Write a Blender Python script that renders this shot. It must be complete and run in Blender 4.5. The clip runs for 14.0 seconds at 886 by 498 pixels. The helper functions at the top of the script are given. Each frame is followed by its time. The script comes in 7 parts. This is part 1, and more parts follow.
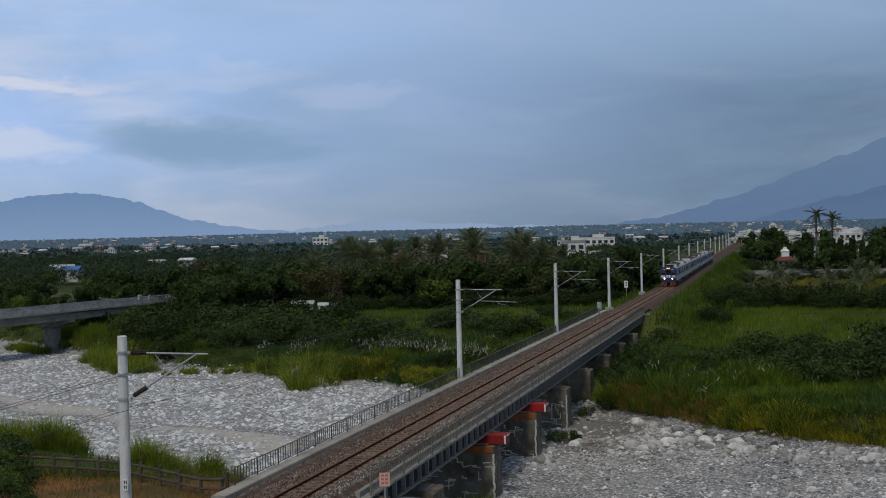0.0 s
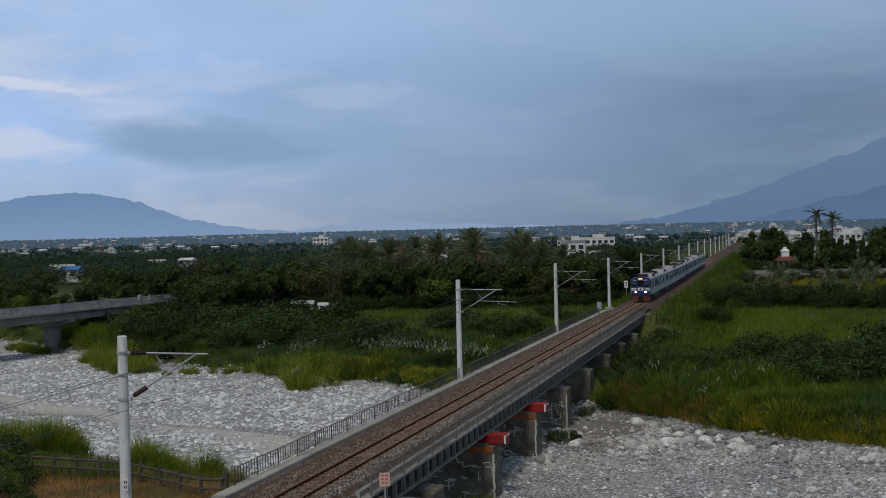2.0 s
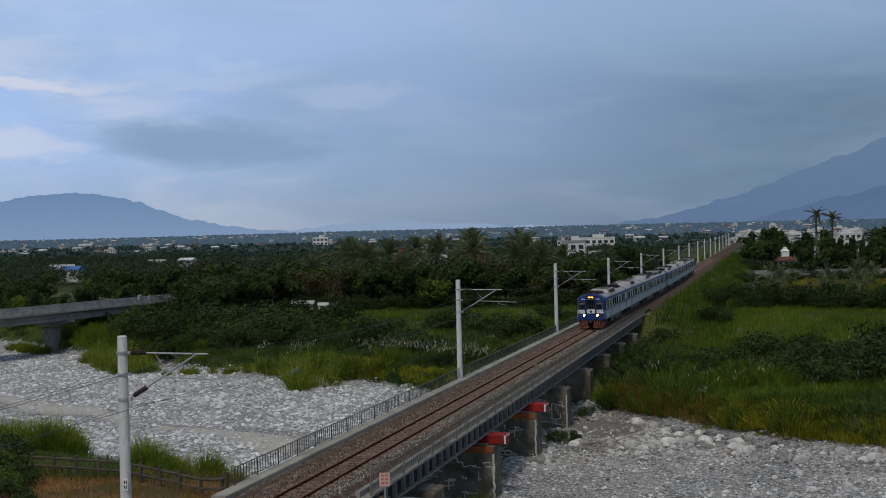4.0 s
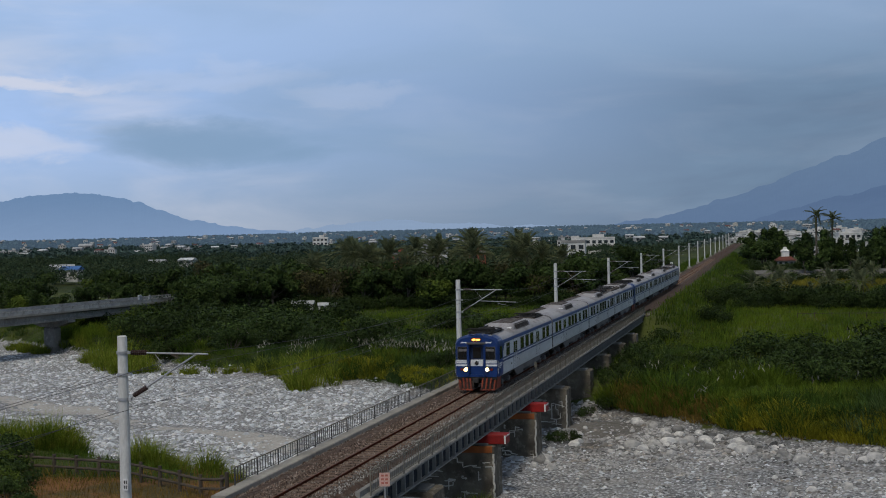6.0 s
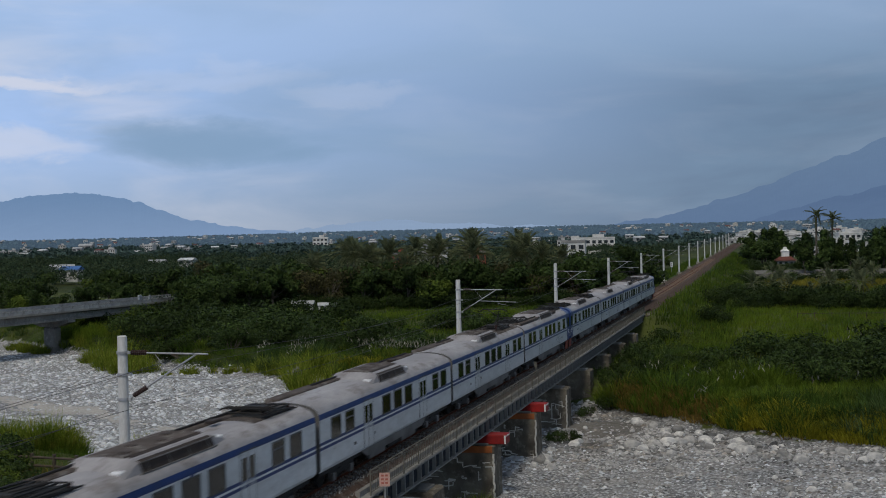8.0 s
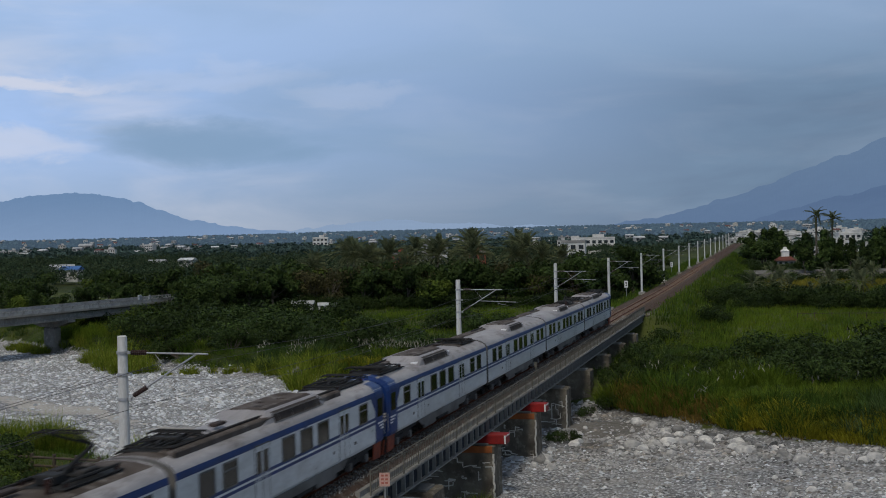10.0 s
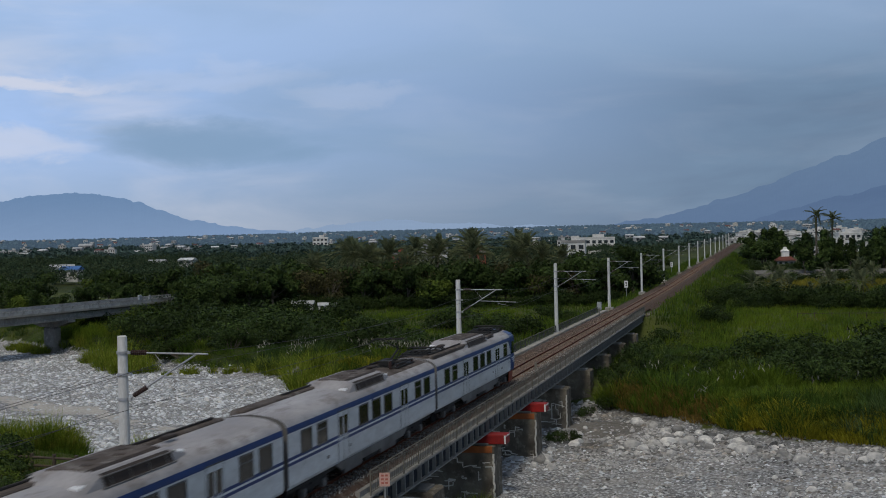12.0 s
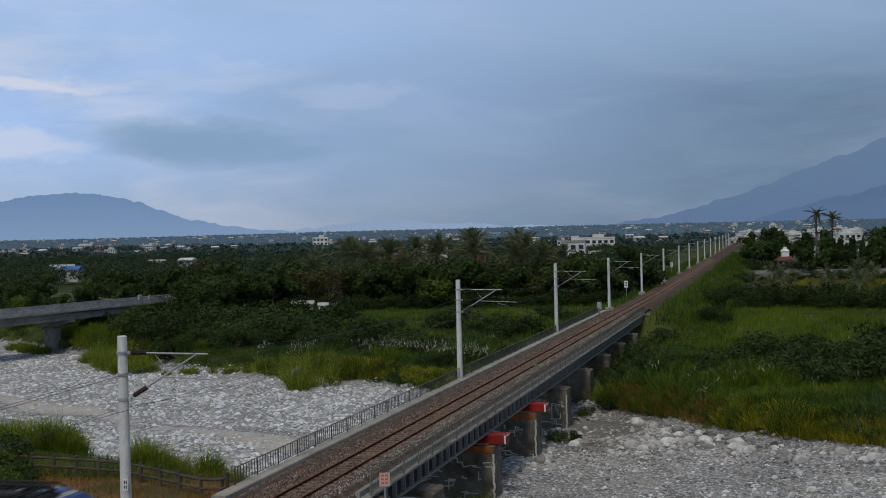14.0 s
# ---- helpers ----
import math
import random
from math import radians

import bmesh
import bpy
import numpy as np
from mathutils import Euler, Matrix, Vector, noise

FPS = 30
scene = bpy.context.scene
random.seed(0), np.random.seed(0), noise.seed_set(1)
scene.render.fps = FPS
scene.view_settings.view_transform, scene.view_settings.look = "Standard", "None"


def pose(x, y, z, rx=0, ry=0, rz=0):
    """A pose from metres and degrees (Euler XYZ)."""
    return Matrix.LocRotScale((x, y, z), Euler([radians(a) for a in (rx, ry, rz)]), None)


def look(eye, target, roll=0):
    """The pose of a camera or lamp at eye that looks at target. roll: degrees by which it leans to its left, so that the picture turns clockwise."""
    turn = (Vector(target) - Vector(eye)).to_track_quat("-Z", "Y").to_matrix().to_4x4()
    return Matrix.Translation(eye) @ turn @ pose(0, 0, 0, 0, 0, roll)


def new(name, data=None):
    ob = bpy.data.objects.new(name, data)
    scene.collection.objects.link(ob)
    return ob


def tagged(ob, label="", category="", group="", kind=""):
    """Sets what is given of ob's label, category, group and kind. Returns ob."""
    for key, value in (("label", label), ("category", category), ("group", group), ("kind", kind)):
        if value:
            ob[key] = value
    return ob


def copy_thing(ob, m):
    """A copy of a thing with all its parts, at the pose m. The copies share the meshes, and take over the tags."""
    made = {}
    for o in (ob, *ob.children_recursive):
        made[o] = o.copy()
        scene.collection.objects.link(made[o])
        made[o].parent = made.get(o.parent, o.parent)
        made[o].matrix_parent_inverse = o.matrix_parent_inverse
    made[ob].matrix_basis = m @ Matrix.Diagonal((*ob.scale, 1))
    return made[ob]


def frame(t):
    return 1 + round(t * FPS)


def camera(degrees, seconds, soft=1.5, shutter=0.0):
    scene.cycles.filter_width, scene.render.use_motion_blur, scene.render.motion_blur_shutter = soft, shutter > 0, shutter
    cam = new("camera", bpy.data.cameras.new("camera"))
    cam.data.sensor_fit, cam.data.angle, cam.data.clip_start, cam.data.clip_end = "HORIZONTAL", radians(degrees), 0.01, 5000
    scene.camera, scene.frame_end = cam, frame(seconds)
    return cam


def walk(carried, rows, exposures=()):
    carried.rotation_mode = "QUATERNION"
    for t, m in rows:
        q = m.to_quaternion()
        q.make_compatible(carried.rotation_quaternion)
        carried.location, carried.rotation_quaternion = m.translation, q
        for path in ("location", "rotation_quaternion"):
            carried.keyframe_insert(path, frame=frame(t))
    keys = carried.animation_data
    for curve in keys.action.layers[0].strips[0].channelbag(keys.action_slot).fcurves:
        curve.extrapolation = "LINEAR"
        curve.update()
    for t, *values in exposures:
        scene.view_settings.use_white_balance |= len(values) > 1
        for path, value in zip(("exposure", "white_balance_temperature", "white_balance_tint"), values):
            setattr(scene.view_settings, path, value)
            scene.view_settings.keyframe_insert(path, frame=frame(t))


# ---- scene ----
# ---------- camera ----------
cam = camera(39.83, 14.0, soft=1.0, shutter=0.32)
EYE = Vector((18.10, 0.0, 9.80))
YAW, PITCH = radians(14.92), radians(-0.475)
AHEAD = Vector((-math.sin(YAW) * math.cos(PITCH), math.cos(YAW) * math.cos(PITCH), math.sin(PITCH)))
VIEW = look(EYE, EYE + AHEAD * 100, -1.32)
walk(cam, [(0.0, VIEW), (14.0, VIEW)], exposures=[(0.0, 0.0), (14.0, 0.0)])

# ---------- world and sun ----------
SUN_UP, SUN_TURN = 54.0, 184.0


def build_world():
    """A heavy overcast evening sky: a Nishita sky under drifting cloud sheets."""
    w = bpy.data.worlds.new("overcast_sky")
    scene.world = w
    w.use_nodes = True
    nt = w.node_tree
    nt.nodes.clear()
    N = nt.nodes.new

    def math_node(op, a, b=None, clamp=False):
        n = N("ShaderNodeMath")
        n.operation, n.use_clamp = op, clamp
        for k, v in enumerate((a, b)):
            if v is None:
                continue
            if isinstance(v, (int, float)):
                n.inputs[k].default_value = v
            else:
                nt.links.new(v, n.inputs[k])
        return n.outputs[0]

    def span(v, a, b, lo=0.0, hi=1.0):
        n = N("ShaderNodeMapRange")
        n.interpolation_type = "SMOOTHSTEP"
        nt.links.new(v, n.inputs["Value"])
        for key, x in (("From Min", a), ("From Max", b), ("To Min", lo), ("To Max", hi)):
            n.inputs[key].default_value = x
        return n.outputs[0]

    def mix(f, a, b):
        n = N("ShaderNodeMix")
        n.data_type = "RGBA"
        for v, sock in ((f, n.inputs[0]), (a, n.inputs[6]), (b, n.inputs[7])):
            if isinstance(v, tuple):
                sock.default_value = (*v, 1)
            elif isinstance(v, float):
                sock.default_value = v
            else:
                nt.links.new(v, sock)
        return n.outputs[2]

    tc = N("ShaderNodeTexCoord")
    sep = N("ShaderNodeSeparateXYZ")
    nt.links.new(tc.outputs["Generated"], sep.inputs[0])
    x, y, z = sep.outputs
    az = math_node("ARCTAN2", x, y)          # to the right of the track's line is positive
    el = math_node("ARCSINE", z)

    def cloud(sx, sy, scale, detail, ox=0.0, oy=0.0, rough=0.55, warp=0.4):
        c = N("ShaderNodeCombineXYZ")
        nt.links.new(math_node("ADD", math_node("MULTIPLY", az, sx), ox), c.inputs[0])
        nt.links.new(math_node("ADD", math_node("MULTIPLY", el, sy), oy), c.inputs[1])
        n = N("ShaderNodeTexNoise")
        n.inputs["Scale"].default_value, n.inputs["Detail"].default_value = scale, detail
        n.inputs["Roughness"].default_value, n.inputs["Distortion"].default_value = rough, warp
        nt.links.new(c.outputs[0], n.inputs["Vector"])
        return n.outputs[0]

    sky = N("ShaderNodeTexSky")
    sky.sky_type, sky.sun_disc = "NISHITA", False
    sky.sun_elevation, sky.sun_rotation = radians(SUN_UP), radians(SUN_TURN)
    dim = N("ShaderNodeVectorMath")
    dim.operation = "SCALE"
    nt.links.new(sky.outputs[0], dim.inputs[0])
    dim.inputs["Scale"].default_value = 0.05
    # cloud sheet: paler towards the west (left), slate towards the mountains on the right
    side = span(az, -0.66, 0.13)
    base = mix(side, SKY_L, SKY_R)
    low = span(el, 0.0, 0.10)
    base = mix(low, mix(side, SKY_LL, SKY_LR), base)
    base = mix(math_node("MULTIPLY", span(az, -0.14, 0.09, 0.0, 0.75), span(el, 0.16, 0.06)), base, SKY_VEIL)
    big = cloud(3.0, 11.0, 1.1, 5.0, 3.1, 0.4)
    base = mix(span(big, 0.40, 0.66, 0.0, 0.42), base, SKY_DARK)
    fine = cloud(4.0, 17.0, 1.5, 6.0, 7.3, 1.9, 0.52, 0.5)
    ragged = cloud(9.0, 20.0, 1.4, 7.0, 2.2, 5.4, 0.6, 0.3)
    left = span(az, -0.28, -0.62)
    lit = math_node("MULTIPLY", span(fine, 0.44, 0.74), math_node("ADD", math_node("MULTIPLY", left, 0.45), 0.08))
    base = mix(lit, base, SKY_LIT)
    # bright breaks over the western hills and the long grey bank between them
    def bank(a0, e0, wa, we, amp, wob):
        da = math_node("ADD", math_node("DIVIDE", math_node("SUBTRACT", az, a0), wa), math_node("MULTIPLY", math_node("SUBTRACT", fine, 0.5), 2.2))
        de = math_node("DIVIDE", math_node("ADD", math_node("SUBTRACT", el, e0), math_node("MULTIPLY", math_node("SUBTRACT", ragged, 0.5), wob)), we)
        r = math_node("ADD", math_node("MULTIPLY", da, da), math_node("MULTIPLY", de, de))
        return span(r, 1.35, 0.0, 0.0, amp)
    base = mix(bank(-0.45, 0.080, 0.095, 0.021, 0.95, 0.040), base, SKY_BANK)
    for a0, e0, wa, we, amp in BREAKS:
        base = mix(bank(a0, e0, wa, we, amp, 0.06), base, SKY_LIT)
    base = mix(span(el, 0.10, 0.19, 0.0, 0.46), base, SKY_HIGH)
    base = mix(span(el, 0.24, 0.9), base, SKY_TOP)
    out = mix(0.92, dim.outputs[0], base)
    bg = N("ShaderNodeBackground")
    nt.links.new(out, bg.inputs[0])
    bg.inputs[1].default_value = 1.0
    o = N("ShaderNodeOutputWorld")
    nt.links.new(bg.outputs[0], o.inputs[0])


SKY_L, SKY_R = (0.40, 0.57, 0.91), (0.138, 0.216, 0.335)
SKY_VEIL = (0.104, 0.165, 0.275)
SKY_HIGH = (0.42, 0.58, 0.86)
SKY_LL, SKY_LR = (0.335, 0.44, 0.60), (0.110, 0.172, 0.274)
SKY_DARK, SKY_LIT, SKY_BANK = (0.215, 0.335, 0.49), (0.74, 0.74, 0.82), (0.225, 0.355, 0.545)
SKY_TOP = (0.195, 0.20, 0.205)
BREAKS = ((-0.60, 0.124, 0.10, 0.008, 0.72), (-0.62, 0.078, 0.08, 0.014, 0.45), (-0.34, 0.118, 0.07, 0.010, 0.16), (-0.46, 0.134, 0.08, 0.014, 0.18))
build_world()

sun = new("sun", bpy.data.lights.new("sun", "SUN"))
sun.data.energy, sun.data.angle, sun.data.color = 1.65, radians(14), (1.0, 0.93, 0.82)
sun.rotation_euler = Euler((radians(90 - SUN_UP), 0, radians(-4)))

# ---------- materials ----------


def mat(name, a, b, scale=2.0, rough=0.8, metal=0.0, bump=0.0, fine=8.0, island=0.0, rnd=0.0, spec=0.3, c=None, cut=(0.35, 0.65), stretch=None, glow=None, trans=0.0):
    """A surface of two tones mixed by a coarse noise, broken up by a finer one; island, rnd: brightness spread per leaf or per piece."""
    m = bpy.data.materials.new(name)
    m.use_nodes = True
    nt = m.node_tree
    p = nt.nodes["Principled BSDF"]
    L = nt.links.new
    geo = nt.nodes.new("ShaderNodeTexCoord")
    vec = geo.outputs["Object"]
    if stretch:
        mp = nt.nodes.new("ShaderNodeMapping")
        mp.inputs["Scale"].default_value = stretch
        L(vec, mp.inputs[0])
        vec = mp.outputs[0]

    def noise_node(s, d, r=0.6):
        n = nt.nodes.new("ShaderNodeTexNoise")
        n.inputs["Scale"].default_value, n.inputs["Detail"].default_value, n.inputs["Roughness"].default_value = s, d, r
        L(vec, n.inputs["Vector"])
        return n.outputs[0]

    def ramp(v, lo, hi, p0, p1):
        n = nt.nodes.new("ShaderNodeMapRange")
        L(v, n.inputs[0])
        n.inputs[1].default_value, n.inputs[2].default_value, n.inputs[3].default_value, n.inputs[4].default_value = p0, p1, lo, hi
        return n.outputs[0]

    def mixc(f, x, y, mode="MIX"):
        n = nt.nodes.new("ShaderNodeMix")
        n.data_type, n.blend_type = "RGBA", mode
        for v, s in ((f, n.inputs[0]), (x, n.inputs[6]), (y, n.inputs[7])):
            if isinstance(v, tuple):
                s.default_value = (*v, 1)
            elif isinstance(v, (int, float)):
                s.default_value = v
            else:
                L(v, s)
        return n.outputs[2]

    big = noise_node(scale, 4)
    small = noise_node(scale * fine, 5, 0.7)
    col = mixc(ramp(big, 0, 1, *cut), a, b)
    if c:
        col = mixc(ramp(noise_node(scale * 2.7, 6, 0.7), 0, 1, 0.52, 0.66), col, c)
    grey = nt.nodes.new("ShaderNodeCombineColor")
    v = ramp(small, 0.72, 1.28, 0.25, 0.75)
    for k in range(3):
        L(v, grey.inputs[k])
    col = mixc(1.0, col, grey.outputs[0], "MULTIPLY")
    for amount, make, sock in ((island, "ShaderNodeNewGeometry", "Random Per Island"), (rnd, "ShaderNodeObjectInfo", "Random")):
        if amount:
            n = nt.nodes.new(make)
            g = nt.nodes.new("ShaderNodeCombineColor")
            v = ramp(n.outputs[sock], 1 - amount, 1 + amount, 0, 1)
            for k in range(3):
                L(v, g.inputs[k])
            col = mixc(1.0, col, g.outputs[0], "MULTIPLY")
    L(col, p.inputs["Base Color"])
    L(ramp(small, max(0.02, rough - 0.12), min(1, rough + 0.12), 0.3, 0.7), p.inputs["Roughness"])
    p.inputs["Metallic"].default_value = metal
    p.inputs["Specular IOR Level"].default_value = spec
    if bump:
        bn = nt.nodes.new("ShaderNodeBump")
        bn.inputs["Strength"].default_value, bn.inputs["Distance"].default_value = min(1.0, bump), 0.05
        L(small, bn.inputs["Height"])
        L(bn.outputs[0], p.inputs["Normal"])
    if trans:
        tr = nt.nodes.new("ShaderNodeBsdfTranslucent")
        L(col, tr.inputs[0])
        mx = nt.nodes.new("ShaderNodeMixShader")
        mx.inputs[0].default_value = trans
        L(p.outputs[0], mx.inputs[1])
        L(tr.outputs[0], mx.inputs[2])
        L(mx.outputs[0], nt.nodes["Material Output"].inputs[0])
    if glow:
        p.inputs["Emission Color"].default_value = (*glow[0], 1)
        p.inputs["Emission Strength"].default_value = glow[1]
    return m


CONC = mat("weathered_concrete", (0.26, 0.25, 0.23), (0.17, 0.165, 0.155), 0.7, 0.9, bump=0.5, c=(0.33, 0.32, 0.29))
CONC_PALE = mat("pale_concrete", (0.37, 0.345, 0.30), (0.25, 0.235, 0.205), 0.6, 0.9, bump=0.4)
PARAPET = mat("bleached_concrete", (0.50, 0.485, 0.455), (0.33, 0.32, 0.30), 0.35, 0.9, bump=0.4, c=(0.24, 0.23, 0.21))
PIER = mat("pier_concrete", (0.19, 0.168, 0.132), (0.075, 0.066, 0.053), 0.7, 0.95, bump=1.0, c=(0.26, 0.235, 0.19), spec=0.08)
MORTAR = mat("white_mortar", (0.60, 0.58, 0.52), (0.45, 0.43, 0.38), 2, 0.9)
GIRDER_RIB = mat("weathered_pale_steel", (0.27, 0.27, 0.255), (0.18, 0.18, 0.17), 1.5, 0.9, spec=0.08)
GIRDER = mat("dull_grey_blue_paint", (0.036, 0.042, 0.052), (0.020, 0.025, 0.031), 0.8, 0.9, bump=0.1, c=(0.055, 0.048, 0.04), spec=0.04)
RAILING = mat("galvanised_rail", (0.185, 0.175, 0.148), (0.12, 0.112, 0.092), 1.5, 0.9, spec=0.08)
RAILING_DARK = mat("dark_rail", (0.07, 0.07, 0.065), (0.04, 0.04, 0.04), 2, 0.6)
REDP = mat("red_paint", (0.30, 0.014, 0.012), (0.20, 0.013, 0.012), 0.8, 0.6)
ORANGEP = mat("faded_orange_paint", (0.36, 0.11, 0.028), (0.24, 0.075, 0.025), 0.9, 0.7)
WHITEP = mat("white_paint", (0.75, 0.74, 0.72), (0.6, 0.6, 0.58), 1.5, 0.6)
BALLAST = mat("ballast_stone", (0.10, 0.068, 0.052), (0.055, 0.037, 0.029), 1.2, 0.95, bump=1.0, fine=9, c=(0.15, 0.125, 0.105), island=0.45, spec=0.08)
BALLAST_LOOSE = mat("loose_brown_ballast", (0.19, 0.142, 0.115), (0.075, 0.052, 0.04), 2.2, 0.95, island=0.8, c=(0.25, 0.23, 0.205), spec=0.08)
BALLAST_GREY = mat("loose_grey_ballast", (0.28, 0.272, 0.255), (0.12, 0.112, 0.10), 2.2, 0.95, island=0.7, spec=0.08)
RUST = mat("rusty_rail", (0.12, 0.037, 0.018), (0.065, 0.022, 0.012), 3, 0.9, spec=0.06)
RAILTOP = mat("worn_rail_head", (0.16, 0.075, 0.048), (0.10, 0.045, 0.03), 3, 0.7, metal=0.1)
SLEEPER = mat("concrete_sleeper", (0.21, 0.145, 0.105), (0.15, 0.10, 0.072), 1.5, 0.9, rnd=0.2)
MAST = mat("mast_concrete", (0.60, 0.60, 0.58), (0.48, 0.48, 0.46), 0.8, 0.7, stretch=(1, 1, 0.3))
STEEL = mat("galvanised_steel", (0.42, 0.43, 0.44), (0.32, 0.33, 0.34), 3, 0.5, metal=0.4)
PORCELAIN = mat("brown_porcelain", (0.045, 0.022, 0.018), (0.03, 0.016, 0.014), 5, 0.3)
WIRE = mat("bare_copper_wire", (0.06, 0.055, 0.05), (0.04, 0.04, 0.04), 2, 0.6)
STONE = mat("river_stone", (0.54, 0.56, 0.575), (0.34, 0.365, 0.39), 0.8, 0.9, bump=0.3, island=0.48, c=(0.46, 0.43, 0.38), spec=0.15)
STONE_E = mat("brownish_river_stone", (0.315, 0.31, 0.30), (0.155, 0.158, 0.16), 0.16, 0.9, bump=0.3, island=0.65, fine=20, c=(0.235, 0.205, 0.17), cut=(0.42, 0.58), spec=0.1)
CROP = mat("ripe_crop", (0.23, 0.19, 0.03), (0.11, 0.12, 0.02), 0.15, 0.8, island=0.4, trans=0.2, spec=0.05)
BOULDER = mat("pale_boulder", (0.52, 0.505, 0.475), (0.29, 0.29, 0.285), 1.1, 0.9, bump=0.7, rnd=0.55)
TURF = mat("rough_turf", (0.075, 0.10, 0.022), (0.045, 0.065, 0.016), 0.10, 0.95, bump=0.8, fine=20, c=(0.12, 0.13, 0.03))
ASPHALT = mat("road_asphalt", (0.06, 0.06, 0.062), (0.05, 0.05, 0.05), 0.5, 0.9)
def ground_mat():
    """Turf, river gravel, silt, soil, lot and a dark pier-side patch blended by the zone mask with ragged edges."""
    m = bpy.data.materials.new("river_land")
    m.use_nodes = True
    nt = m.node_tree
    L = nt.links.new
    p = nt.nodes["Principled BSDF"]
    tc = nt.nodes.new("ShaderNodeTexCoord")

    def noi(s, d, r=0.6):
        n = nt.nodes.new("ShaderNodeTexNoise")
        n.inputs["Scale"].default_value, n.inputs["Detail"].default_value, n.inputs["Roughness"].default_value = s, d, r
        L(tc.outputs["Object"], n.inputs["Vector"])
        return n.outputs[0]

    def rng_(v, p0, p1, lo=0.0, hi=1.0):
        n = nt.nodes.new("ShaderNodeMapRange")
        L(v, n.inputs[0])
        for k, q in enumerate((p0, p1, lo, hi)):
            n.inputs[k + 1].default_value = q
        return n.outputs[0]

    def mixc(f, x, y, mode="MIX"):
        n = nt.nodes.new("ShaderNodeMix")
        n.data_type, n.blend_type = "RGBA", mode
        for v, s in ((f, n.inputs[0]), (x, n.inputs[6]), (y, n.inputs[7])):
            if isinstance(v, tuple):
                s.default_value = (*v, 1)
            elif isinstance(v, (int, float)):
                s.default_value = v
            else:
                L(v, s)
        return n.outputs[2]

    def ma(op, x, y):
        n = nt.nodes.new("ShaderNodeMath")
        n.operation = op
        for k, v in enumerate((x, y)):
            if isinstance(v, (int, float)):
                n.inputs[k].default_value = v
            else:
                L(v, n.inputs[k])
        return n.outputs[0]

    big, mid, small = noi(0.06, 4), noi(0.35, 5), noi(2.6, 6, 0.7)
    turf = mixc(rng_(mid, 0.4, 0.6), (0.040, 0.058, 0.013), (0.024, 0.036, 0.009))
    turf = mixc(rng_(big, 0.45, 0.6), turf, (0.07, 0.085, 0.018))
    vor = nt.nodes.new("ShaderNodeTexVoronoi")
    vor.inputs["Scale"].default_value = 4.6
    L(tc.outputs["Object"], vor.inputs["Vector"])
    sepc = nt.nodes.new("ShaderNodeSeparateColor")
    L(vor.outputs["Color"], sepc.inputs[0])
    gravel = mixc(rng_(sepc.outputs[0], 0.0, 1.0), (0.24, 0.255, 0.27), (0.60, 0.61, 0.61))
    # crevices between pebbles painted dark, as shade in the colour
    gravel = mixc(rng_(vor.outputs["Distance"], 0.30, 0.62), gravel, (0.12, 0.122, 0.125))
    gravel = mixc(rng_(mid, 0.40, 0.68, 0.0, 0.6), gravel, (0.36, 0.345, 0.32))
    silt = mixc(rng_(mid, 0.35, 0.65), (0.46, 0.435, 0.395), (0.37, 0.355, 0.33))
    soil = mixc(rng_(mid, 0.42, 0.6), (0.20, 0.095, 0.035), (0.09, 0.07, 0.026))
    at = nt.nodes.new("ShaderNodeAttribute")
    at.attribute_name = "zone"
    sp = nt.nodes.new("ShaderNodeSeparateColor")
    L(at.outputs["Color"], sp.inputs[0])

    def mask(v, n, amount):
        return rng_(ma("ADD", v, ma("MULTIPLY", ma("SUBTRACT", n, 0.5), amount)), 0.42, 0.58)
    col = mixc(mask(sp.outputs[0], mid, 1.1), turf, gravel)
    col = mixc(mask(sp.outputs[1], mid, 1.2), col, silt)
    col = mixc(mask(sp.outputs[2], mid, 1.2), col, soil)
    col = mixc(at.outputs["Alpha"], col, mixc(rng_(big, 0.4, 0.6), (0.155, 0.142, 0.122), (0.095, 0.088, 0.078)))
    g = nt.nodes.new("ShaderNodeCombineColor")
    v = rng_(small, 0.25, 0.75, 0.65, 1.3)
    for k in range(3):
        L(v, g.inputs[k])
    L(mixc(1.0, col, g.outputs[0], "MULTIPLY"), p.inputs["Base Color"])
    p.inputs["Roughness"].default_value = 0.95
    p.inputs["Specular IOR Level"].default_value = 0.2
    bn = nt.nodes.new("ShaderNodeBump")
    bn.inputs["Strength"].default_value, bn.inputs["Distance"].default_value = 1.0, 0.12
    L(small, bn.inputs["Height"])
    L(bn.outputs[0], p.inputs["Normal"])
    return m


GROUND = ground_mat()
# foliage
REED = mat("tall_reed_grass", (0.084, 0.135, 0.016), (0.036, 0.068, 0.013), 0.13, 0.75, island=0.5, c=(0.12, 0.142, 0.02), trans=0.3, spec=0.06)
REED_DEEP = mat("deep_green_reed", (0.06, 0.10, 0.026), (0.034, 0.062, 0.018), 0.2, 0.75, island=0.5, c=(0.10, 0.135, 0.05), trans=0.25, spec=0.06)
REED_NEAR = mat("fresh_green_reed", (0.225, 0.265, 0.03), (0.11, 0.16, 0.02), 0.5, 0.75, island=0.5, c=(0.28, 0.27, 0.05), trans=0.45, spec=0.06)
REED_DRY = mat("dry_reed_grass", (0.22, 0.145, 0.035), (0.13, 0.09, 0.025), 0.3, 0.8, island=0.4, trans=0.2, spec=0.06)
REED_GOLD = mat("golden_green_grass", (0.33, 0.30, 0.028), (0.19, 0.205, 0.022), 0.3, 0.8, island=0.4, trans=0.4, spec=0.05)
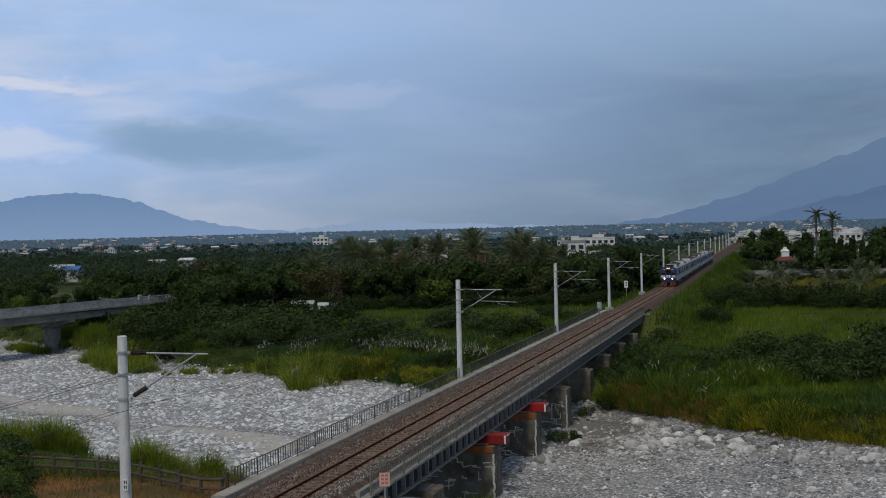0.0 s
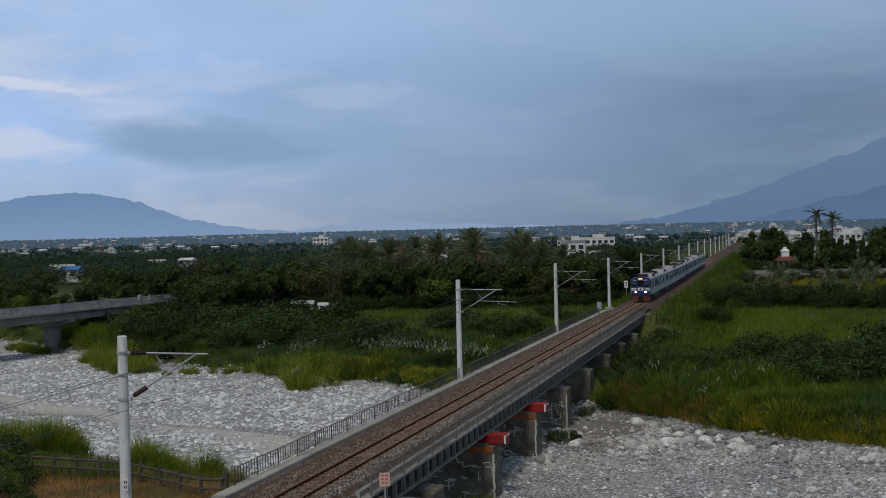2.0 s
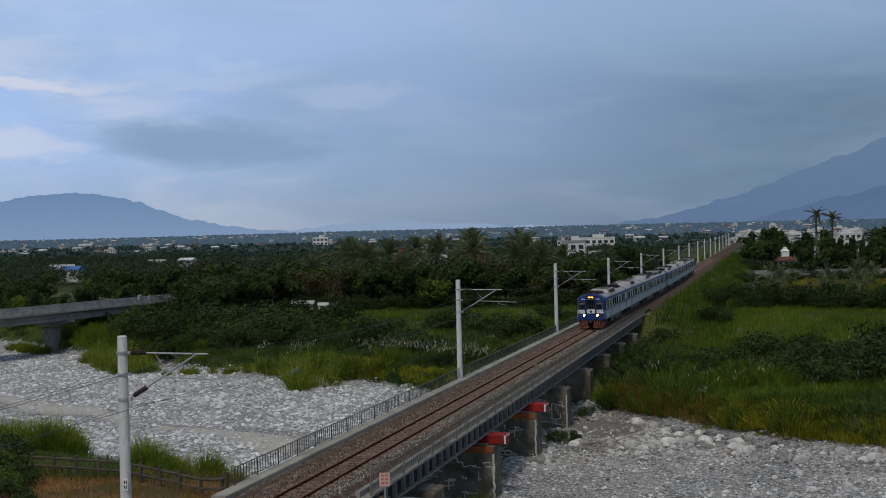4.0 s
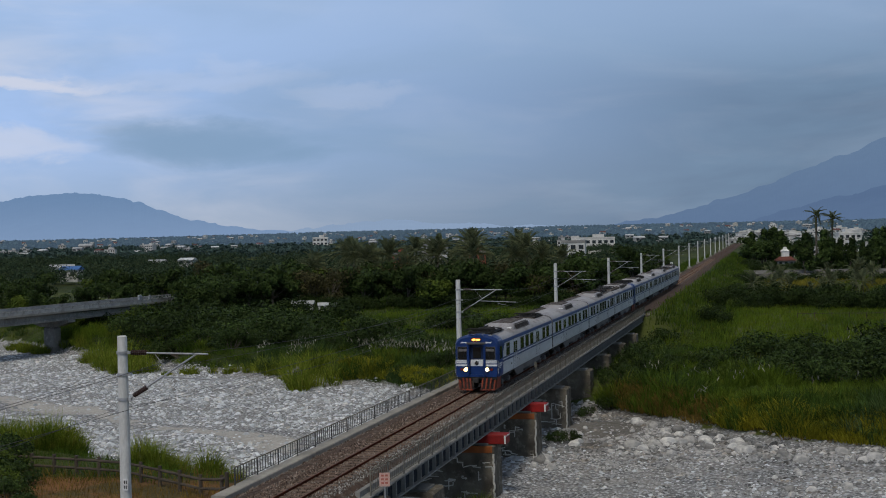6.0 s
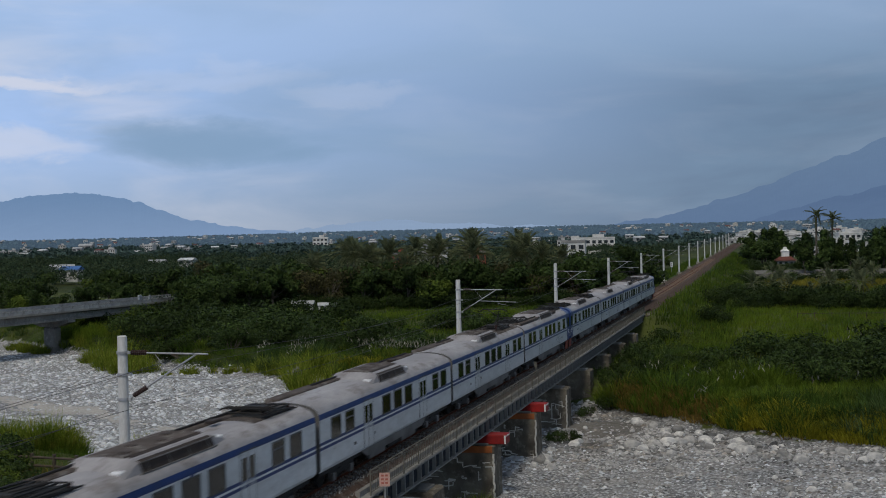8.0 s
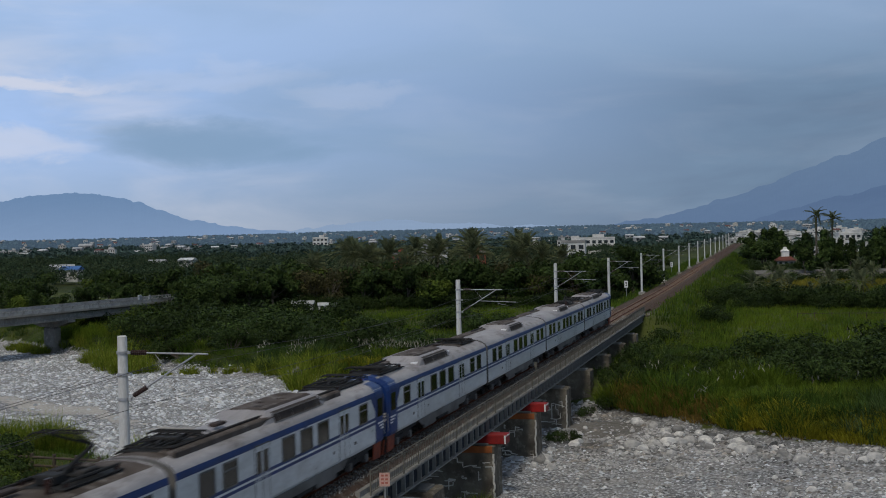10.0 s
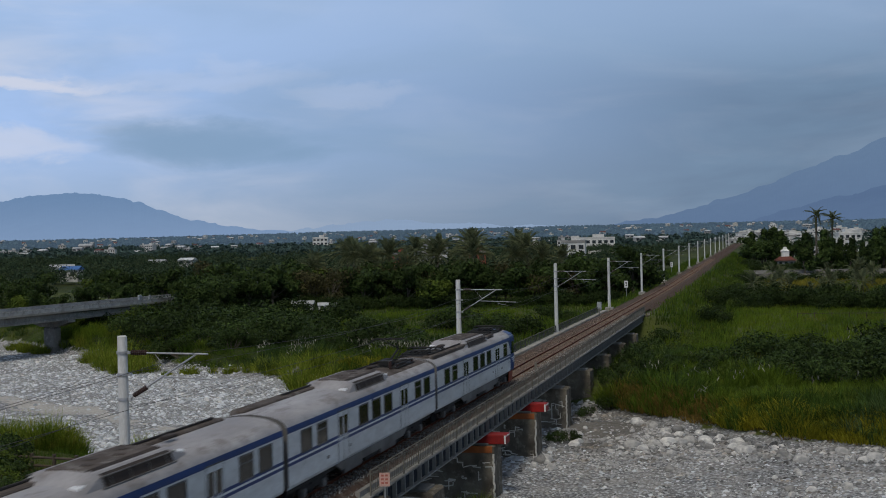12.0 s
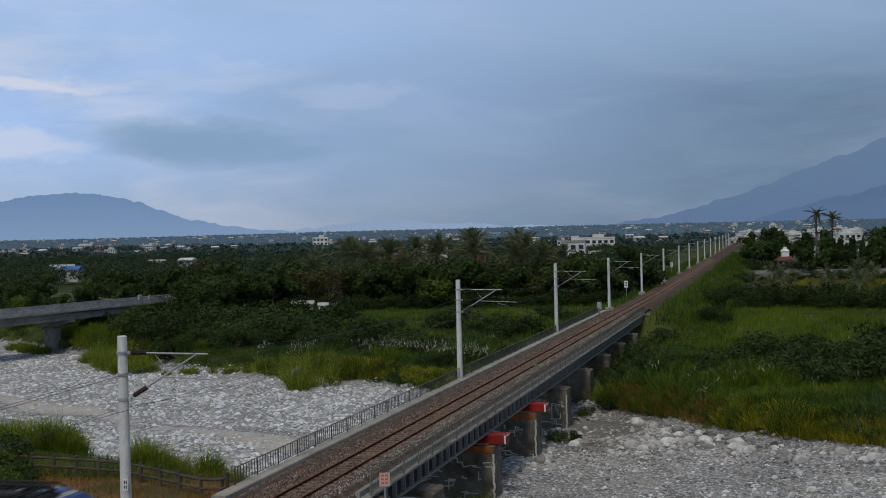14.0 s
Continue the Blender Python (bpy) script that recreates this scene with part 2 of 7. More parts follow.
PLUME = mat("reed_plume", (0.32, 0.31, 0.25), (0.22, 0.21, 0.165), 0.5, 0.9, island=0.35, spec=0.06)
FOL = mat("dark_foliage", (0.042, 0.066, 0.017), (0.021, 0.037, 0.011), 0.25, 0.6, island=0.5, rnd=0.3, trans=0.1, spec=0.06)
FOL_B = mat("bright_foliage", (0.095, 0.13, 0.022), (0.05, 0.08, 0.016), 0.25, 0.6, island=0.45, rnd=0.3, trans=0.3, spec=0.06)
FOL_C = mat("brown_foliage", (0.075, 0.07, 0.03), (0.04, 0.04, 0.02), 0.25, 0.7, island=0.45, rnd=0.2, trans=0.2, spec=0.06)
PALM = mat("palm_frond", (0.165, 0.18, 0.095), (0.085, 0.105, 0.05), 0.4, 0.55, island=0.5, rnd=0.2, trans=0.35, spec=0.08)
BARK = mat("bark", (0.12, 0.10, 0.08), (0.07, 0.06, 0.05), 1.2, 0.95, bump=0.6)
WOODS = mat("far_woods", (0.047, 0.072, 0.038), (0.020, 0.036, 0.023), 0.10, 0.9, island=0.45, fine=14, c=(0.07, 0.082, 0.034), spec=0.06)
# air haze put into the woods: bluer base colour here, blue glow at the horizon
WOODS_FAR = mat("haze_tinted_distant_woods", (0.06, 0.092, 0.08), (0.042, 0.07, 0.066), 0.006, 0.9, island=0.35, spec=0.06)
WOODS_HAZE = mat("haze_glow_backdrop_woods", (0.05, 0.08, 0.08), (0.04, 0.065, 0.07), 0.004, 0.95, island=0.3, glow=((0.10, 0.155, 0.235), 0.42), spec=0.0)
MEADOW = mat("bright_meadow_grass", (0.125, 0.178, 0.018), (0.066, 0.108, 0.014), 0.08, 0.8, island=0.4, c=(0.165, 0.178, 0.026), trans=0.35, spec=0.05)
# train
T_SIDE = mat("grey_white_paint", (0.625, 0.645, 0.665), (0.52, 0.535, 0.55), 0.25, 0.38, spec=0.5, stretch=(1, 0.4, 1.4))
T_ROOF = mat("grimy_roof_paint", (0.37, 0.36, 0.37), (0.26, 0.25, 0.255), 0.35, 0.6, c=(0.20, 0.182, 0.175), stretch=(1.5, 0.5, 1), spec=0.2)
T_GRIME = mat("brake_dust_brown", (0.115, 0.097, 0.086), (0.058, 0.048, 0.042), 0.6, 0.85, c=(0.18, 0.165, 0.155), spec=0.08)
# cab blue darkened in colour to stand for the door recess's shade
T_BLUE_SHADED = mat("shade_darkened_blue_paint", (0.006, 0.018, 0.06), (0.004, 0.012, 0.04), 0.8, 0.5)
T_BLUE = mat("train_blue_paint", (0.007, 0.036, 0.165), (0.005, 0.024, 0.11), 0.6, 0.4, spec=0.35)
T_GLASS = mat("tinted_train_glass", (0.012, 0.014, 0.016), (0.008, 0.01, 0.011), 0.8, 0.12, spec=0.5)
T_DARK = mat("sooty_underframe", (0.035, 0.032, 0.03), (0.022, 0.02, 0.02), 1.0, 0.85)
T_GRILLE = mat("dark_grille", (0.052, 0.038, 0.030), (0.028, 0.021, 0.018), 2.0, 0.8)
T_SKIRT = mat("dusty_skirt", (0.17, 0.165, 0.16), (0.09, 0.085, 0.08), 0.6, 0.7)
T_ORANGE = mat("orange_red_guard_paint", (0.36, 0.07, 0.028), (0.16, 0.04, 0.025), 2.5, 0.65, c=(0.05, 0.035, 0.03))
T_FRAME = mat("window_rubber", (0.10, 0.10, 0.10), (0.06, 0.06, 0.06), 2, 0.6)
T_WHITE = mat("train_white_paint", (0.72, 0.73, 0.74), (0.64, 0.65, 0.66), 0.6, 0.4)
LAMP = mat("lit_headlamp", (0.8, 0.7, 0.5), (0.8, 0.7, 0.5), 1, 0.3, glow=((1.0, 0.60, 0.22), 10.0))
SIGN_ON = mat("lit_destination_sign", (0.6, 0.2, 0.05), (0.6, 0.2, 0.05), 1, 0.4, glow=((1.0, 0.27, 0.05), 4.5))
BLACK = mat("black_rubber", (0.02, 0.02, 0.02), (0.015, 0.015, 0.015), 2, 0.8)
# buildings
WALL_W = mat("white_render_wall", (0.62, 0.61, 0.58), (0.48, 0.47, 0.45), 0.25, 0.85, rnd=0.15)
WALL_R = mat("red_brick_wall", (0.32, 0.10, 0.06), (0.24, 0.08, 0.05), 0.4, 0.9)
WALL_G = mat("grey_render_wall", (0.36, 0.355, 0.34), (0.27, 0.265, 0.26), 0.3, 0.9, rnd=0.2)
ROOF_G = mat("zinc_sheet_roof", (0.50, 0.51, 0.52), (0.38, 0.39, 0.40), 0.3, 0.6, rnd=0.2)
ROOF_R = mat("red_tin_roof", (0.15, 0.048, 0.036), (0.09, 0.034, 0.028), 0.4, 0.7)
ROOF_B = mat("blue_tin_roof", (0.06, 0.16, 0.40), (0.05, 0.12, 0.3), 0.4, 0.6)
PANE = mat("dark_window_pane", (0.04, 0.045, 0.05), (0.025, 0.03, 0.035), 1, 0.15, spec=0.5)
PINK = mat("faded_pink_sign", (0.58, 0.36, 0.30), (0.50, 0.31, 0.26), 1.5, 0.7)
SIGN_MARK = mat("faded_red_marking", (0.42, 0.12, 0.09), (0.36, 0.12, 0.09), 3, 0.7)
TIMBER = mat("weathered_timber", (0.085, 0.068, 0.05), (0.045, 0.037, 0.028), 1.0, 0.9, bump=0.4)


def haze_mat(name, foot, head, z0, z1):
    """A plain far backdrop: deep-air haze put into its glow, from its foot to its cloud-veiled head."""
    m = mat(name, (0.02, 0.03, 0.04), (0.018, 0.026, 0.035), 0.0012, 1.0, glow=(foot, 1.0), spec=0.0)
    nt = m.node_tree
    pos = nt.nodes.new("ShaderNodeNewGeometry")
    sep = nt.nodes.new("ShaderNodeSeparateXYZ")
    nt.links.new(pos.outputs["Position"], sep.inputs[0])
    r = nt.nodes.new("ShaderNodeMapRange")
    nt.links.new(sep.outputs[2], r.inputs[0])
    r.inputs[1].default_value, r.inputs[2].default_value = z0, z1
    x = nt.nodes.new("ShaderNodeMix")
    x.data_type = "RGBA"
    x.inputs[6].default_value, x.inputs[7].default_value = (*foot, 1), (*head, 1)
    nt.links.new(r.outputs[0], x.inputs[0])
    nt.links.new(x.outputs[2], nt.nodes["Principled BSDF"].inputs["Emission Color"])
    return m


# haze tones given off as emission: foot colour, then head colour
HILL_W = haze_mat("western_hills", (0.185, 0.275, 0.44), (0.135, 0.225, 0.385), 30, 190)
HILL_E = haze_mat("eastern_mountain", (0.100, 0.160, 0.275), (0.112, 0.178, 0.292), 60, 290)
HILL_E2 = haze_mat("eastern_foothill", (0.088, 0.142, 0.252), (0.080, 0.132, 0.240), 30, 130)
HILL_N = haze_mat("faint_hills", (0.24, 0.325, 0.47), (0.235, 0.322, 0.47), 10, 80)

# ---------- mesh helpers ----------


class Shape:
    """Collects vertices and faces for one mesh."""

    def __init__(self):
        self.v, self.f = [], []

    def quad(self, a, b, c, d):
        n = len(self.v)
        self.v += [a, b, c, d]
        self.f.append((n, n + 1, n + 2, n + 3))
        return self

    def box(self, x0, x1, y0, y1, z0, z1, bev=0.0):
        n = len(self.v)
        if bev <= 0:
            self.v += [(x0, y0, z0), (x1, y0, z0), (x1, y1, z0), (x0, y1, z0), (x0, y0, z1), (x1, y0, z1), (x1, y1, z1), (x0, y1, z1)]
            self.f += [tuple(n + k for k in q) for q in ((3, 2, 1, 0), (4, 5, 6, 7), (0, 1, 5, 4), (1, 2, 6, 5), (2, 3, 7, 6), (3, 0, 4, 7))]
            return self
        b = bev
        ring = [(x0 + b, y0), (x1 - b, y0), (x1, y0 + b), (x1, y1 - b), (x1 - b, y1), (x0 + b, y1), (x0, y1 - b), (x0, y0 + b)]
        cx, cy = (x0 + x1) / 2, (y0 + y1) / 2
        sx, sy = (x1 - x0 - 2 * b) / (x1 - x0), (y1 - y0 - 2 * b) / (y1 - y0)
        inn = [(cx + (x - cx) * sx, cy + (y - cy) * sy) for x, y in ring]
        for pts, z in ((inn, z0), (ring, z0 + b), (ring, z1 - b), (inn, z1)):
            self.v += [(x, y, z) for x, y in pts]
        for r in range(3):
            for k in range(8):
                self.f.append((n + r * 8 + k, n + r * 8 + (k + 1) % 8, n + r * 8 + 8 + (k + 1) % 8, n + r * 8 + 8 + k))
        self.f += [tuple(n + 7 - k for k in range(8)), tuple(n + 24 + k for k in range(8))]
        return self

    def tube(self, a, b, r0, r1=None, seg=8, caps=True):
        r1 = r0 if r1 is None else r1
        a, b = Vector(a), Vector(b)
        d = (b - a).normalized()
        s = d.orthogonal().normalized()
        t = d.cross(s)
        n = len(self.v)
        for p, r in ((a, r0), (b, r1)):
            for k in range(seg):
                w = 2 * math.pi * k / seg
                self.v.append(tuple(p + s * (r * math.cos(w)) + t * (r * math.sin(w))))
        for k in range(seg):
            self.f.append((n + k, n + (k + 1) % seg, n + seg + (k + 1) % seg, n + seg + k))
        if caps:
            self.f += [tuple(n + seg - 1 - k for k in range(seg)), tuple(n + seg + k for k in range(seg))]
        return self

    def prism(self, pts, y0, y1):
        """A closed outline in x, z, drawn out along y."""
        n, m = len(self.v), len(pts)
        self.v += [(x, y0, z) for x, z in pts] + [(x, y1, z) for x, z in pts]
        for k in range(m):
            self.f.append((n + k, n + (k + 1) % m, n + m + (k + 1) % m, n + m + k))
        self.f += [tuple(n + m - 1 - k for k in range(m)), tuple(n + m + k for k in range(m))]
        return self

    def mesh(self, name, material, smooth=False):
        me = bpy.data.meshes.new(name)
        me.from_pydata(self.v, [], self.f)
        me.materials.append(material)
        bm = bmesh.new()
        bm.from_mesh(me)
        bmesh.ops.recalc_face_normals(bm, faces=bm.faces)
        bm.to_mesh(me)
        bm.free()
        if smooth:
            me.shade_smooth()
        return me


def part(name, shape, material, parent, label="", smooth=False):
    ob = new(name, shape.mesh(name, material, smooth) if isinstance(shape, Shape) else shape)
    ob.parent = parent
    if label:
        ob["label"] = label
    return ob


def thing(name, label, category, group="", kind="", at=None):
    ob = tagged(new(name), label, category, group, kind)
    if at is not None:
        ob.matrix_basis = at
    return ob


def solo(name, shape, material, label, category="", group="", kind="", at=None, smooth=False):
    ob = tagged(new(name, shape.mesh(name, material, smooth) if isinstance(shape, Shape) else shape), label, category, group, kind)
    if at is not None:
        ob.matrix_basis = at
    return ob


def quads_mesh(name, verts, material, nv=4):
    """A mesh of loose polygons from an array of (n, nv, 3)."""
    n = len(verts)
    me = bpy.data.meshes.new(name)
    me.vertices.add(n * nv)
    me.vertices.foreach_set("co", np.ascontiguousarray(verts, dtype=np.float32).ravel())
    me.loops.add(n * nv)
    me.loops.foreach_set("vertex_index", np.arange(n * nv, dtype=np.int32))
    me.polygons.add(n)
    me.polygons.foreach_set("loop_start", np.arange(0, n * nv, nv, dtype=np.int32))
    me.polygons.foreach_set("loop_total", np.full(n, nv, dtype=np.int32))
    me.update(calc_edges=True)
    me.materials.append(material)
    return me


def smooth01(t):
    t = min(1.0, max(0.0, t))
    return t * t * (3 - 2 * t)


# ---------- the lie of the land ----------


def track_z(y):
    """Height of the rail's head along the line: level over the river, then climbing gently."""
    d = y - 215
    return 0.0 if d <= 0 else 0.0062 * d * d / (d + 25)


def wob(x, y, s, k=0):
    return noise.noise((x * s + 13.7 * k, y * s - 5.1 * k, 0.37 + k))


def far_bank(x):
    bend = 3.2 * math.exp(-((x - 2) / 4.5) ** 2) - 3.4 * math.exp(-((x - 18) / 5) ** 2)
    return 102 + bend - 0.72 * x + 2.5 * wob(x, 0, 0.09, 1) + 1.2 * wob(x, 3, 0.35, 2)


def near_bank(x):
    return 59 - 0.42 * x + 2.0 * wob(x, 9, 0.10, 3) - 22 * smooth01((x - 0.5) / 4)


def plain_z(y):
    return -3.3 + 0.006 * max(0, y - 225) + 0.0062 * max(0, y - 1200)


def ground_z(x, y):
    bed = -4.9 + 0.012 * max(-95.0, min(40.0, x)) + 0.18 * wob(x, y, 0.12, 4) + 0.06 * wob(x, y, 0.6, 5)
    f, n = far_bank(x), near_bank(x)
    if y > (f + n) / 2:
        z = bed + (plain_z(y) + 0.25 * wob(x, y, 0.05, 6) - bed) * smooth01((y - f + 1) / 5)
    else:
        z = bed + (-1.5 + 0.2 * wob(x, y, 0.1, 7) - bed) * smooth01((n + 1 - y) / 9)
    if y > 140:
        top = track_z(y) - 0.75 - max(0, abs(x) - 4.2) * 0.55 - max(0.0, 158 - y) * 0.35
        z = max(z, top)
    if y < 52:
        z = max(z, -0.62 - max(0, abs(x + 0.5) - 4.0) * 0.22 - max(0.0, y - 46) * 0.16)
    return z


def in_river(x, y):
    return near_bank(x) - 2 < y < far_bank(x) + 0.5


def build_ground():
    xs = [-3900, -3000, -2200, -1600, -1200, -900, -700, -550, -430, -340, -270, -220, -185, -165] + list(np.arange(-150, 60.1, 1.25)) + [66, 75, 90, 110, 140, 180, 240, 320, 450, 650, 1000, 1600, 2500, 3600]
    ys = [-2500, -1000, -400, -200, -100, -50, -20, 0, 15, 25] + list(np.arange(30, 215, 1.25)) + list(np.arange(217, 300, 4)) + [310, 325, 345, 370, 400, 440, 490, 550, 620, 700, 800, 950, 1100, 1300, 1550, 1850, 2200, 2700, 3300, 4000, 4850]
    me = bpy.data.meshes.new("ground")
    verts = [(x, y, ground_z(x, y)) for y in ys for x in xs]
    nx = len(xs)
    faces = [(j * nx + i, j * nx + i + 1, (j + 1) * nx + i + 1, (j + 1) * nx + i) for j in range(len(ys) - 1) for i in range(nx - 1)]
    me.from_pydata(verts, [], faces)
    me.materials.append(GROUND)
    zone = me.color_attributes.new("zone", "FLOAT_COLOR", "POINT")
    cols = []
    for x, y, z in verts:
        f, n = far_bank(x), near_bank(x)
        river = smooth01(0.5 + (y - n + 2) / 3) * smooth01(0.5 + (f + 0.3 - y) / 3)
        mid = n + (0.40 + 0.04 * wob(x, 0, 0.05, 8)) * (f - n)
        silt = 0.78 * smooth01(0.5 + (2.6 + 2.5 * wob(x, y, 0.07, 9) - abs(y - mid)) / 3.5) * smooth01((-10 - x) / 8)
        soil = smooth01((54.5 - y) / 2.5) * smooth01((2 - x) / 3)
        # ellipse beside the piers: brown silt, with the piers' shade put into the colour
        lot = 1.0 if 10 < x < 90 and 318 < y < 372 else 0.85 * smooth01(1.7 - math.hypot((x - 5.4) / 4.0, (y - 91) / 8.0))
        cols += [river, silt, soil, lot]
    zone.data.foreach_set("color", cols)
    me.shade_smooth()
    return tagged(new("ground", me), "stony riverbed between grassy banks and a wooded plain", "ground", kind="structure")


build_ground()


def hill_wall(name, crest, dist, material, label, base_drop=60):
    """A far ridge: crest gives (bearing, rise) pairs, both as slopes from the eye; it has a front slope and a back slope."""
    s = Shape()
    n = 220
    b0, b1 = crest[0][0], crest[-1][0]
    cols = []
    for k in range(n + 1):
        b = b0 + (b1 - b0) * k / n
        for (p, h), (q, g) in zip(crest, crest[1:]):
            if p <= b <= q:
                t = (b - p) / (q - p)
                rise = h + (g - h) * smooth01(t) * 0.5 + (g - h) * t * 0.5
                break
        rise += 0.0016 * wob(b * 100, 0, 0.35, 11) + 0.0014 * wob(b * 100, 5, 1.3, 12) + 0.0007 * wob(b * 100, 5, 4.1, 13)
        z = EYE.z + rise * dist
        x, y = EYE.x + b * dist, dist
        cols.append([(EYE.x + b * dist * 0.82, dist * 0.82, -base_drop), (EYE.x + b * dist * 0.93, dist * 0.93, z * 0.5), (x, y, z), (EYE.x + b * dist * 1.06, dist * 1.06, -base_drop)])
    for a, b in zip(cols, cols[1:]):
        for k in range(3):
            s.quad(a[k], b[k], b[k + 1], a[k + 1])
    solo(name, s, material, label, "mountain", kind="structure", smooth=False)


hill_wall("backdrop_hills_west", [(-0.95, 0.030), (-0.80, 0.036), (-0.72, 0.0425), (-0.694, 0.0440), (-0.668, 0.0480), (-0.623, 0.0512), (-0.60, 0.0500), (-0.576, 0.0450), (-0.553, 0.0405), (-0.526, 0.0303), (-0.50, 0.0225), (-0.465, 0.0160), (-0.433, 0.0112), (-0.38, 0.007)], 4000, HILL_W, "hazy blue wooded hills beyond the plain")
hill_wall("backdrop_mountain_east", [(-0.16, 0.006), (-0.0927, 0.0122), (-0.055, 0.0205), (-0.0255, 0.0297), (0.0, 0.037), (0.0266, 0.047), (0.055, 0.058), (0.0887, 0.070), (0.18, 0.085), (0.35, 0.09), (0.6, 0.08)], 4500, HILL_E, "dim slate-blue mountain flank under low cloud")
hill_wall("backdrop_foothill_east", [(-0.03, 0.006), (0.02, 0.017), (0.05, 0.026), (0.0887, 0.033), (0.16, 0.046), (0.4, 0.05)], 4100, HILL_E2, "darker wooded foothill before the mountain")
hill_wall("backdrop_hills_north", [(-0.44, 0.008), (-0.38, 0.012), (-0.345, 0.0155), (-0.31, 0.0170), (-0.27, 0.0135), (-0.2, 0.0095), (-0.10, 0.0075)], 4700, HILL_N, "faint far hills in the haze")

# ---------- railway line ----------
Y_NEAR, BR0, BR1, Y_FAR = 18.0, 46.0, 159.0, 760.0


def strip_along(profile, ys, dz=0.0):
    """A profile in x, z carried along the line, following its height."""
    s = Shape()
    m = len(profile)
    for y in ys:
        s.v += [(x, y, z + track_z(y) + dz) for x, z in profile]
    for j in range(len(ys) - 1):
        for k in range(m):
            a, b = j * m + k, j * m + (k + 1) % m
            s.f.append((a, b, b + m, a + m))
    s.f += [tuple(range(m)), tuple((len(ys) - 1) * m + k for k in reversed(range(m)))]
    return s


LINE_YS = [Y_NEAR] + list(range(30, 210, 20)) + list(range(210, 761, 15))


def build_track():
    bed = thing("railway_track", "single railway track of rusty rails on brown ballast", "railway track", kind="structure")
    part("ballast_bed", strip_along([(-2.75, -0.42), (-2.6, -0.30), (-1.75, -0.135), (1.6, -0.135), (1.9, -0.30), (2.1, -0.42)], [y for y in LINE_YS]), BALLAST, bed, "brown crushed-stone ballast")
    part("ballast_shoulder", strip_along([(-3.3, -1.0), (-2.75, -0.44), (2.1, -0.44), (3.0, -1.1)], [y for y in LINE_YS if y > 160]), BALLAST, bed)
    # loose ballast stones near the eye
    rng = np.random.default_rng(4)
    def strew(n, x0, x1, y0, reach, power, r0, r1, material):
        y = y0 + reach * rng.random(n) ** power
        x = rng.uniform(x0, x1, n)
        z = np.where(np.abs(x + 0.1) < 1.7, -0.14, -0.29)
        r = rng.uniform(r0, r1, n)
        tet = np.array([[1, 0, -.5], [-.5, .85, -.5], [-.5, -.85, -.5], [0.1, 0.1, .8]])[None] * r[:, None, None] * rng.uniform(0.6, 1.4, (n, 4, 1))
        p = np.stack([x, y, z], 1)[:, None, :] + tet
        tri = np.concatenate([p[:, [0, 1, 3]], p[:, [1, 2, 3]], p[:, [2, 0, 3]]], 0)
        ob = part("loose_ballast", quads_mesh("loose_ballast", tri, material, 3), None, bed)
        ob["kind"] = "stuff"
    strew(30000, -2.65, 0.9, 40, 125, 1.35, 0.035, 0.095, BALLAST_LOOSE)
    strew(11000, 0.66, 1.96, 40, 110, 1.35, 0.035, 0.09, BALLAST_GREY)
    for side in (-0.55, 0.55):
        rail = part("rail", strip_along([(side - 0.065, -0.16), (side + 0.065, -0.16), (side + 0.02, -0.12), (side + 0.02, -0.04), (side + 0.036, -0.03), (side + 0.036, -0.004), (side - 0.036, -0.004), (side - 0.036, -0.03), (side - 0.02, -0.04), (side - 0.02, -0.12)], LINE_YS), RUST, bed, "rusty steel rail")
        part("rail_head", strip_along([(side - 0.026, -0.003), (side + 0.026, -0.003), (side + 0.024, 0.003), (side - 0.024, 0.003)], LINE_YS), RAILTOP, rail, "worn bright running surface")
    me = Shape().prism([(-1.0, -0.2), (-1.0, -0.115), (-0.9, -0.105), (0.9, -0.105), (1.0, -0.115), (1.0, -0.2)], -0.11, 0.11).mesh("sleeper", SLEEPER)
    rest = Shape()
    y, k = 40.0, 0
    while y < 420:
        if k < 290:
            ob = new("sleeper", me)
            ob.location = (0.01 * wob(y, 0, 3.1), y, track_z(y))
            ob.parent = bed
        else:
            rest.box(-1.0, 1.0, y - 0.11, y + 0.11, track_z(y) - 0.2, track_z(y) - 0.105)
        y += 0.62
        k += 1
    ob = part("far_sleepers", rest, SLEEPER, bed)
    ob["kind"] = "stuff"


build_track()


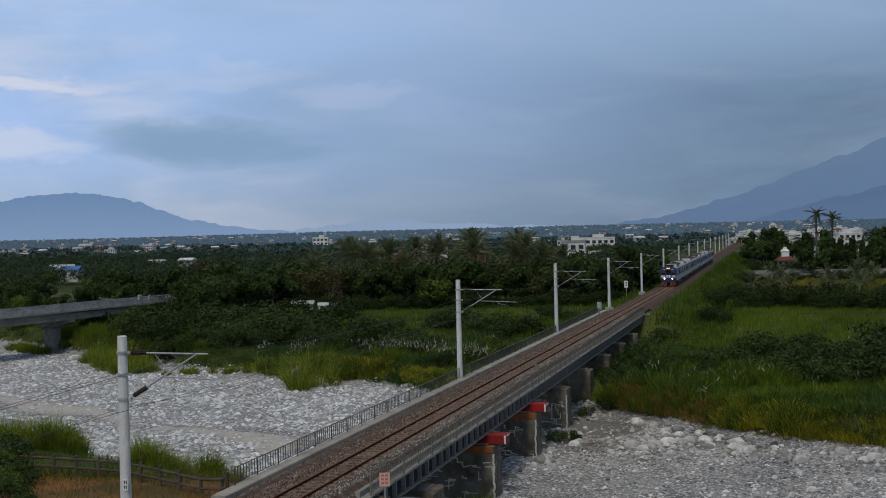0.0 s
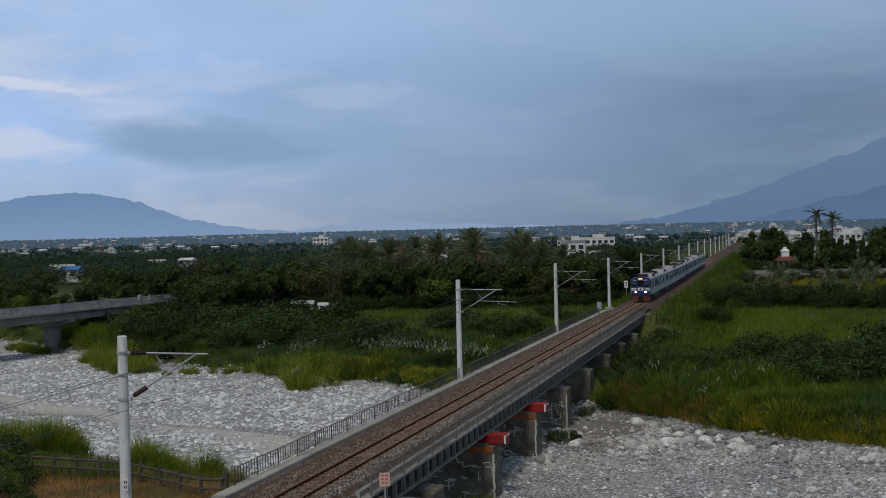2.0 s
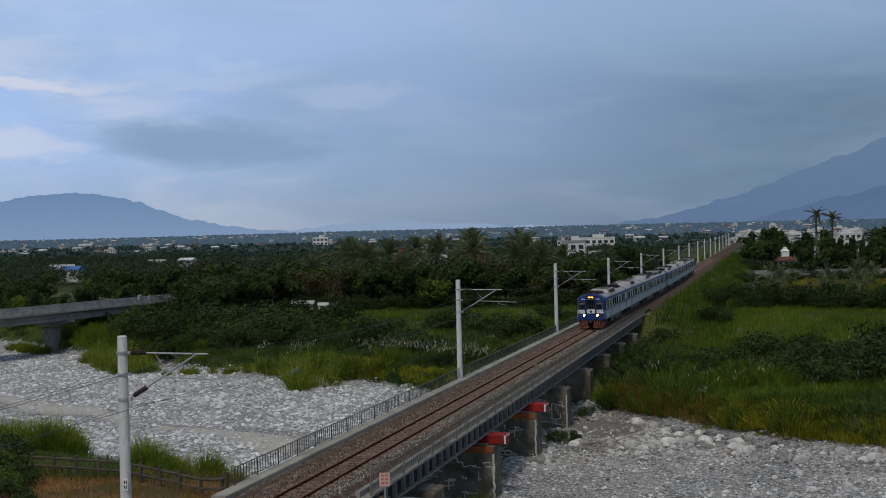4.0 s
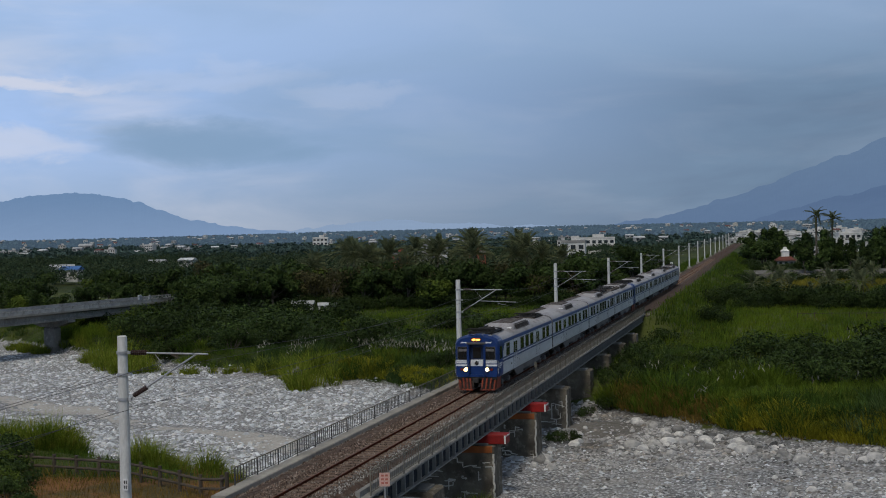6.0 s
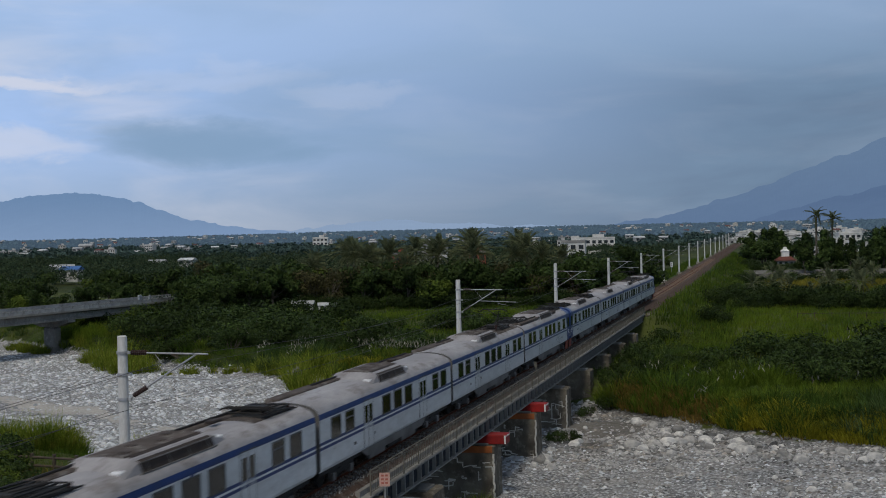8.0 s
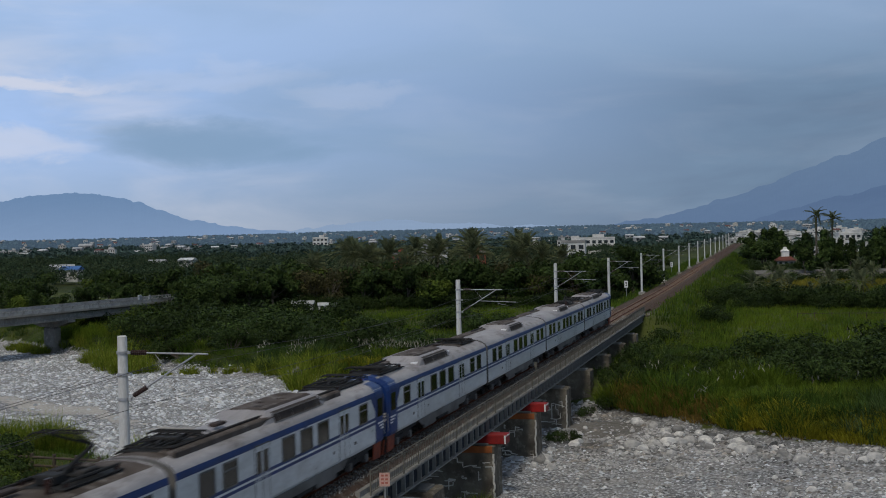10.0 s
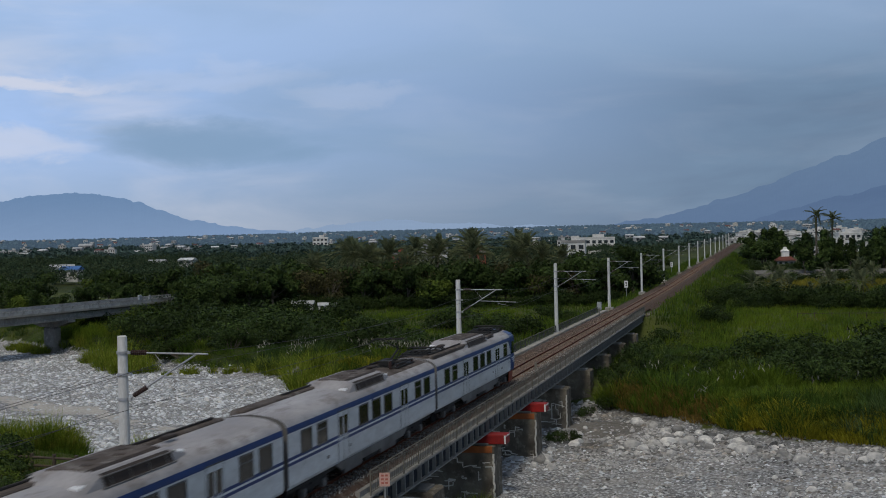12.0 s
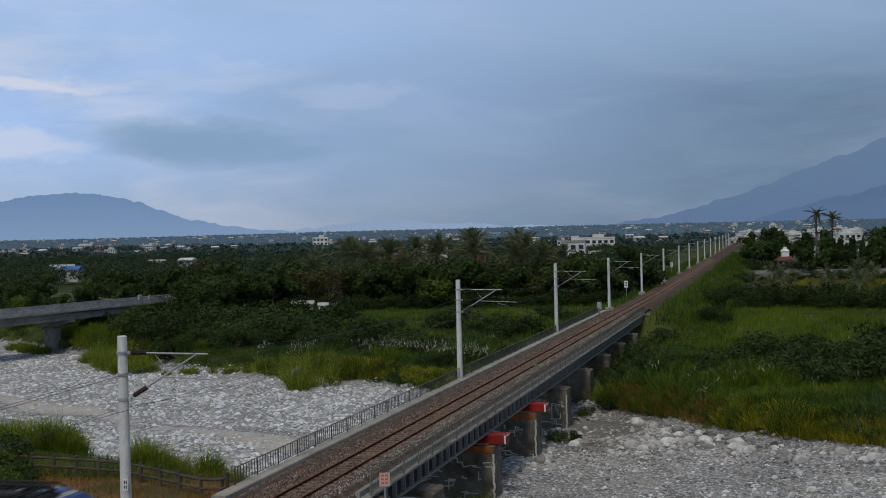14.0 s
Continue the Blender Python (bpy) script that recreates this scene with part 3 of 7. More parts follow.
def build_bridge():
    br = thing("railway_bridge", "long steel-girder railway bridge on concrete piers", "bridge", kind="structure")
    # deck slab and kerbs
    part("deck_slab", Shape().prism([(-3.55, -0.50), (-3.55, -0.43), (2.56, -0.43), (2.56, -0.50)], BR0, BR1), CONC, br)
    y = BR0 - 1.5
    while y < BR1 + 4:
        y2 = min(y + 9.96, BR1 + 4)
        part("kerb", Shape().prism([(-3.55, -0.44), (-3.55, -0.22), (-3.5, -0.19), (-2.98, -0.19), (-2.93, -0.23), (-2.93, -0.44)], y, y2 - 0.03), CONC_PALE, br, "pale concrete kerb along the ballast")
        y += 10.0
    part("kerb", Shape().prism([(1.98, -0.44), (1.98, -0.2), (2.18, -0.2), (2.18, -0.44)], BR0, BR1), CONC, br)
    # plate girders with flanges and stiffeners
    for gx in (-3.15, 2.28):
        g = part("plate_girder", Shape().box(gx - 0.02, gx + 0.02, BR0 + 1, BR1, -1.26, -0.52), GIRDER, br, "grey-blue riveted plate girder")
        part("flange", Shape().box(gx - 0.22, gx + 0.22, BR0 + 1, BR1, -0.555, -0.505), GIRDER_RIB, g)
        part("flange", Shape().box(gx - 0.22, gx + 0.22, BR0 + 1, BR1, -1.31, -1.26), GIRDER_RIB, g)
        me = Shape().box(0.02, 0.21, -0.045, 0.045, -1.26, -0.555).mesh("stiffener", GIRDER_RIB)
        y = BR0 + 1.4
        while y < BR1:
            ob = new("stiffener", me)
            ob.location = (gx, y, 0)
            if gx < 0:
                ob.rotation_euler = (0, 0, math.pi)
            ob.parent = g
            y += 1.28
    y = BR0 + 3
    while y < BR1:
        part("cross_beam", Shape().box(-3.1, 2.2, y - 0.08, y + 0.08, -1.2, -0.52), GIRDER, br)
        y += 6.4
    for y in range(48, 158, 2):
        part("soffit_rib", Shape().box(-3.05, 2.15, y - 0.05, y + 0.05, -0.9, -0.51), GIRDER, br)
    # abutments
    for a, b in ((BR0 - 6, BR0 + 1.6), (BR1 - 0.6, BR1 + 5)):
        part("abutment", Shape().box(-3.4, 3.0, a, b, -5.6, -0.64, 0.06), PIER, br, "stained concrete abutment")
    part("wing_wall", Shape().prism([(-3.95, -1.6), (-3.95, -0.5), (-3.57, -0.42), (-3.57, -1.6)], BR0 - 9, BR0 + 0.4), CONC_PALE, br)
    return br


bridge = build_bridge()


def build_pier(y, k):
    """A concrete river pier with a pointed upstream end, patched joints and, in the stream, a red head beam."""
    p = part("pier", Shape().prism([(-3.3, -6.8), (3.05, -6.8), (3.0, -1.95), (2.9, -1.86), (-3.1, -1.86), (-3.2, -1.95)], y, y + 2.0), PIER, bridge, "rough patched concrete pier")
    part("bearing_shelf", Shape().box(-2.6, 2.6, y + 0.25, y + 1.75, -1.855, -1.77), CONC, p)
    rng = random.Random(k * 7 + 3)
    if k in (1, 2, 3):
        if k < 3:
            part("head_beam", Shape().box(1.2, 3.62, y + 0.5, y + 1.5, -1.84, -1.30, 0.03), REDP, p, "bright red painted head beam")
            part("beam_marking", Shape().box(3.50, 3.60, y + 0.494, y + 0.497, -1.80, -1.33), WHITEP, p)
            part("beam_marking", Shape().box(3.621, 3.626, y + 0.55, y + 1.45, -1.42, -1.33), WHITEP, p)
            part("collar", Shape().box(-3.2, 2.92, y - 0.05, y + 2.04, -2.25, -1.87, 0.02), ORANGEP, p, "faded orange painted collar")
        # white mortar down the corner and over the cracks of the near face
        s = Shape()

        def seam(pts, w):
            for (x0, z0), (x1, z1) in zip(pts, pts[1:]):
                s.tube((x0, y - 0.005, z0), (x1, y - 0.005, z1), w, w, 5)
        z, pts = -2.3, []
        while z > -4.9:
            pts.append((2.99 + rng.uniform(-0.05, 0.03), z))
            z -= 0.16
        seam(pts, 0.06)
        for c in range(34 if k == 3 else 20):
            x, z = rng.uniform(-1.2, 2.6), rng.uniform(-4.7, -2.6)
            pts = [(x, z)]
            for _ in range(rng.randint(2, 5)):
                if rng.random() < 0.7:
                    x += rng.uniform(-0.5, 0.5)
                    z += rng.uniform(-0.1, 0.1)
                else:
                    z -= rng.uniform(0.1, 0.5)
                pts.append((min(2.9, x), max(-4.9, z)))
            seam(pts, 0.034)
        part("mortar_seams", s, MORTAR, p, "white mortar run along cracks")
    part("footing", Shape().box(-3.6, 3.4, y - 0.5, y + 2.5, -7.0, -5.15 + 0.2 * rng.random(), 0.1), PIER, p)


for k in range(8):
    build_pier(53.9 + 12.75 * k, k)


def build_fence(side):
    """Low steel railing along the bridge: posts, two rails and close uprights."""
    x, z0, h = (2.48, -0.43, 1.0) if side > 0 else (-3.42, -0.20, 0.74)
    f = thing("bridge_railing", "low galvanised railing with close uprights on the bridge edge" if side > 0 else "low dark steel railing with close uprights above the kerb", "railing", kind="structure")
    m = RAILING if side > 0 else RAILING_DARK
    y0, y1 = BR0 + 0.5, (BR1 if side > 0 else 158.0)
    top = part("top_rail", Shape().tube((x, y0, z0 + h), (x, y1, z0 + h), 0.026, None, 6), RAILING, f)
    part("lower_rail", Shape().tube((x, y0, z0 + 0.12), (x, y1, z0 + 0.12), 0.02, None, 5), m, f)
    if side > 0:
        part("middle_rail", Shape().tube((x, y0, z0 + h - 0.14), (x, y1, z0 + h - 0.14), 0.016, None, 5), m, f)
    post = Shape().box(-0.026, 0.026, -0.03, 0.03, 0, h).mesh("post", m)
    bar = Shape().box(-0.012, 0.012, -0.02, 0.02, 0.12, h - (0.14 if side > 0 else 0.0)).mesh("upright", m)
    rest = Shape()
    y, k, bars = y0, 0, 0
    while y <= y1:
        if k % 8 == 0:
            ob = new("post", post)
            ob.location, ob.parent = (x, y, z0), f
        elif bars < 290:
            ob = new("upright", bar)
            ob.location, ob.parent = (x, y, z0), f
            bars += 1
        else:
            rest.box(x - 0.013, x + 0.013, y - 0.016, y + 0.016, z0 + 0.12, z0 + h - 0.05)
        y += 0.29
        k += 1
    ob = part("far_uprights", rest, m, f)
    ob["kind"] = "stuff"


build_fence(1)
build_fence(-1)

# ---------- overhead line ----------
MAST_Y = [37.7, 84.7, 126.0, 169.6, 214.7, 261.2, 307.0, 347.4, 391.0, 432.5, 478.0, 520.0, 565.0, 610.0, 655.0, 700.0]
MAST_X = -3.31 - 0.36


def build_mast(y, k):
    z = track_z(y)
    base = -0.19 if BR0 < y < BR1 else -0.35
    top = {0: 6.7, 1: 6.83, 2: 6.94, 3: 6.57, 4: 6.54, 5: 6.45}.get(k, 6.3)
    m = thing("catenary_mast", "pale round concrete catenary mast with a bracket arm", "catenary mast", "catenary masts along the line", at=Matrix.Translation((-3.42, y, z)))
    part("pole", Shape().tube((0, 0, base), (0, 0, top), 0.20, 0.165, 16).tube((0, 0, top), (0, 0, top + 0.03), 0.165, 0.13, 16), MAST, m, smooth=False)
    for zz in (6.15, 4.55, 5.4):
        part("clamp_band", Shape().tube((0, 0, zz - 0.05), (0, 0, zz + 0.05), 0.205, None, 14).box(0.15, 0.32, -0.05, 0.05, zz - 0.05, zz + 0.05), STEEL, m)
    arm = part("top_arm", Shape().tube((0.3, 0, 6.15), (3.2, 0, 6.10), 0.032, None, 8), STEEL, m, "galvanised bracket tube")
    ins = Shape()
    for q in range(8):
        ins.tube((0.36 + 0.075 * q, 0, 6.15), (0.40 + 0.075 * q, 0, 6.15), 0.095, 0.07, 10)
    part("insulator", ins, PORCELAIN, arm, "brown porcelain insulator")
    a, b = Vector((0.2, 0, 4.55)), Vector((2.75, 0, 6.08))
    brace = part("brace_arm", Shape().tube(a, b, 0.032, None, 8), STEEL, m, "galvanised bracket tube")
    ins = Shape()
    d = (b - a).normalized()
    for q in range(8):
        ins.tube(a + d * (0.25 + 0.075 * q), a + d * (0.29 + 0.075 * q), 0.095, 0.07, 10)
    part("insulator", ins, PORCELAIN, brace, "brown porcelain insulator")
    part("registration_arm", Shape().tube((1.55, 0, 5.33), (4.2, 0, 5.22), 0.024, None, 7).tube((2.9, 0, 5.28), (2.9, 0, 5.12), 0.014, None, 6).tube((2.9, 0, 5.12), (3.5, 0, 5.02), 0.014, None, 6), STEEL, m)
    part("drop_rod", Shape().tube((1.2, 0, 6.13), (1.75, 0, 5.48), 0.012, None, 5), STEEL, m)
    if k == 0:
        pl = part("number_plate", Shape().box(0.02, 0.20, -0.215, -0.20, 1.45, 1.85), WHITEP, m)
        for q in range(4):
            u, v = 0.05 + 0.07 * (q % 2), 1.50 + 0.17 * (q // 2)
            part("plate_bar", Shape().box(u, u + 0.05, -0.219, -0.215, v, v + 0.12), T_FRAME, pl)
    if not BR0 < y < BR1 and k > 0:
        part("foundation", Shape().box(-0.55, 0.55, -0.55, 0.55, -1.6, -0.2, 0.05), CONC_PALE, m, "concrete foundation block")
    else:
        part("foundation", Shape().box(-0.3, 0.3, -0.3, 0.3, -0.6, -0.185, 0.03), CONC_PALE, m)
    return m


for k, y in enumerate(MAST_Y):
    build_mast(y, k)


def build_wire(name, label, pts_at, sag, r, part_of=None):
    s = Shape()
    pts = []
    for (y0, x0, z0), (y1, x1, z1) in zip(pts_at, pts_at[1:]):
        for q in range(8):
            t = q / 8
            pts.append((x0 + (x1 - x0) * t, y0 + (y1 - y0) * t, z0 + (z1 - z0) * t - sag * 4 * t * (1 - t)))
    y, x, z = pts_at[-1]
    pts.append((x, y, z))
    for a, b in zip(pts, pts[1:]):
        s.tube(a, b, r, None, 5, caps=False)
    return solo(name, s, WIRE, label, "overhead wire")


WY = [-9.0] + MAST_Y
build_wire("messenger_wire", "thin bare messenger wire slung between bracket arms", [(y, -0.6 + 0.1 * (-1) ** k, track_z(y) + 6.14) for k, y in enumerate(WY)], 0.55, 0.008)
build_wire("contact_wire", "thin level copper contact wire above the rails", [(y, 0.2 * (-1) ** k, track_z(y) + 5.0) for k, y in enumerate(WY)], 0.02, 0.008)
build_wire("feeder_wire", "thin dark feeder wire strung along the masts", [(y, -3.75, track_z(y) + 5.4) for y in WY], 0.5, 0.008)
build_wire("return_wire", "thin dark return wire strung low along the masts", [(y, -3.68, track_z(y) + 4.2) for y in WY], 0.6, 0.008)

# ---------- the train ----------
CAR = 20.3
PROFILE = [(1.36, 0.95), (1.42, 1.08), (1.42, 3.02), (1.39, 3.18), (1.28, 3.36), (1.02, 3.50), (0.55, 3.61), (0.0, 3.65)]

ROOF_ARC = [(1.39, 3.18), (1.35, 3.27), (1.28, 3.355), (1.16, 3.435), (1.02, 3.50), (0.80, 3.565), (0.55, 3.61), (0.28, 3.64), (0.0, 3.65)]


def outline(half, grow=0.0):
    pts = [(x + (grow if x > 0.3 else 0), z + (grow if z > 3.1 else 0)) for x, z in half]
    return pts + [(-x, z) for x, z in reversed(pts) if x > 0]


def skin(half, y0, y1, grow, sides=(1, -1)):
    """A thin plate laid over part of the body's profile, grown outwards a little."""
    s = Shape()
    for sg in sides:
        pts = [(sg * (x + grow * (1 if x > 0.9 else 0.2)), z + (grow if z > 3.15 else 0)) for x, z in half]
        inner = [(sg * (x - 0.02), z - (0.02 if z > 3.15 else 0)) for x, z in half]
        s.prism(pts + list(reversed(inner)), y0, y1)
    return s


LEAD_LAYOUT = [("w", 2.5, 3.5, 1), ("d", 4.85, 5.95), ("w", 7.25, 8.35, 0), ("w", 9.0, 10.1, 0), ("w", 10.75, 11.85, 0), ("d", 13.1, 14.2), ("w", 15.7, 16.7, 1), ("w", 17.35, 18.35, 0)]
MID_LAYOUT = [("w", 1.3, 2.3, 0), ("w", 2.95, 3.95, 1), ("d", 5.3, 6.4), ("w", 7.85, 8.95, 0), ("w", 9.6, 10.7, 0), ("w", 11.3, 12.4, 0), ("d", 13.8, 14.9), ("w", 16.2, 17.2, 1), ("w", 17.8, 18.8, 0)]


def add_window(car, sg, y0, y1, transom):
    x = sg * 1.42
    z0, z1 = 2.10, 2.86
    f = Shape()
    for a, b, c, d in ((y0 - 0.05, y1 + 0.05, z0 - 0.05, z0), (y0 - 0.05, y1 + 0.05, z1, z1 + 0.05), (y0 - 0.05, y0, z0, z1), (y1, y1 + 0.05, z0, z1)):
        f.box(min(x, x + sg * 0.022), max(x, x + sg * 0.022), a, b, c, d)
    if transom:
        f.box(min(x, x + sg * 0.02), max(x, x + sg * 0.02), y0, y1, z1 - 0.26, z1 - 0.20)
    w = part("window", f, T_FRAME if not transom else T_SKIRT, car)
    part("pane", Shape().box(min(x - sg * 0.02, x + sg * 0.006), max(x - sg * 0.02, x + sg * 0.006), y0, y1, z0, z1), T_GLASS, w, "dark tinted pane")


def add_door(car, sg, y0, y1):
    x = sg * 1.42
    mid = (y0 + y1) / 2
    d = part("passenger_door", Shape().box(min(x, x + sg * 0.010), max(x, x + sg * 0.010), y0 - 0.06, y1 + 0.06, 1.05, 2.98), T_SIDE, car, "grey two-leaf sliding door")
    for a, b in ((y0 + 0.06, mid - 0.10), (mid + 0.10, y1 - 0.06)):
        part("door_pane", Shape().box(min(x, x + sg * 0.018), max(x, x + sg * 0.018), a, b, 2.06, 2.80), T_GLASS, d)
    part("door_seam", Shape().box(min(x, x + sg * 0.013), max(x, x + sg * 0.013), mid - 0.015, mid + 0.015, 1.06, 2.96).box(min(x, x + sg * 0.013), max(x, x + sg * 0.013), y0 - 0.08, y0 - 0.06, 1.05, 3.0).box(min(x, x + sg * 0.013), max(x, x + sg * 0.013), y1 + 0.06, y1 + 0.08, 1.05, 3.0).box(min(x, x + sg * 0.03), max(x, x + sg * 0.03), y0 - 0.1, y1 + 0.1, 3.0, 3.03), T_FRAME, d)


def add_bogie(car, yc):
    b = part("bogie", Shape().box(-1.15, -1.0, yc - 1.5, yc + 1.5, 0.42, 0.68, 0.04).box(1.0, 1.15, yc - 1.5, yc + 1.5, 0.42, 0.68, 0.04).box(-1.0, 1.0, yc - 0.25, yc + 0.25, 0.35, 0.75).box(-1.2, -0.95, yc - 0.35, yc + 0.35, 0.6, 0.95, 0.06).box(0.95, 1.2, yc - 0.35, yc + 0.35, 0.6, 0.95, 0.06), T_DARK, car, "sooty bogie frame")
    for dy in (-1.05, 1.05):
        w = Shape().tube((-0.56, yc + dy, 0.43), (0.56, yc + dy, 0.43), 0.08, None, 8)
        for sg in (-1, 1):
            w.tube((sg * 0.49, yc + dy, 0.43), (sg * 0.62, yc + dy, 0.43), 0.43, 0.425, 20)
        part("wheelset", w, T_DARK, b)
        for sg in (-1, 1):
            part("axle_box", Shape().box(min(sg * 1.0, sg * 1.24), max(sg * 1.0, sg * 1.24), yc + dy - 0.16, yc + dy + 0.16, 0.28, 0.6, 0.03), T_SKIRT, b)


def add_pantograph(car, y0, y1, name="pantograph"):
    s = Shape().box(-0.8, 0.8, y0 - 0.1, y1 + 0.1, 3.60, 3.68, 0.02)
    p = part(name, s, BLACK, car, "folded black pantograph" if name == "pantograph" else "sooty black roof switchgear")
    for x in (-0.72, 0.72):
        part("base_rail", Shape().tube((x, y0, 3.77), (x, y1, 3.77), 0.035, None, 6), BLACK, p)
    for y in (y0, (y0 + y1) / 2, y1):
        part("cross_tube", Shape().tube((-0.72, y, 3.77), (0.72, y, 3.77), 0.035, None, 6), BLACK, p)
    for q in range(5):
        x = -0.6 + 0.3 * q
        part("arm_tube", Shape().tube((x, y0 + 0.2, 3.88), (x * 0.8, y1 - 0.1, 3.80), 0.028, None, 5), BLACK, p)
    for dy in (0.05, 0.45):
        part("collector_strip", Shape().tube((-0.85, y0 + dy, 3.93), (0.85, y0 + dy, 3.93), 0.035, None, 6), BLACK, p)
        for sg in (-1, 1):
            part("collector_horn", Shape().tube((sg * 0.85, y0 + dy, 3.93), (sg * 1.02, y0 + dy, 3.85), 0.03, None, 6), BLACK, p)
    part("spring_tube", Shape().tube((-0.3, y0 + 0.3, 3.80), (0.35, y1 - 0.5, 3.86), 0.05, None, 6).tube((0.4, y0 + 0.5, 3.78), (-0.2, y1 - 0.3, 3.84), 0.04, None, 6), T_DARK, p)
    part("cable_loop", Shape().tube((0.75, y0 - 0.3, 3.66), (0.9, y0 + 0.6, 3.80), 0.03, None, 5).tube((0.9, y0 + 0.6, 3.80), (0.8, y1 + 0.4, 3.62), 0.03, None, 5), BLACK, p)
    part("drive_box", Shape().box(-0.45, 0.45, y0 + 0.9, y0 + 1.3, 3.685, 3.9, 0.04), BLACK, p)
    for x in (-0.72, 0.72):
        for y in (y0 + 0.1, y1 - 0.1):
            part("foot_insulator", Shape().tube((x, y, 3.50), (x, y, 3.79), 0.07, 0.06, 8), PORCELAIN, p)


def add_raised_pantograph(car, y0, y1):
    """A single-arm pantograph, its head against the contact wire, over a sooty roof."""
    p = part("pantograph", Shape().box(-0.75, 0.75, y0, y1, 3.62, 3.68, 0.02), BLACK, car, "raised sooty single-arm pantograph")
    for x in (-0.65, 0.65):
        part("base_rail", Shape().tube((x, y0 + 0.1, 3.80), (x, y1 - 0.1, 3.80), 0.045, None, 6), BLACK, p)
        for y in (y0 + 0.25, y1 - 0.25):
            part("foot_insulator", Shape().tube((x, y, 3.60), (x, y, 3.80), 0.085, 0.07, 8), PORCELAIN, p)
    yc = (y0 + y1) / 2
    knee, head = (0.0, yc + 1.15, 4.36), (0.0, yc - 0.35, 4.93)
    part("lower_arm", Shape().tube((0.0, yc - 0.45, 3.82), knee, 0.065, 0.05, 8), BLACK, p)
    part("thrust_rod", Shape().tube((0.12, yc - 0.15, 3.80), (0.12, yc + 1.2, 4.30), 0.025, None, 6), BLACK, p)
    for x in (-0.35, 0.35):
        part("upper_arm", Shape().tube(knee, (x, head[1], head[2] - 0.06), 0.04, 0.028, 7), BLACK, p)
    for dy in (-0.2, 0.2):
        part("collector_strip", Shape().tube((-0.72, head[1] + dy, 4.95), (0.72, head[1] + dy, 4.95), 0.03, None, 6), BLACK, p)
        for sg in (-1, 1):
            part("collector_horn", Shape().tube((sg * 0.72, head[1] + dy, 4.95), (sg * 0.95, head[1] + dy, 4.80), 0.024, None, 6), BLACK, p)
    part("cross_tube", Shape().tube((-0.65, yc - 0.45, 3.82), (0.65, yc - 0.45, 3.82), 0.055, None, 7).tube((-0.65, yc + 0.6, 3.82), (0.65, yc + 0.6, 3.82), 0.045, None, 7), BLACK, p)
    part("drive_box", Shape().box(-0.3, 0.3, yc - 1.25, yc - 0.6, 3.685, 3.95, 0.04), BLACK, p)
    part("spring_box", Shape().box(-0.5, -0.2, yc - 0.3, yc + 0.5, 3.685, 3.92, 0.03).box(0.25, 0.5, yc - 0.2, yc + 0.7, 3.685, 3.88, 0.03), T_DARK, p)
    part("surge_arrester", Shape().tube((0.5, y0 - 0.35, 3.55), (0.5, y0 - 0.35, 4.02), 0.09, 0.07, 8), PORCELAIN, p)


def add_soot(car, half, y0, y1):
    """A sooty film over the crown of the roof."""
    pts = [(x, z) for x, z in ROOF_ARC if x <= half]
    part("sooty_roof_panel", Shape().prism(outline([(pts[0][0], pts[0][1] - 0.03)] + [(x, z + 0.012) for x, z in pts]), y0, y1), T_GRIME, car, "brown sooty roof panel")


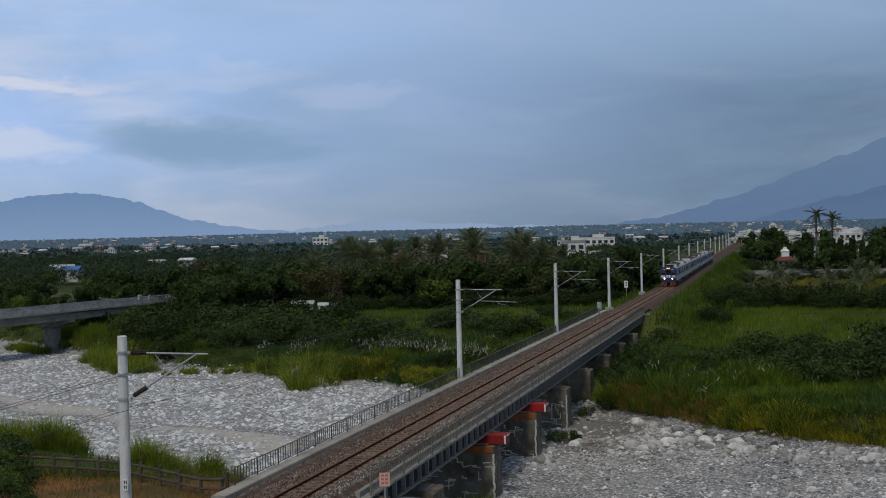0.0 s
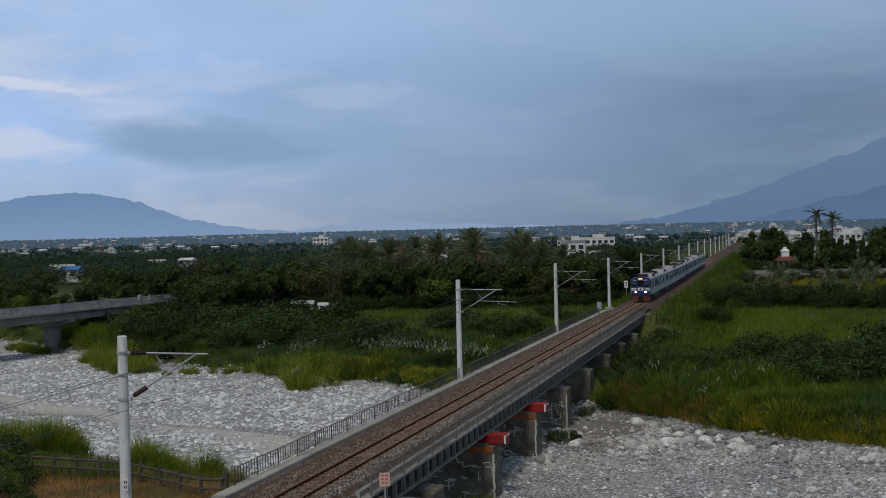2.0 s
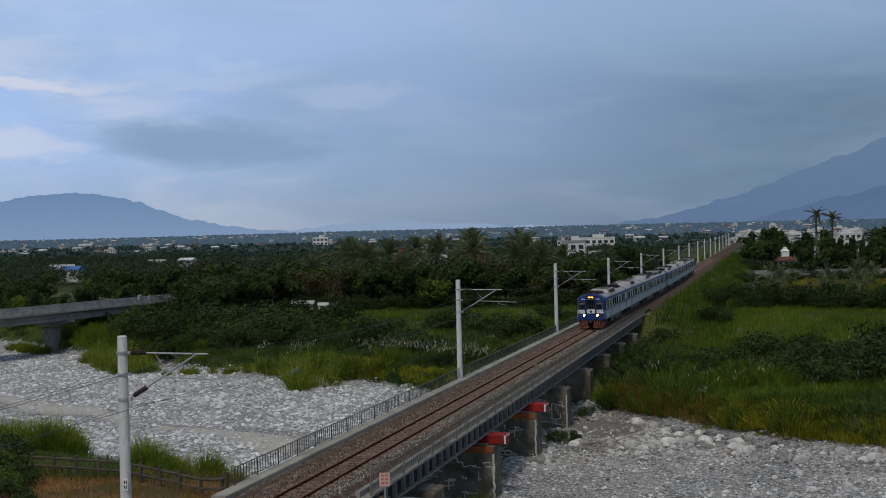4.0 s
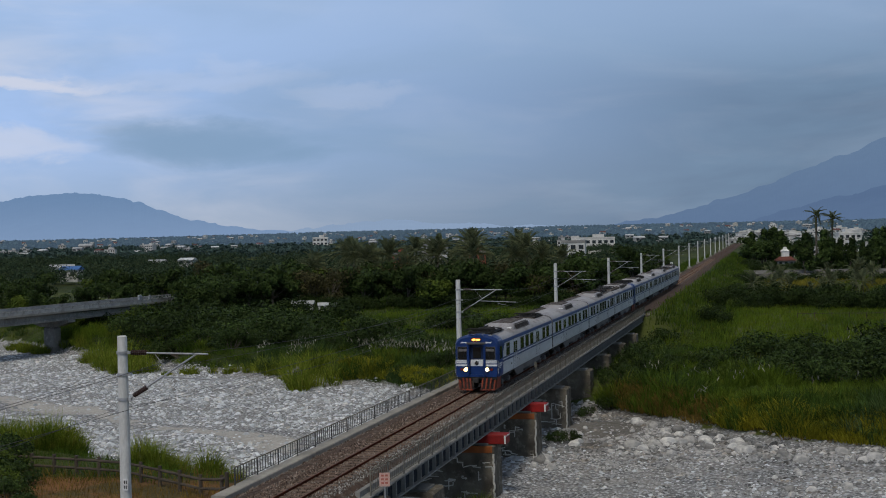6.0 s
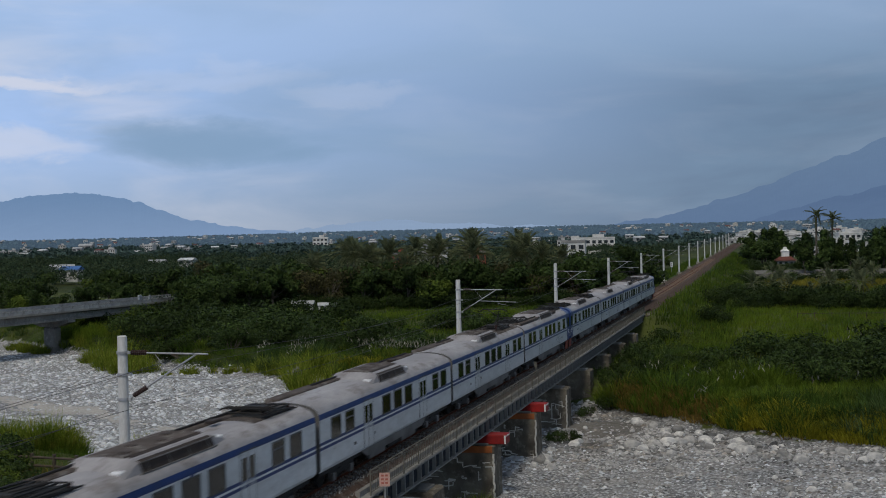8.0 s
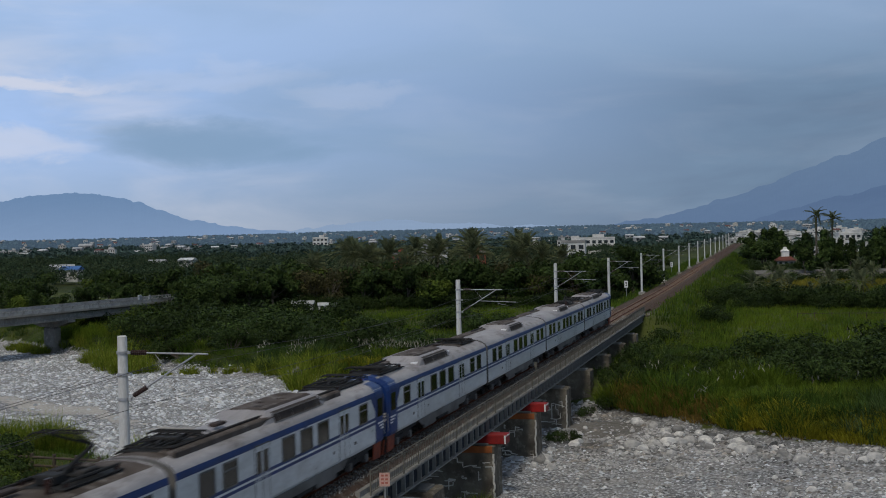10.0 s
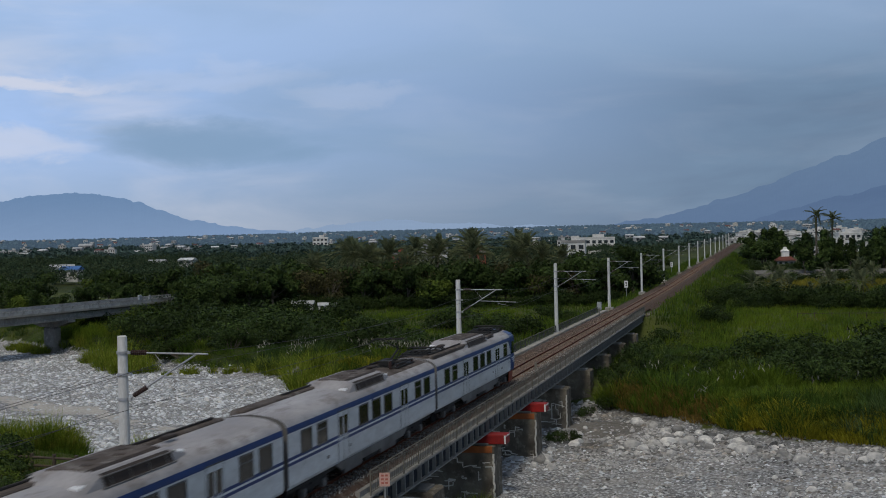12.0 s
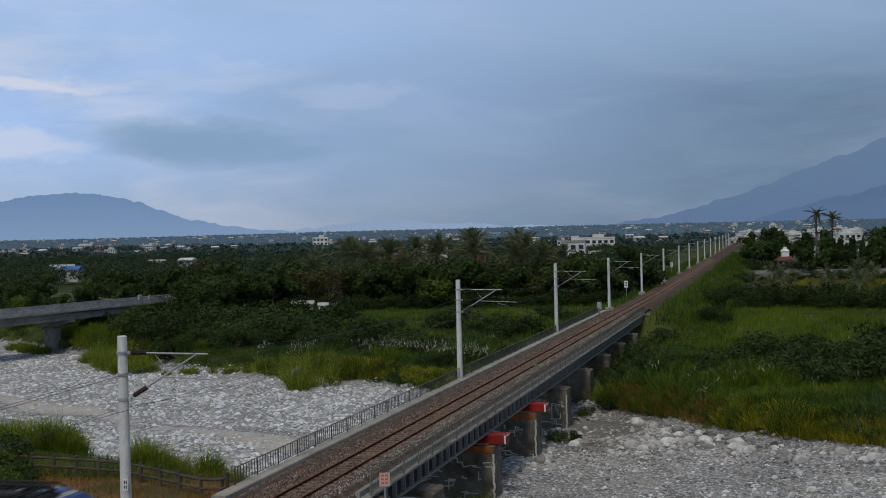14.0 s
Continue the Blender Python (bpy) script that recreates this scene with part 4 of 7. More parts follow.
def add_roof_gear(car, lead, kind):
    """Raised air-conditioning housing with dark side grilles, and lower smooth covers."""
    hp = [(1.12, 3.44), (1.02, 3.74), (0.85, 3.86), (0.0, 3.90)]
    a0, a1 = (7.1, 11.9) if lead else (8.3, 12.4)
    pts = outline(hp)
    m = len(pts)
    s = Shape()
    for y, sc in ((a0 - 0.9, 0.0), (a0, 1.0), (a1, 1.0), (a1 + 0.9, 0.0)):
        s.v += [(x, y, 3.42 + (z - 3.42) * (0.35 + 0.65 * sc)) for x, z in pts]
    for j in range(3):
        for k in range(m - 1):
            s.f.append((j * m + k, j * m + k + 1, j * m + m + k + 1, j * m + m + k))
    s.f += [tuple(range(m)), tuple(3 * m + k for k in reversed(range(m)))]
    ac = part("roof_unit", s, T_ROOF, car, "grimy grey roof-mounted cooling unit")
    for sg in (-1, 1):
        g = Shape()
        g.quad((sg * 1.135, a0 + 0.15, 3.46), (sg * 1.135, a1 - 0.15, 3.46), (sg * 1.03, a1 - 0.15, 3.745), (sg * 1.03, a0 + 0.15, 3.745))
        g.quad((sg * 1.04, a0 + 0.15, 3.77), (sg * 1.04, a1 - 0.15, 3.77), (sg * 0.62, a1 - 0.15, 3.91), (sg * 0.62, a0 + 0.15, 3.91))
        g.quad((sg * 1.15, a0 + 0.15, 3.47), (sg * 1.15, a1 - 0.15, 3.47), (sg * 1.04, a1 - 0.15, 3.77), (sg * 1.04, a0 + 0.15, 3.77))
        part("side_grille", g, T_GRILLE, ac, "dark open grille")
        part("grille_bar", Shape().tube((sg * 1.09, a0, 3.76), (sg * 1.09, a1, 3.76), 0.022, None, 6).tube((sg * 1.17, a0, 3.46), (sg * 1.17, a1, 3.46), 0.022, None, 6), T_SKIRT, ac)
        for q in range(4):
            yq = a0 + 0.5 + q * (a1 - a0 - 1.0) / 3
            part("grille_post", Shape().tube((sg * 1.16, yq, 3.46), (sg * 1.05, yq, 3.76), 0.016, None, 5), T_SKIRT, ac)
    part("top_plate", Shape().box(-0.60, 0.60, a0 + 0.1, a1 - 0.1, 3.865, 3.915, 0.015), T_GRIME, ac, "brown dusty top plate")
    for q in range(4):
        yq, xq = a0 + 0.8 + (a1 - a0 - 1.6) / 3 * q, 0.2 - 0.4 * (q % 2)
        part("fan_cover", Shape().tube((xq, yq, 3.914), (xq, yq, 3.935), 0.19, 0.17, 14), T_GRILLE, ac)
    for y0, y1 in ((a0 - 0.85, a0 + 0.12), (a1 - 0.12, a1 + 0.85)):
        for sg in (-1, 1):
            part("end_panel", Shape().box(min(sg * 0.66, sg * 0.98), max(sg * 0.66, sg * 0.98), y0, y1, 3.50, 3.66, 0.03), T_WHITE, ac)
    part("roof_vent", Shape().box(-0.35, -0.05, 14.1, 14.9, 3.75, 3.86, 0.03), T_GRILLE, car)
    if kind == "panto":
        add_pantograph(car, 1.1, 4.3)
    if kind == "raised":
        add_raised_pantograph(car, 15.6, 18.6)
        add_soot(car, 1.03, 13.4, 19.7)
    if lead:
        add_soot(car, 0.81, 15.6, 19.7)
        add_pantograph(car, 16.6, 19.0, "roof_switchgear")
    part("roof_duct", Shape().box(-1.06, -0.46, 0.5 if not lead else 4.7, 19.2, 3.44, 3.70, 0.05), T_GRIME, car, "sooty roof duct")
    part("roof_cable", Shape().tube((-0.76, 4.8, 3.735), (-0.76, 18.8, 3.735), 0.045, None, 6), T_DARK, car)


def add_cab(car):
    """Blue flat cab end at y = 0 facing towards negative y."""
    shell = part("cab_shell", skin(PROFILE, 0.3, 1.38, 0.012), T_BLUE, car, "glossy blue cab shell")
    face = Shape()
    for sg in (1, -1):
        # bevelled front corners: a narrower outline at the very front
        n = len(face.v)
        back = [(0.46, 0.95)] + [(x + 0.012, z + (0.012 if z > 3.1 else 0)) for x, z in PROFILE[:-2]] + [(0.46, 3.63)]
        front = [(0.46, 0.98), (1.26, 0.98), (1.33, 1.10), (1.33, 3.0), (1.29, 3.13), (1.17, 3.28), (0.95, 3.40), (0.46, 3.52)]
        m = len(back)
        face.v += [(sg * x, 0.32, z) for x, z in back] + [(sg * x, 0.0, z) for x, z in front]
        for k in range(m):
            face.f.append((n + k, n + (k + 1) % m, n + m + (k + 1) % m, n + m + k))
        face.f += [tuple(n + k for k in range(m)), tuple(n + m + k for k in range(m))]
    face.prism([(-0.46, 3.12), (0.46, 3.12), (0.46, 3.56), (0.0, 3.60), (-0.46, 3.56)], 0.0, 0.32)
    face.prism([(-0.46, 0.98), (0.46, 0.98), (0.46, 1.12), (-0.46, 1.12)], 0.02, 0.32)
    fc = part("cab_face", face, T_BLUE, car, "blue cab front with bevelled edges")
    door = part("gangway_door", Shape().box(-0.46, 0.46, 0.20, 0.30, 1.1, 3.14), T_BLUE_SHADED, car, "recessed blue gangway door, its shade put into the colour")
    part("door_window", Shape().box(-0.26, 0.26, 0.185, 0.20, 2.15, 2.85), T_GLASS, door)
    part("door_panel", Shape().box(-0.42, 0.42, 0.10, 0.198, 1.12, 1.66), T_BLUE, door)
    part("white_panel", Shape().box(-0.40, 0.40, 0.085, 0.195, 1.64, 2.06, 0.02), T_WHITE, door, "white panel with a round dark emblem")
    part("emblem", Shape().tube((0, 0.083, 1.84), (0, 0.07, 1.84), 0.14, None, 16), T_DARK, door)
    for sg in (1, -1):
        a, b = sorted((sg * 0.58, sg * 1.20))
        w = part("windscreen", Shape().box(a, b, -0.006, 0.02, 2.10, 2.86), T_GLASS, car, "dark cab windscreen")
        fr = Shape()
        for q in ((a - 0.04, b + 0.04, 2.06, 2.10), (a - 0.04, b + 0.04, 2.86, 2.90), (a - 0.04, a, 2.10, 2.86), (b, b + 0.04, 2.10, 2.86)):
            fr.box(q[0], q[1], -0.018, 0.01, q[2], q[3])
        part("windscreen_frame", fr, T_FRAME, w)
        part("sun_blind", Shape().box(a + 0.05, b - 0.05, -0.010, -0.007, 2.60, 2.76), T_SKIRT, w)
        part("wiper", Shape().tube((sg * 0.9, -0.03, 2.08), (sg * 0.72, -0.03, 2.55), 0.012, None, 5), BLACK, w)
        a, b = sorted((sg * 0.46, sg * 1.332))
        part("front_band", Shape().box(a, b, -0.006, 0.01, 1.84, 2.03), T_WHITE, car, "white band across the cab front")
        part("front_band", Shape().box(a, b, -0.006, 0.01, 1.66, 1.77), T_WHITE, car)
        part("front_stripe", Shape().box(a, b, -0.011, 0.0, 1.915, 1.945), T_BLUE, car)
        lamp = part("headlamp_housing", Shape().tube((sg * 0.70, 0.02, 1.45), (sg * 0.70, -0.05, 1.45), 0.19, 0.17, 18).tube((sg * 0.98, 0.02, 1.45), (sg * 0.98, -0.03, 1.45), 0.11, 0.10, 14), T_DARK, car)
        part("headlamp", Shape().tube((sg * 0.70, -0.045, 1.45), (sg * 0.70, -0.075, 1.45), 0.125, 0.10, 18), LAMP, lamp, "lit warm headlamp")
        part("tail_lamp", Shape().tube((sg * 0.98, -0.025, 1.45), (sg * 0.98, -0.05, 1.45), 0.075, 0.06, 14), REDP, lamp)
        a, b = sorted((sg * 0.62, sg * 1.0))
        part("corner_marking", Shape().box(a, b, -0.006, 0.02, 3.12, 3.2), T_WHITE, car)
        a, b = sorted((sg * 1.428, sg * 1.45))
        part("cab_side_window", Shape().box(a, b, 0.42, 1.12, 2.08, 2.86), T_GLASS, car)
        part("grab_rail", Shape().tube((sg * 1.40, 0.05, 1.2), (sg * 1.40, 0.05, 2.0), 0.018, None, 6), STEEL, car)
        for q in range(3):
            part("side_chevron", Shape().box(a, b, 0.33, 1.1 - 0.22 * q, 1.76 - 0.13 * q, 1.83 - 0.13 * q), T_WHITE, car)
    part("gangway_frame", Shape().box(-0.60, -0.47, -0.12, 0.03, 1.05, 3.08, 0.03).box(0.47, 0.60, -0.12, 0.03, 1.05, 3.08, 0.03), T_BLUE, car)
    part("gangway_visor", Shape().box(-0.60, 0.60, -0.16, 0.03, 3.04, 3.17, 0.03), T_FRAME, car)
    for sg in (1, -1):
        cs = Shape()
        xa, xb = sg * 1.41, sg * 1.431
        cs.v += [(xa, 1.37, 3.0), (xa, 2.0, 3.0), (xa, 1.37, 2.35), (xb, 1.37, 3.0), (xb, 2.0, 3.0), (xb, 1.37, 2.35)]
        cs.f += [(0, 1, 2), (3, 4, 5), (0, 1, 4, 3), (1, 2, 5, 4), (2, 0, 3, 5)]
        part("cab_corner", cs, T_BLUE, car)
    sg_ = part("destination_sign", Shape().box(-0.34, 0.34, -0.012, 0.03, 3.22, 3.46), T_DARK, car)
    part("sign_display", Shape().box(-0.26, -0.03, -0.017, -0.011, 3.28, 3.40).box(0.02, 0.26, -0.017, -0.011, 3.28, 3.40), SIGN_ON, sg_, "lit orange destination display")
    # orange-red guard below the buffer beam
    part("buffer_beam", Shape().box(-1.28, 1.28, 0.05, 0.45, 0.80, 1.0, 0.03), T_DARK, car)
    for sg in (1, -1):
        g = Shape()
        n = len(g.v)
        g.v += [(sg * 0.34, -0.05, 0.86), (sg * 1.26, 0.25, 0.92), (sg * 1.18, 0.22, 0.14), (sg * 0.22, -0.15, 0.14)]
        g.v += [(x, y + 0.06, z) for x, y, z in g.v[n:n + 4]]
        g.f += [(0, 1, 2, 3), (4, 5, 6, 7), (0, 1, 5, 4), (1, 2, 6, 5), (2, 3, 7, 6), (3, 0, 4, 7)]
        gd = part("guard_plate", g, T_DARK, car, "dark guard plate behind orange-red bars")
        for q in range(4):
            x0 = 0.42 + 0.25 * q
            part("guard_bar", Shape().tube((sg * x0, -0.07 + 0.08 * q, 0.90), (sg * (x0 - 0.10), -0.16 + 0.09 * q, 0.14), 0.055, None, 6), T_ORANGE, gd, "orange-red guard bar")
        part("guard_rail", Shape().tube((sg * 0.25, -0.17, 0.16), (sg * 1.16, 0.18, 0.16), 0.05, None, 6), T_ORANGE, gd, "orange-red guard bar")
        part("guard_side", Shape().prism([(sg * 1.20, 0.2), (sg * 1.24, 0.2), (sg * 1.30, 0.95), (sg * 1.26, 0.95)], 0.25, 1.3), T_ORANGE, car)
    part("coupler", Shape().box(-0.17, 0.17, -0.42, 0.3, 0.62, 0.92, 0.04).tube((-0.3, -0.1, 0.55), (-0.35, -0.18, 0.2), 0.035, None, 6).tube((0.3, -0.1, 0.55), (0.35, -0.18, 0.2), 0.035, None, 6), T_DARK, car, "black coupler and hoses")


def build_car(lead, kind):
    L = CAR - 0.45
    car = thing("train_carriage", "grey-white electric carriage with a blue cab, lit headlamps" if lead else "grey-white electric carriage with blue stripes", "train carriage", "carriages of the commuter train")
    y0 = 0.3 if lead else 0.0
    part("body_shell", Shape().prism(outline(PROFILE[:4]), y0, L), T_SIDE, car, "grey-white painted body side")
    arch = Shape().prism(outline(ROOF_ARC, 0.004), y0, L)
    arch.f = arch.f[:-3]      # open ends and underside: the end walls and the body close it
    part("roof", arch, T_ROOF, car, "grimy pale grey roof", smooth=True)
    s0 = 1.38 if lead else 0.0
    part("cantrail_stripe", skin([(1.42, 2.97), (1.42, 3.02), (1.39, 3.18)], s0, L, 0.006), T_BLUE, car, "blue band under the roof")
    part("waist_stripe", skin([(1.42, 1.985), (1.42, 2.095)], s0, L, 0.010), T_BLUE, car, "blue waist band")
    part("waist_stripe", skin([(1.42, 1.80), (1.42, 1.909)], s0, L, 0.010), T_BLUE, car, "blue waist band")
    part("waist_line", skin([(1.42, 1.91), (1.42, 1.984)], s0, L, 0.009), T_WHITE, car)
    for sg in (1, -1):
        for it in (LEAD_LAYOUT if lead else MID_LAYOUT):
            if it[0] == "w":
                add_window(car, sg, *it[1:])
            else:
                add_door(car, sg, *it[1:])
        a, b = sorted((sg * 1.421, sg * 1.432))
        part("number_badge", Shape().box(a, b, 9.5, 9.75, 2.90, 2.97), T_BLUE, car)
        part("side_mark", Shape().box(a, b, 3.95, 4.2, 1.38, 1.5).box(a, b, 6.6, 6.75, 1.42, 1.54), T_SKIRT, car)
        xa, xb = sg * 1.36, sg * 1.40
        sk = Shape()
        sk.v += [(xa, 4.9, 0.97), (xa, 14.9, 0.97), (xa, 14.2, 0.64), (xa, 5.6, 0.64), (xb, 4.9, 0.97), (xb, 14.9, 0.97), (xb, 14.2, 0.64), (xb, 5.6, 0.64)]
        sk.f += [(0, 1, 2, 3), (4, 5, 6, 7), (0, 1, 5, 4), (1, 2, 6, 5), (2, 3, 7, 6), (3, 0, 4, 7)]
        part("side_skirt", sk, T_SKIRT, car, "grimy grey side skirt")
        a, b = sorted((sg * 1.18, sg * 1.34))
        for q, (u, v) in enumerate(((6.2, 8.4), (8.8, 10.4), (10.9, 13.2))):
            part("equipment_box", Shape().box(a, b, u, v, 0.38 + 0.05 * (q % 2), 0.94, 0.05), T_SKIRT if q != 1 else T_DARK, car, "dusty underfloor equipment box")
    part("underframe", Shape().box(-1.2, 1.2, y0 + 0.4, L - 0.2, 0.72, 0.955), T_DARK, car)
    part("battery_box", Shape().box(-1.05, 1.05, 6.4, 13.0, 0.35, 0.72, 0.05), T_DARK, car)
    add_bogie(car, 3.1)
    add_bogie(car, L - 3.1)
    for yy in ((L,) if lead else (0.0, L)):
        g = (yy + 0.03, yy + 0.22) if yy > 1 else (-0.22, -0.03)
        e = (yy, yy + 0.03) if yy > 1 else (-0.03, 0.0)
        # dark wall colour and wide bellows stand in for shade in the coupling gap
        part("end_wall", Shape().prism(outline(PROFILE[:3] + ROOF_ARC), e[0], e[1]), T_SKIRT, car, "grey end wall, coloured dark for the shade between cars")
        part("gangway_bellows", Shape().box(-1.05, 1.05, g[0], g[1], 1.0, 3.3, 0.03), BLACK, car, "black rubber gangway bellows")
    add_roof_gear(car, lead, kind)
    if lead:
        add_cab(car)
    return car


def car_at(front_y, turned):
    """Pose of a carriage whose near end is at front_y; turned: the cab faces away."""
    if not turned:
        a, b = front_y + 3.1, front_y + CAR - 3.5
        za, zb = track_z(a), track_z(b)
        tilt = math.atan2(zb - za, b - a)
        z = za - 3.1 * math.tan(tilt)
        return Matrix.Translation((0, front_y, z)) @ Matrix.Rotation(tilt, 4, "X")
    back = front_y + CAR - 0.45
    a, b = back - 3.1, front_y + 3.1
    za, zb = track_z(a), track_z(b)
    tilt = math.atan2(zb - za, a - b)
    z = za - 3.1 * math.tan(tilt)
    return Matrix.Translation((0, back, z)) @ Matrix.Rotation(math.pi, 4, "Z") @ Matrix.Rotation(tilt, 4, "X")


def train_front(t):
    d = t - 6.5
    return 62.55 - 26.05 * d - (0.055 if d < 0 else 0.018) * d * d


lead_car = build_car(True, "panto")
mid_car = build_car(False, "plain")
power_car = build_car(False, "raised")
power_car["label"] = "grey-white electric carriage with a raised roof pantograph"
TRAIN = []
for k in range(8):
    src = lead_car if k in (0, 3, 4, 7) else (power_car if k in (2, 6) else mid_car)
    turned = k in (3, 7)
    ob = src if k < 3 else copy_thing(src, Matrix.Identity(4))
    TRAIN.append((ob, turned))
for ob, turned in TRAIN[3:5]:
    ob["label"] = "grey-white electric carriage with a blue cab coupled mid-train"
TRAIN[7][0]["label"] = "grey-white electric carriage with a blue rear cab"


def motions():
    for k, (ob, turned) in enumerate(TRAIN):
        walk(ob, [(0.5 * q, car_at(train_front(0.5 * q) + CAR * k, turned)) for q in range(29)])

# ---------- foliage helpers ----------
RNG = np.random.default_rng(11)


def unit(v):
    return v / np.maximum(1e-6, np.linalg.norm(v, axis=-1, keepdims=True))


def leaf_quads(c, out, size, rng, flat=0.5):
    """Pointed three-cornered leaves at the points c, turned roughly outwards."""
    n = len(c)
    nrm = unit(out + rng.normal(0, 0.6, (n, 3)) + np.array([0, 0, flat]))
    u = unit(np.cross(nrm, rng.normal(0, 1, (n, 3))))
    v = np.cross(nrm, u)
    s = size[:, None] * 1.12
    return np.stack([c - u * s, c + u * s * 0.75 + v * s * 0.45, c + u * s * 0.45 - v * s * 0.6], 1)


def crown_points(clumps, n, rng, inner=0.55):
    """Points in the outer shells of a set of clumps (x, y, z, rx, rz), and the way out from each clump."""
    cl = np.array(clumps)
    w = cl[:, 3] ** 2
    k = rng.choice(len(cl), n, p=w / w.sum())
    d = unit(rng.normal(0, 1, (n, 3)))
    r = ((inner + (1 - inner) * rng.random(n) ** 0.6) * np.abs(rng.normal(1.0, 0.16, n)))[:, None]
    p = cl[k, :3] + d * r * np.stack([cl[k, 3], cl[k, 3], cl[k, 4]], 1)
    return p, d


def tree_template(name, label, height, spread, n, leaf, material, seed, shape="round", base=0.25):
    """Tapered trunk, forked limbs and a crown of loose leaf clumps."""
    rng = np.random.default_rng(seed)
    t = thing(name, label, "tree")
    wood = Shape()
    fork = height * base
    r0 = 0.022 * height + 0.05
    lean = rng.normal(0, 0.25, 2)
    top = Vector((lean[0], lean[1], fork))
    wood.tube((0, 0, -0.4), top, r0 * 1.25, r0 * 0.85, 9)
    clumps = []
    k = 11 if shape == "round" else 12
    for q in range(k):
        a = 2 * math.pi * (q + rng.random() * 0.7) / k * (2 if q > k / 2 else 1)
        if shape == "round":
            rad = spread * (0.35 + 0.6 * rng.random()) * (1.0 if q % 3 else 0.4)
            z = height * (0.30 + 0.58 * rng.random())
            rr = spread * (0.30 + 0.2 * rng.random())
            clumps.append((math.cos(a) * rad, math.sin(a) * rad, z, rr, rr * 0.62))
        else:
            z = height * (0.14 + 0.80 * (q + 0.5) / k)
            rad = spread * 0.45 * (1 - 0.6 * abs(z / height - 0.45)) * rng.random()
            rr = spread * (0.30 + 0.22 * rng.random()) * (1.15 - 0.7 * (z / height))
            clumps.append((math.cos(a) * rad, math.sin(a) * rad, z, rr, rr * 0.9))
    for x, y, z, rr, rz in clumps:
        mid = Vector((x * 0.5 + lean[0] * 0.5, y * 0.5 + lean[1] * 0.5, fork + (z - fork) * 0.55))
        wood.tube(top, mid, r0 * 0.5, r0 * 0.33, 6, caps=False)
        wood.tube(mid, (x, y, z), r0 * 0.33, r0 * 0.10, 5, caps=False)
    part("trunk", wood, BARK, t, "forked grey-brown trunk")
    p, d = crown_points(clumps, n, rng)
    part("crown", quads_mesh("crown", leaf_quads(p, d, leaf * rng.uniform(0.6, 1.4, n), rng), material, 3), None, t)
    return t


def shrub_template(name, label, height, spread, n, leaf, material, seed):
    rng = np.random.default_rng(seed)
    t = thing(name, label, "shrub")
    wood = Shape()
    clumps = []
    for q in range(15):
        a, rad = rng.random() * 6.28, spread * 0.75 * math.sqrt(rng.random())
        z = height * (0.32 + 0.42 * rng.random()) * (1.1 - 0.45 * rad / spread)
        rr = spread * (0.16 + 0.22 * rng.random())
        clumps.append((math.cos(a) * rad, math.sin(a) * rad, z, rr, height * (0.16 + 0.18 * rng.random())))
        wood.tube((0.15 * math.cos(a), 0.15 * math.sin(a), -0.3), (math.cos(a) * rad, math.sin(a) * rad, z), 0.06, 0.02, 5, caps=False)
    part("woody_base", wood, BARK, t)
    p, d = crown_points(clumps, n, rng, 0.5)
    p[:, 2] = np.maximum(p[:, 2], 0.02)
    part("foliage", quads_mesh("foliage", leaf_quads(p, d, leaf * rng.uniform(0.6, 1.4, n), rng), material, 3), None, t)
    return t


def frond_mesh(length, droop, seed, material):
    """A feather frond: an arching rib with leaflets hanging to both sides."""
    rng = np.random.default_rng(seed)
    quads = []
    m = 26
    t = np.linspace(0, 1, m + 1)
    rib = np.stack([length * (t - 0.10 * t * t), 0 * t, length * (0.25 * t - (0.25 + droop) * t * t)], 1)
    for k in range(m):
        a, b = rib[k], rib[k + 1]
        w = 0.06 * (1 - t[k]) + 0.012
        quads.append([a + (0, w, 0), a - (0, w, 0), b - (0, w, 0), b + (0, w, 0)])
        if k < 3:
            continue
        ll = length * 0.21 * math.sin(math.pi * (0.12 + 0.80 * t[k])) + 0.12
        for sg in (-1, 1):
            tip = a + np.array([ll * 0.75, sg * ll * 0.7, -ll * (0.1 + 0.45 * rng.random())])
            quads.append([a, a + (0.16, 0, 0), tip + (0.035, 0, 0), tip - (0.035, 0, 0)])
    return quads_mesh("frond", np.array(quads), material)


def palm_template(name, label, height, length, count, seed, droop=0.35, thick=0.16):
    rng = random.Random(seed)
    t = thing(name, label, "palm tree")
    s = Shape()
    bend = (rng.uniform(-0.9, 0.9), rng.uniform(-0.9, 0.9))
    p = None
    for k in range(7):
        u = k / 6
        q = Vector((bend[0] * u * u, bend[1] * u * u, -0.4 + (height + 0.4) * u))
        if p is not None:
            s.tube(p, q, thick * (1.25 - 0.4 * (k - 1) / 6), thick * (1.25 - 0.4 * k / 6), 9, caps=False)
        p = q
    part("trunk", s, BARK, t, "slim ringed palm trunk")
    ms = [frond_mesh(length * f, droop + d, seed * 5 + q, PALM) for q, (f, d) in enumerate(((1.0, 0.05), (1.0, 0.25), (0.95, 0.45), (0.85, 0.55)))]
    for k in range(count):
        tier = min(3, int(4.0 * k / count))
        fr = new("frond", ms[tier])
        up = (80, 58, 28, -22)[tier] + rng.uniform(-14, 14)
        fr.matrix_basis = Matrix.Translation(p) @ Matrix.Rotation(k * 2.399 + rng.uniform(-0.2, 0.2), 4, "Z") @ Matrix.Rotation(radians(-up), 4, "Y")
        fr.parent = t
    return t


FAR_SCRUB = {}


